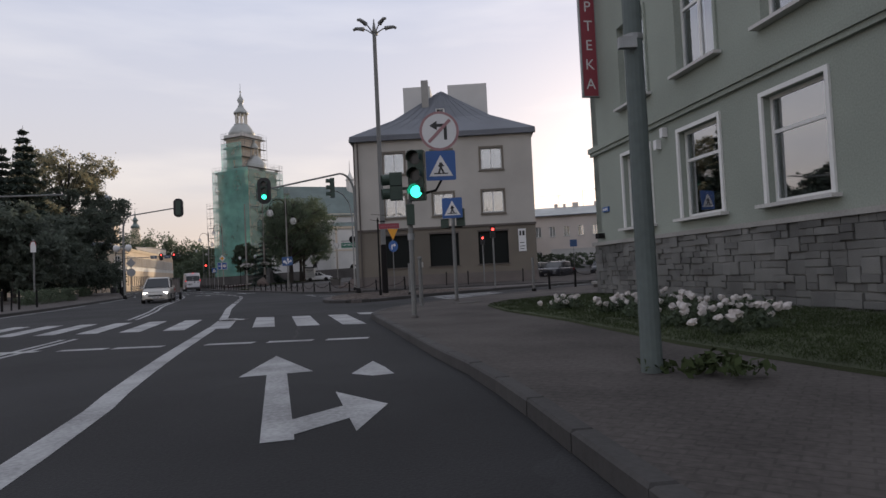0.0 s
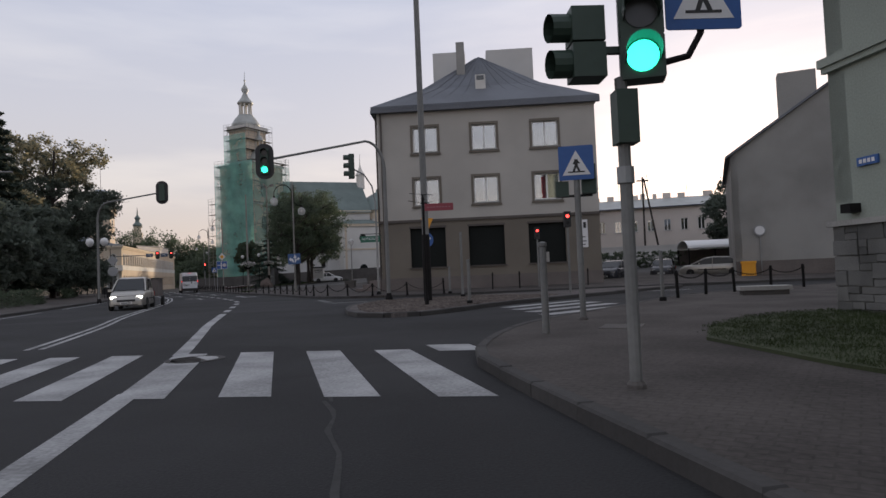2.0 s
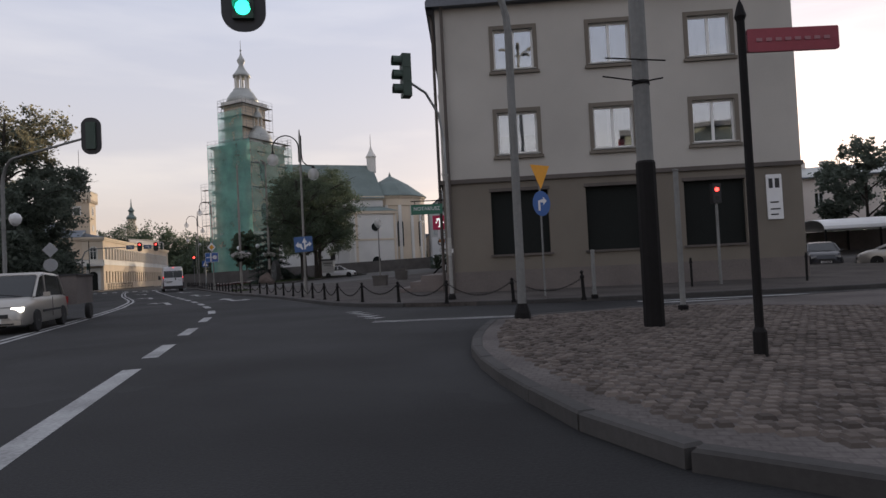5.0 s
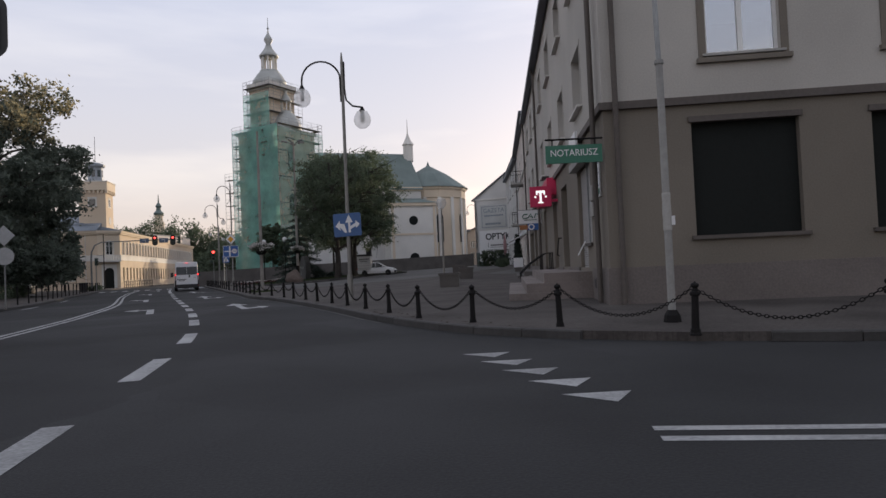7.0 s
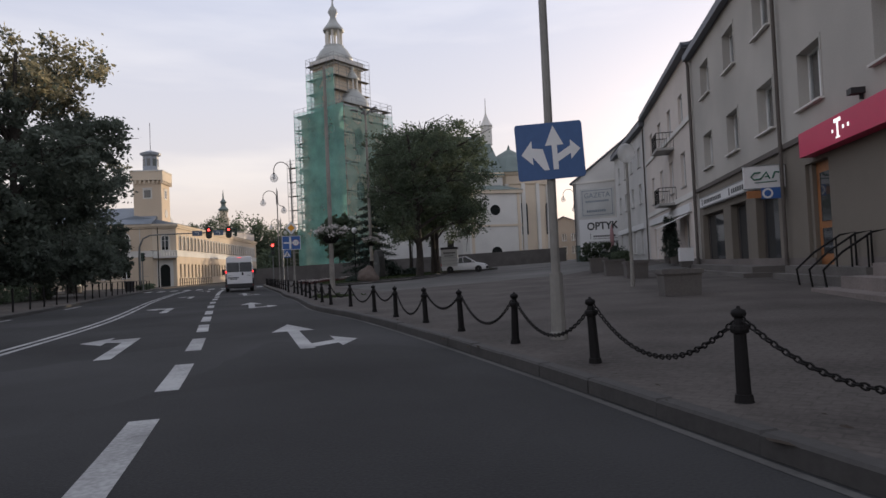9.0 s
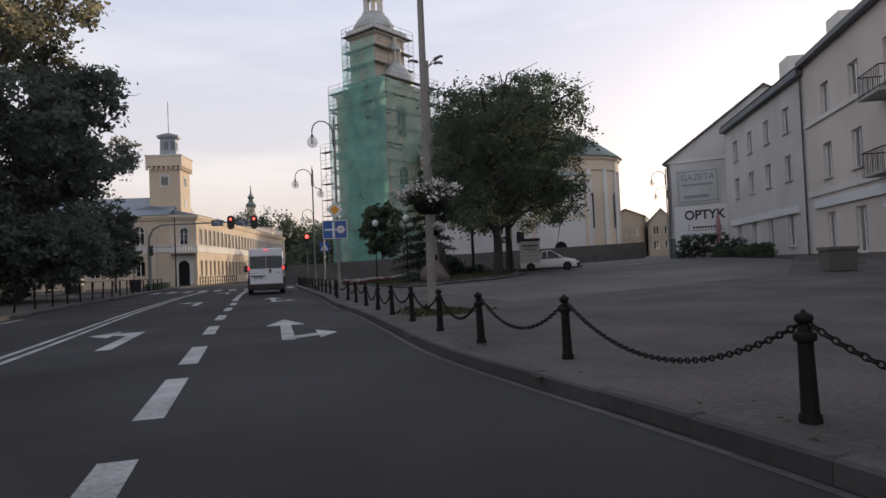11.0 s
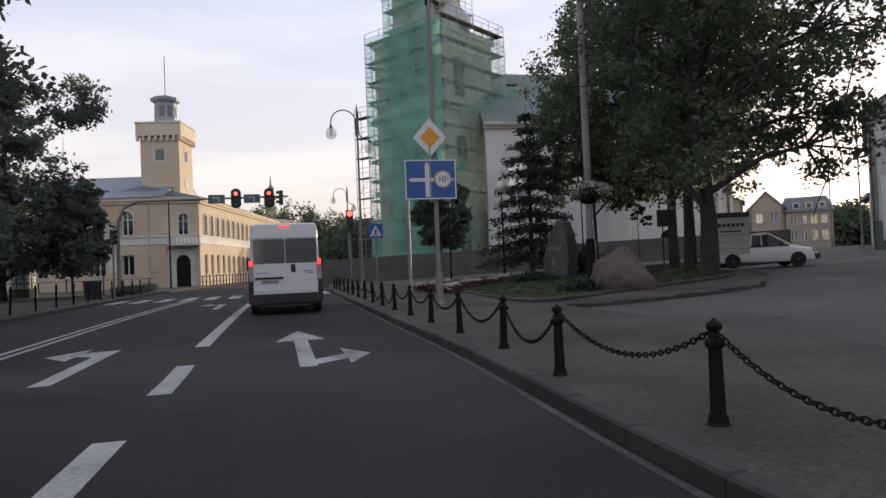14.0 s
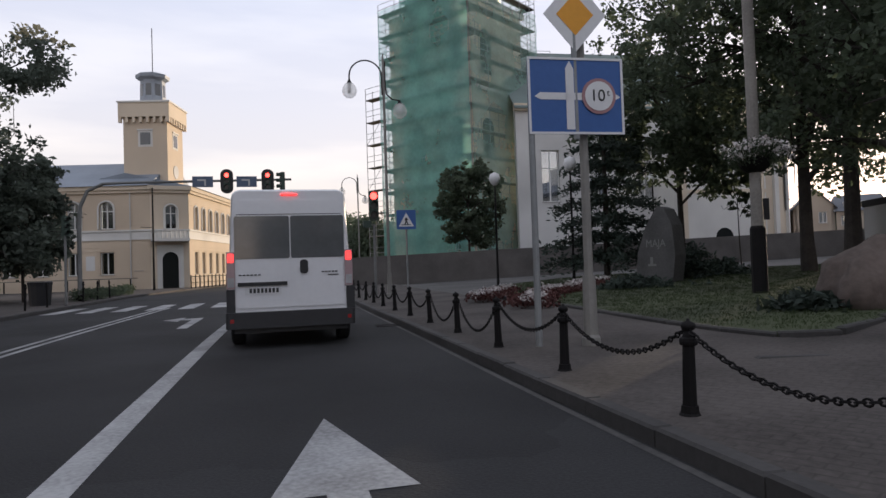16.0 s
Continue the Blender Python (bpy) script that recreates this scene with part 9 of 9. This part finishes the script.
part("infill_wall", MB().box(28.95, shut[1], 0.01, 0.24, shut[2], 1.5), M["plaster_a_low"], house_a, m=fmS)
part("sill", MB().box(28.92, shut[1] + 0.04, -0.06, 0.1, 1.5, 1.57), M["trim_dark"], house_a, m=fmS)
part("shutter_box", MB().box(27.28, 29.92, -0.2, 0.02, 3.66, 3.86), M["concrete"], house_a, m=fmS)
part("blank_sign", plate(rrect(27.55, 28.98, 4.08, 4.55, 0.03), -0.2, -0.14).box(27.7, 27.76, -0.14, 0.0, 4.2, 4.26).box(28.7, 28.76, -0.14, 0.0, 4.2, 4.26), M["sign_white"], house_a, "blank weathered white sign panel", m=fmS)
po = part("poster", MB().box(31.06, 31.5, -0.03, 0.0, 2.95, 3.5).box(31.12, 31.5, -0.03, 0.0, 2.56, 2.945), M["sign_white"], house_a, "pale paper poster", m=fmS)
bars(po, M["advert_ink"], [(31.14, 31.42, 3.3, 3.42), (31.14, 31.4, 3.16, 3.2), (31.14, 31.44, 3.08, 3.11), (31.18, 31.44, 2.8, 2.83)], pose(0, -0.033, 0))
bars(po, M["sign_green"], [(31.18, 31.46, 2.62, 2.74)], pose(0, -0.033, 0))
part("vent", MB().box(30.28, 30.45, -0.06, -0.048, 0.47, 0.7), M["black"], house_a, m=fmS)
part("grab_rail", MB().tube([(29.2, -0.1, 1.62), (29.73, -0.35, 1.28)], 0.015, 6), M["sign_white"], house_a, m=fmS)
# glass, but near-black sheets paint the unlit inside of the first two openings
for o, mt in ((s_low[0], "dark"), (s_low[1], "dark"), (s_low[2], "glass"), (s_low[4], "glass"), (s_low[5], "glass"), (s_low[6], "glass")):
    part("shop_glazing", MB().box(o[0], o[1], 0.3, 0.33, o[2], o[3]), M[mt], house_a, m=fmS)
    part("shop_frame", MB().box(o[0], o[0] + 0.08, 0.24, 0.32, o[2], o[3]).box(o[1] - 0.08, o[1], 0.24, 0.32, o[2], o[3]).box(o[0] + 0.08, o[1] - 0.08, 0.24, 0.32, o[3] - 0.08, o[3]), M["trim_dark"], house_a, m=fmS)
part("wall_rail", MB().tube([(21.6, -0.02, 1.36), (21.6, -0.12, 1.39), (22.55, -0.12, 1.99), (22.55, -0.02, 1.99)], 0.022, 6), M["metal_dark"], house_a, m=fmS)
wp_ = part("window_poster", MB().box(19.6, 20.8, 0.285, 0.297, 1.3, 2.5), M["advert_pale"], house_a, "pale printed poster behind the shop glass", m=fmS)
bars(wp_, M["ink"], [(19.7, 20.6, 2.32, 2.42), (19.7, 20.4, 2.12, 2.22), (19.7, 20.7, 1.5, 1.9)], pose(0, 0.28, 0))
dp_ = part("door_poster", MB().box(24.3, 24.95, 0.285, 0.297, 2.75, 3.45), M["advert_pale"], house_a, "red and white notice above the door", m=fmS)
part("poster_band", MB().box(24.35, 24.9, 0.279, 0.284, 3.1, 3.4), M["red_dulled"], dp_)
o = s_low[3]
dr = part("shop_door", MB().box(o[0] + 0.2, o[1] - 0.2, 0.22, 0.28, o[2], o[3]), M["wood_orange"], house_a, "orange-brown wooden shop door", m=fmS)
part("door_pane", MB().box(o[0] + 0.45, o[1] - 0.45, 0.2, 0.218, o[2] + 1.2, o[3] - 0.3).box(o[0] + 0.45, o[1] - 0.45, 0.2, 0.218, o[2] + 0.3, o[2] + 1.0), M["glass"], dr)
for xa in (o[0], o[1] - 0.2):
    part("door_jamb", MB().box(xa, xa + 0.2, 0.1, 0.3, o[2], o[3]), M["plaster_a_low"], house_a, m=fmS)
for y in (44.0, 62.7, 75.4):
    dp = part("downpipe", MB().tube([(wall_y(y) - 0.14, y, 0.2), (wall_y(y) - 0.14, y, 10.8), (wall_y(y) - 0.26, y, 11.1)], 0.06, 8), M["trim_dark"], house_a)
part("downpipe", MB().tube([(-5.85, 43.31, 0.2), (-5.85, 43.31, 10.9), (-5.85, 43.2, 11.1)], 0.06, 8), M["trim_dark"], house_a)
for z0, z1 in ((2.58, 2.94), (2.19, 2.54)):
    bd = part("name_board", MB().box(30.0, 30.45, -0.05, 0.0, z0, z1), M["concrete"], house_a, m=fmS)
hb = part("notice_board", MB().box(11.9, 12.45, -0.05, 0.0, 2.35, 4.0), M["sign_white"], house_a, "white notice board", m=fmA)
bars(hb, M["ink"], [(11.98, 12.12, 3.5, 3.85), (12.2, 12.36, 3.5, 3.85), (12.0, 12.3, 2.95, 3.0), (12.0, 12.35, 2.7, 2.75), (12.0, 12.28, 2.5, 2.55)], pose(0, -0.055, 0))
sk = part("skylight", MB().box(0.05, 0.7, 45.3, 46.1, 12.6, 13.74), M["plaster_white"], house_a)
part("skylight_pane", MB().box(0.14, 0.61, 45.28, 45.3, 13.4, 13.68), M["glass"], sk)
for k in range(11):
    x = -5.8 + 1.2 * k
    part("roof_seam", MB().tube([(x, 43.2, 11.47), (x + (0.35 - x) * FLARE, 43.12 + 6.08 * FLARE, mid[0][2] + 0.01), (0.35 + (x - 0.35) * 0.04, 48.96, 16.03)], 0.016, 4), M["roof"], house_a)
part("ridge_chimney", MB().box(-1.2, 1.0, 58.0, 60.2, 14.0, 17.8).box(-1.2, 1.0, 66.0, 68.0, 14.0, 17.6), M["plaster_grey"], house_a)

# hanging sign of the notary's office
ns_ = thing("office_sign", "green hanging office sign with white lettering on the house corner", "shop sign", pose(-6.75, 43.4, 3.41, 0, 0, 5))
b = part("board", MB().box(-0.6, 0.6, -0.03, 0.03, -0.19, 0.19), M["sign_green"], ns_)
text_part("NOTARIUSZ", 0.2, M["sign_white"], b, pose(0, -0.036, 0.02), width=1.0)
part("bracket", MB().tube([(0.62, 0, 0.32), (-0.6, 0, 0.32)], 0.02, 6).tube([(-0.45, 0, 0.32), (-0.45, 0, 0.19)], 0.015, 5).tube([(0.45, 0, 0.32), (0.45, 0, 0.19)], 0.015, 5), M["metal_dark"], ns_)

# red shop fascia with a lit end box
fa = thing("red_shop_fascia", "bright red shop fascia with a lit white emblem", "shop sign", fmS @ pose(75.6 - 60.55, 0, 3.72))
part("band", MB().box(0, 6.15, -0.35, 0.0, 0.0, 0.66), M["magenta"], fa)
eb = part("end_box", MB().box(6.3, 6.6, -1.03, -0.24, -0.48, 0.29).box(6.41, 6.49, -0.24, 0.0, -0.3, -0.2), M["magenta"], fa)
em_ = lambda x, z, k: [(x - 0.2 * k, x + 0.2 * k, z + 0.14 * k, z + 0.24 * k), (x - 0.05 * k, x + 0.05 * k, z - 0.22 * k, z + 0.14 * k), (x - 0.12 * k, x + 0.12 * k, z - 0.26 * k, z - 0.22 * k)]
bars(fa, M["lit_sign"], em_(2.5, 0.35, 0.95) + [(2.17, 2.25, 0.27, 0.35), (2.76, 2.85, 0.27, 0.36), (3.02, 3.11, 0.27, 0.36)], pose(0, -0.355, 0))
part("emblem", MB().box(6.602, 6.61, -0.81, -0.47, 0.04, 0.13).box(6.602, 6.61, -0.81, -0.75, -0.03, 0.04).box(6.602, 6.61, -0.53, -0.47, -0.03, 0.04).box(6.602, 6.61, -0.68, -0.6, -0.3, 0.04).box(6.602, 6.61, -0.74, -0.54, -0.35, -0.3).box(6.602, 6.61, -0.87, -0.8, -0.14, -0.07).box(6.602, 6.61, -0.48, -0.41, -0.14, -0.07), M["lit_sign"], eb)
part("camera_box", MB().box(2.95, 3.2, -0.3, 0.0, 0.98, 1.12).box(3.05, 3.1, -0.08, 0.0, 0.86, 0.98), M["plastic"], fa)
# bank signs
bs = thing("bank_sign", "white projecting shop sign with a green emblem", "shop sign", pose(-7.12, 62.9, 3.52))
part("box", MB().box(-0.6, 0.6, -0.08, 0.08, -0.34, 0.34), M["sign_white"], bs)
part("rim", MB().box(-0.62, 0.62, -0.09, 0.09, 0.34, 0.37).box(-0.62, 0.62, -0.09, 0.09, -0.37, -0.34), M["metal_grey"], bs)
part("emblem", MB().tube([(-0.12, -0.09, 0.14), (-0.3, -0.09, 0.13), (-0.4, -0.09, 0.02), (-0.32, -0.09, -0.08), (-0.12, -0.09, -0.06), (0.05, -0.09, 0.15), (0.14, -0.09, -0.07)], 0.028, 5).tube([(0.0, -0.09, 0.0), (0.12, -0.09, 0.01)], 0.02, 5).tube([(0.22, -0.09, -0.06), (0.3, -0.09, 0.14), (0.42, -0.09, 0.12)], 0.028, 5).tube([(-0.3, -0.09, -0.17), (0.34, -0.09, -0.15)], 0.016, 5), M["sign_green"], bs)
part("bracket", MB().box(0.58, 0.66, -0.03, 0.03, -0.1, 0.1), M["metal_dark"], bs)
b2 = thing("exchange_sign", "blue and orange projecting shop sign", "shop sign", pose(-6.95, 62.85, 3.0))
part("box", MB().box(-0.3, 0.36, -0.06, 0.06, -0.17, 0.17), M["blue"], b2)
ring = part("disc", disc(0.16, 18, -0.075, -0.065, 0.0, -0.12), M["sign_white"], b2)
part("disc_centre", disc(0.10, 16, -0.082, -0.076, 0.0, -0.12), M["blue"], ring)
part("strip", MB().box(-0.72, -0.305, -0.055, 0.055, -0.13, 0.1), M["wood_orange"], b2)
fs = thing("shop_fascia", "long white shop fascia with dark writing", "shop sign", fmS @ pose(1.2, 0, 3.42))
part("band", MB().box(0, 10.6, -0.14, 0.0, 0.0, 0.5), M["sign_white"], fs)
part("band_edge", MB().box(0, 10.6, -0.16, -0.14, 0.0, 0.05).box(0, 10.6, -0.16, -0.14, 0.46, 0.5), M["sign_back"], fs)
bars(fs, M["ink"], [(0.5, 0.62, 0.1, 0.4)] + [(0.9 + 0.3 * k, 1.1 + 0.3 * k, 0.15, 0.33) for k in range(11)] + [(5.4, 5.55, 0.1, 0.4)] + [(5.8 + 0.3 * k, 6.0 + 0.3 * k, 0.15, 0.33) for k in range(6)], pose(0, -0.145, 0))

# broad stone steps before the first shops
stp = thing("stone_steps", "broad worn granite steps before the shop doors", "steps")
for k, (dx, z1) in enumerate(((1.15, 0.86), (1.6, 0.61), (2.05, 0.37))):
    part("step", MB().box(wall_y(49) - dx, wall_y(46) + 0.02, 46.1 - 0.08 * k, 55.2 + 0.35 * k, 0.08, z1), M["step_stone"], stp)
st2 = thing("stone_steps", "dark stone steps with black handrails at a shop door", "steps")
for k, (dx, z1) in enumerate(((0.55, 0.74), (0.9, 0.53), (1.25, 0.32))):
    part("step", MB().box(wall_y(59) - dx, wall_y(57) + 0.02, 56.45 - 0.02 * k, 61.8 + 0.02 * k, 0.08, z1), M["concrete_dark"], st2)
for y in (56.55, 57.35, 58.15):
    part("handrail", MB().tube([(wall_y(y) - 0.08, y, 0.75), (wall_y(y) - 0.08, y, 1.55), (wall_y(y) - 0.4, y, 1.5), (wall_y(y) - 1.0, y, 1.1), (wall_y(y) - 1.4, y, 0.72), (wall_y(y) - 1.33, y, 0.14)], 0.025, 8).tube([(wall_y(y) - 0.5, y, 0.74), (wall_y(y) - 0.5, y, 1.45)], 0.02, 6), M["metal_dark"], st2)
st3 = thing("stone_steps", "long low stone steps before a row of shops", "steps")
for k, (dx, z1) in enumerate(((0.9, 0.72), (1.25, 0.52), (1.6, 0.32))):
    part("step", MB().box(wall_y(68) - dx, wall_y(63) + 0.02, 63.2 - 0.3 * k, 75.0, 0.08, z1), M["concrete_dark"], st3)


# planters on the paving
def planter(p, label, w=0.42, h=0.72):
    t = thing("planter", label, "planter", pose(*p, 0.13 + hgt(*p), 0, 0, 4), group="planters")
    mb = MB()
    ring = lambda k, z: [(-w * k, -w * k, z), (w * k, -w * k, z), (w * k, w * k, z), (-w * k, w * k, z)]
    rows = ring(0.9, 0) + ring(0.96, h - 0.1) + ring(1.06, h - 0.1) + ring(1.06, h) + ring(0.86, h) + ring(0.84, h - 0.12)
    mb.add(rows, [(4 * i + k, 4 * i + (k + 1) % 4, 4 * i + 4 + (k + 1) % 4, 4 * i + 4 + k) for i in range(5) for k in range(4)] + [(3, 2, 1, 0), (20, 21, 22, 23)])
    part("tub", mb, M["concrete_dark"], t)
    part("soil", MB().box(-w * 0.83, w * 0.83, -w * 0.83, w * 0.83, h - 0.12, h - 0.04), M["bark"], t)
    return t


for p in ((-10.8, 56.5), (-10.8, 66.6), (-11.4, 70.2), (-11.9, 74.5)):
    planter(p, "heavy grey concrete planter on the paving")
shrub_rg = np.random.default_rng(3)
for p, h in (((-9.2, 104.0), 1.3),):
    cc = np.stack([shrub_rg.normal(0, 0.4, 46), shrub_rg.normal(0, 0.4, 46), shrub_rg.uniform(0.1, h, 46)], 1)
    me = leaves(cc, (0.14, 0.14, 0.14), 20, 0.09, 33)
    me.materials.append(M["needle"])
    j = tagged(new("shrub", me), "dark evergreen shrub beside the houses", "shrub")
    j.location = (*p, 0.1 + hgt(*p))

ps = thing("parasol", "furled red parasol on a pale pole before the gable", "parasol", pose(-8.9, 112.6, 0.1 + hgt(-8.9, 112.6)))
part("pole", MB().tube([(0, 0, 0), (0, 0, 3.9)], 0.03, 8), M["pole_grey"], ps)
part("canopy", MB().lathe([(0.16, 0.75), (0.22, 0.9), (0.19, 1.6), (0.24, 2.4), (0.16, 3.2), (0.05, 3.8)], 7), M["red_dulled"], ps)
hedge("hedge", [(-12.0, 113.6), (-8.2, 112.2)], 2.0, 0.8, 64, "dark dense hedge before the gable wall", 0.95, 26, 0.1)
hedge("hedge", [(-9.6, 109.0), (-8.9, 95.5)], 0.8, 0.7, 65, "low dark hedge along the house fronts", 0.9, 22, 0.08)
M["thuja"] = mat("thuja_green", (0.022, 0.034, 0.024), 0.85, var=0.4, scale=6, fine=30, bump=0)
for p, h in (((-7.65, 80.6), 2.7), ((-7.6, 78.6), 2.5)):
    th_ = thing("thuja", "tall narrow dark thuja in a tub before a house", "shrub", pose(*p, 0.1 + hgt(*p)), group="thujas")
    part("tub", MB().lathe([(0.2, 0), (0.26, 0.4), (0.28, 0.42), (0.24, 0.43)], 12), M["concrete_dark"], th_)
    u_ = shrub_rg.uniform(0.0, 1.0, 150)
    r_, a_ = 0.36 * (1.02 - u_) ** 0.6 * shrub_rg.uniform(0.4, 1.0, 150), shrub_rg.uniform(0, 6.283, 150)
    me = leaves(np.stack([r_ * np.cos(a_), r_ * np.sin(a_), 0.42 + u_ * (h - 0.42)], 1), (0.06, 0.06, 0.09), 24, 0.04, 37, long=1.3, upright=0.8)
    me.materials.append(M["thuja"])
    part("foliage", None, None, th_, me=me)
wb = thing("display_box", "small white display box beside a shop door", "box", pose(-7.7, 74.3, 0.1 + hgt(-7.7, 74.3)))
part("cabinet", MB().box(-0.32, 0.32, -0.25, 0.25, 0.3, 0.95), M["sign_white"], wb)
part("foot", MB().box(-0.26, 0.26, -0.2, 0.2, 0.0, 0.3), M["concrete_dark"], wb)

# balconies of the second house
for z in (4.2, 7.5):
    for y in (82.2,):
        bk = part("balcony", MB().box(wall_y(y) - 1.0, wall_y(y), y - 1.1, y + 1.1, z, z + 0.14), M["concrete"], row_1)
        part("balcony_rail", MB().tube([(wall_y(y), y - 1.08, z + 1.05), (wall_y(y) - 0.97, y - 1.08, z + 1.05), (wall_y(y) - 0.97, y + 1.08, z + 1.05), (wall_y(y), y + 1.08, z + 1.05)], 0.025, 5), M["metal_dark"], bk)
        for k in range(24):
            if k < 14:
                q = (wall_y(y) - 0.97, y - 1.08 + 2.16 * k / 13)
            else:
                q = (wall_y(y) - 0.97 * (k - 14) / 5 if k < 19 else wall_y(y) - 0.97 * (k - 19) / 5, y - 1.08 if k < 19 else y + 1.08)
            part("baluster", MB().tube([(*q, z + 0.14), (*q, z + 1.05)], 0.012, 4), M["metal_dark"], bk)
for k, (z0, z1) in enumerate(((8.2, 8.45), (4.2, 4.5))):
    part("string_course", MB().box(0, 17.4, -0.1, 0.0, z0, z1), M["plaster_white"], row_1, m=frame_at((-7.2, 93.0), (-6.8, 75.6)))
for hs, pq in ((row_1, ((-7.2, 93.0), (-6.8, 75.6))), (row_2, ((-8.4, 110.5), (-7.2, 93.0)))):
    fm_ = frame_at(*pq)
    part("roof_slope", MB().add([(0, -0.4, 11.9), (17.5, -0.4, 11.9), (17.5, 6.0, 14.8), (0, 6.0, 14.8), (17.5, 12.4, 11.9), (0, 12.4, 11.9)], [(0, 1, 2, 3), (3, 2, 4, 5), (1, 4, 2), (0, 3, 5)]), M["roof"], hs, m=fm_)
    for x in (3.0, 12.0):
        part("chimney", MB().box(x, x + 1.9, 3.6, 4.8, 12.5, 16.2), M["plaster_white"], hs, m=fm_)
    part("downpipe", MB().tube([(17.3, -0.12, 0.3), (17.3, -0.12, 11.6)], 0.06, 6), M["trim_dark"], hs, m=fm_)
    part("shop_fascia", MB().box(1.0, 16.0, -0.12, 0.0, 3.5, 3.95), M["sign_white"], hs, m=fm_)
    part("base_band", MB().box(0, 17.4, -0.05, 0.0, -0.1, 1.0), M["plinth_dark"], hs, m=fm_)
part("awning", MB().add([(wall_y(79) - 0.02, 77.6, 3.4), (wall_y(79) - 0.02, 80.6, 3.4), (wall_y(79) - 1.4, 80.6, 2.8), (wall_y(79) - 1.4, 77.6, 2.8), (wall_y(79) - 0.02, 77.6, 3.44), (wall_y(79) - 0.02, 80.6, 3.44), (wall_y(79) - 1.4, 80.6, 2.84), (wall_y(79) - 1.4, 77.6, 2.84)], [(0, 1, 2, 3), (7, 6, 5, 4), (2, 6, 7, 3), (0, 3, 7, 4), (1, 5, 6, 2)]), M["sign_white"], row_1)

# ---- details of the plinth house ----
part("plinth_cap", MB().box(-0.1, 34, -0.16, 0.0, 1.70, 1.8), M["concrete"], house_b, m=fmB)
part("string_course", MB().box(-0.1, 34, -0.14, 0.0, 4.68, 4.84).box(-0.06, 34, -0.09, 0.0, 4.57, 4.68).weld(), M["plaster_b"], house_b, m=fmB)
for o in b_ops[:10]:
    x0, x1, z0, z1 = o
    part("window_surround", plate([(x0 - 0.09, z0 - 0.02), (x0, z0 - 0.02), (x0, z1), (x1, z1), (x1, z0 - 0.02), (x1 + 0.09, z0 - 0.02), (x1 + 0.09, z1 + 0.09), (x0 - 0.09, z1 + 0.09)], -0.05, 0.0), M["frame_white"] if z0 < 5 else M["plaster_b"], house_b, m=fmB)
    part("stone_sill", MB().box(x0 - 0.18, x1 + 0.18, -0.2, 0.02, z0 - 0.09, z0 - 0.02), M["plaster_grey"], house_b, m=fmB)
    if z0 < 5:
        part("inner_sill", MB().box(x0 + 0.1, x1 - 0.1, 0.205, 0.3, z0 + 0.08, z0 + 0.2), M["wood_orange"], house_b, m=fmB)
for x, z in ((4.25, 3.98), (4.6, 4.22)):
    part("alarm_box", MB().box(x, x + 0.15, -0.14, 0.0, z, z + 0.24), M["sign_white"], house_b, m=fmB)
bp = part("name_plate", MB().box(0.6, 1.05, -0.05, -0.01, 2.72, 2.87), M["blue"], house_b, m=fmB)
bars(bp, M["sign_white"], [(0.66 + 0.09 * k, 0.72 + 0.09 * k, 2.76, 2.83) for k in range(4)], pose(0, -0.055, 0))
part("wall_lamp", MB().box(0.35, 0.58, -0.22, 0.0, 1.92, 2.08), M["metal_dark"], house_b, m=fmB)
ap = thing("pharmacy_sign", "tall red projecting pharmacy sign with pale letters", "shop sign", frame_at(BC - BN * 0.5, BC) @ pose(0, -0.7, 6.38))
part("panel", MB().box(0, 0.47, -0.06, 0.06, 0, 4.3), M["pharmacy_red"], ap)
part("rim", MB().box(-0.03, 0.0, -0.07, 0.07, -0.03, 4.3).box(0.47, 0.51, -0.07, 0.07, -0.03, 4.3).box(0, 0.47, -0.07, 0.07, -0.03, 0.0).weld(), M["metal_grey"], ap)
for k, ch in enumerate("AKETPA"):
    text_part(ch, 0.47, M["sign_white"], ap, pose(0.24, -0.07, 0.36 + 0.615 * k), name="letter")
sl = thing("stone_slab", "low dark stone step beside the plinth house", "step", pose(8.3, 24.4, 0.12, 0, 0, -12))
part("tread", MB().box(-0.7, 0.7, -0.35, 0.35, 0.14, 0.26), M["concrete"], sl)
part("riser", MB().box(-0.62, 0.62, -0.3, 0.3, 0.0, 0.14), M["concrete_dark"], sl)
# rough stone facing of the plinth
rs = random.Random(12)
stones = [stone_mesh("plinth_stone", 1.0, 1.0, 1.0, "stone", 0.06) for _ in range(1)]
root = thing("stone_facing", "rough grey stone facing of the house plinth", "wall facing")
ROWS, COLS, RH, CW = 12, 124, 0.137, 0.095
used = [[False] * COLS for _ in range(ROWS)]
for j in range(ROWS):
    for i in range(COLS):
        if used[j][i]:
            continue
        run = 0
        while i + run < COLS and not used[j][i + run] and run < 6:
            run += 1
        w = min(run, rs.choice((2, 3, 3, 4, 4, 5, 6)))
        if run - w == 1:
            w = run
        tall = 2 if j + 1 < ROWS and w >= 3 and rs.random() < 0.3 and not any(used[j + 1][i:i + w]) else 1
        for b in range(tall):
            for a in range(w):
                used[j + b][i + a] = True
        wx, hz = w * CW, tall * RH
        part("stone", None, None, root, me=stones[0], m=fmB @ pose(i * CW + wx / 2, -0.06, 0.06 + j * RH + hz / 2 + rs.uniform(-0.008, 0.008), 90, rs.uniform(-1.2, 1.2), 0) @ Matrix.Diagonal((wx - rs.uniform(0.008, 0.022), hz - rs.uniform(0.008, 0.02), rs.uniform(0.03, 0.085), 1)))
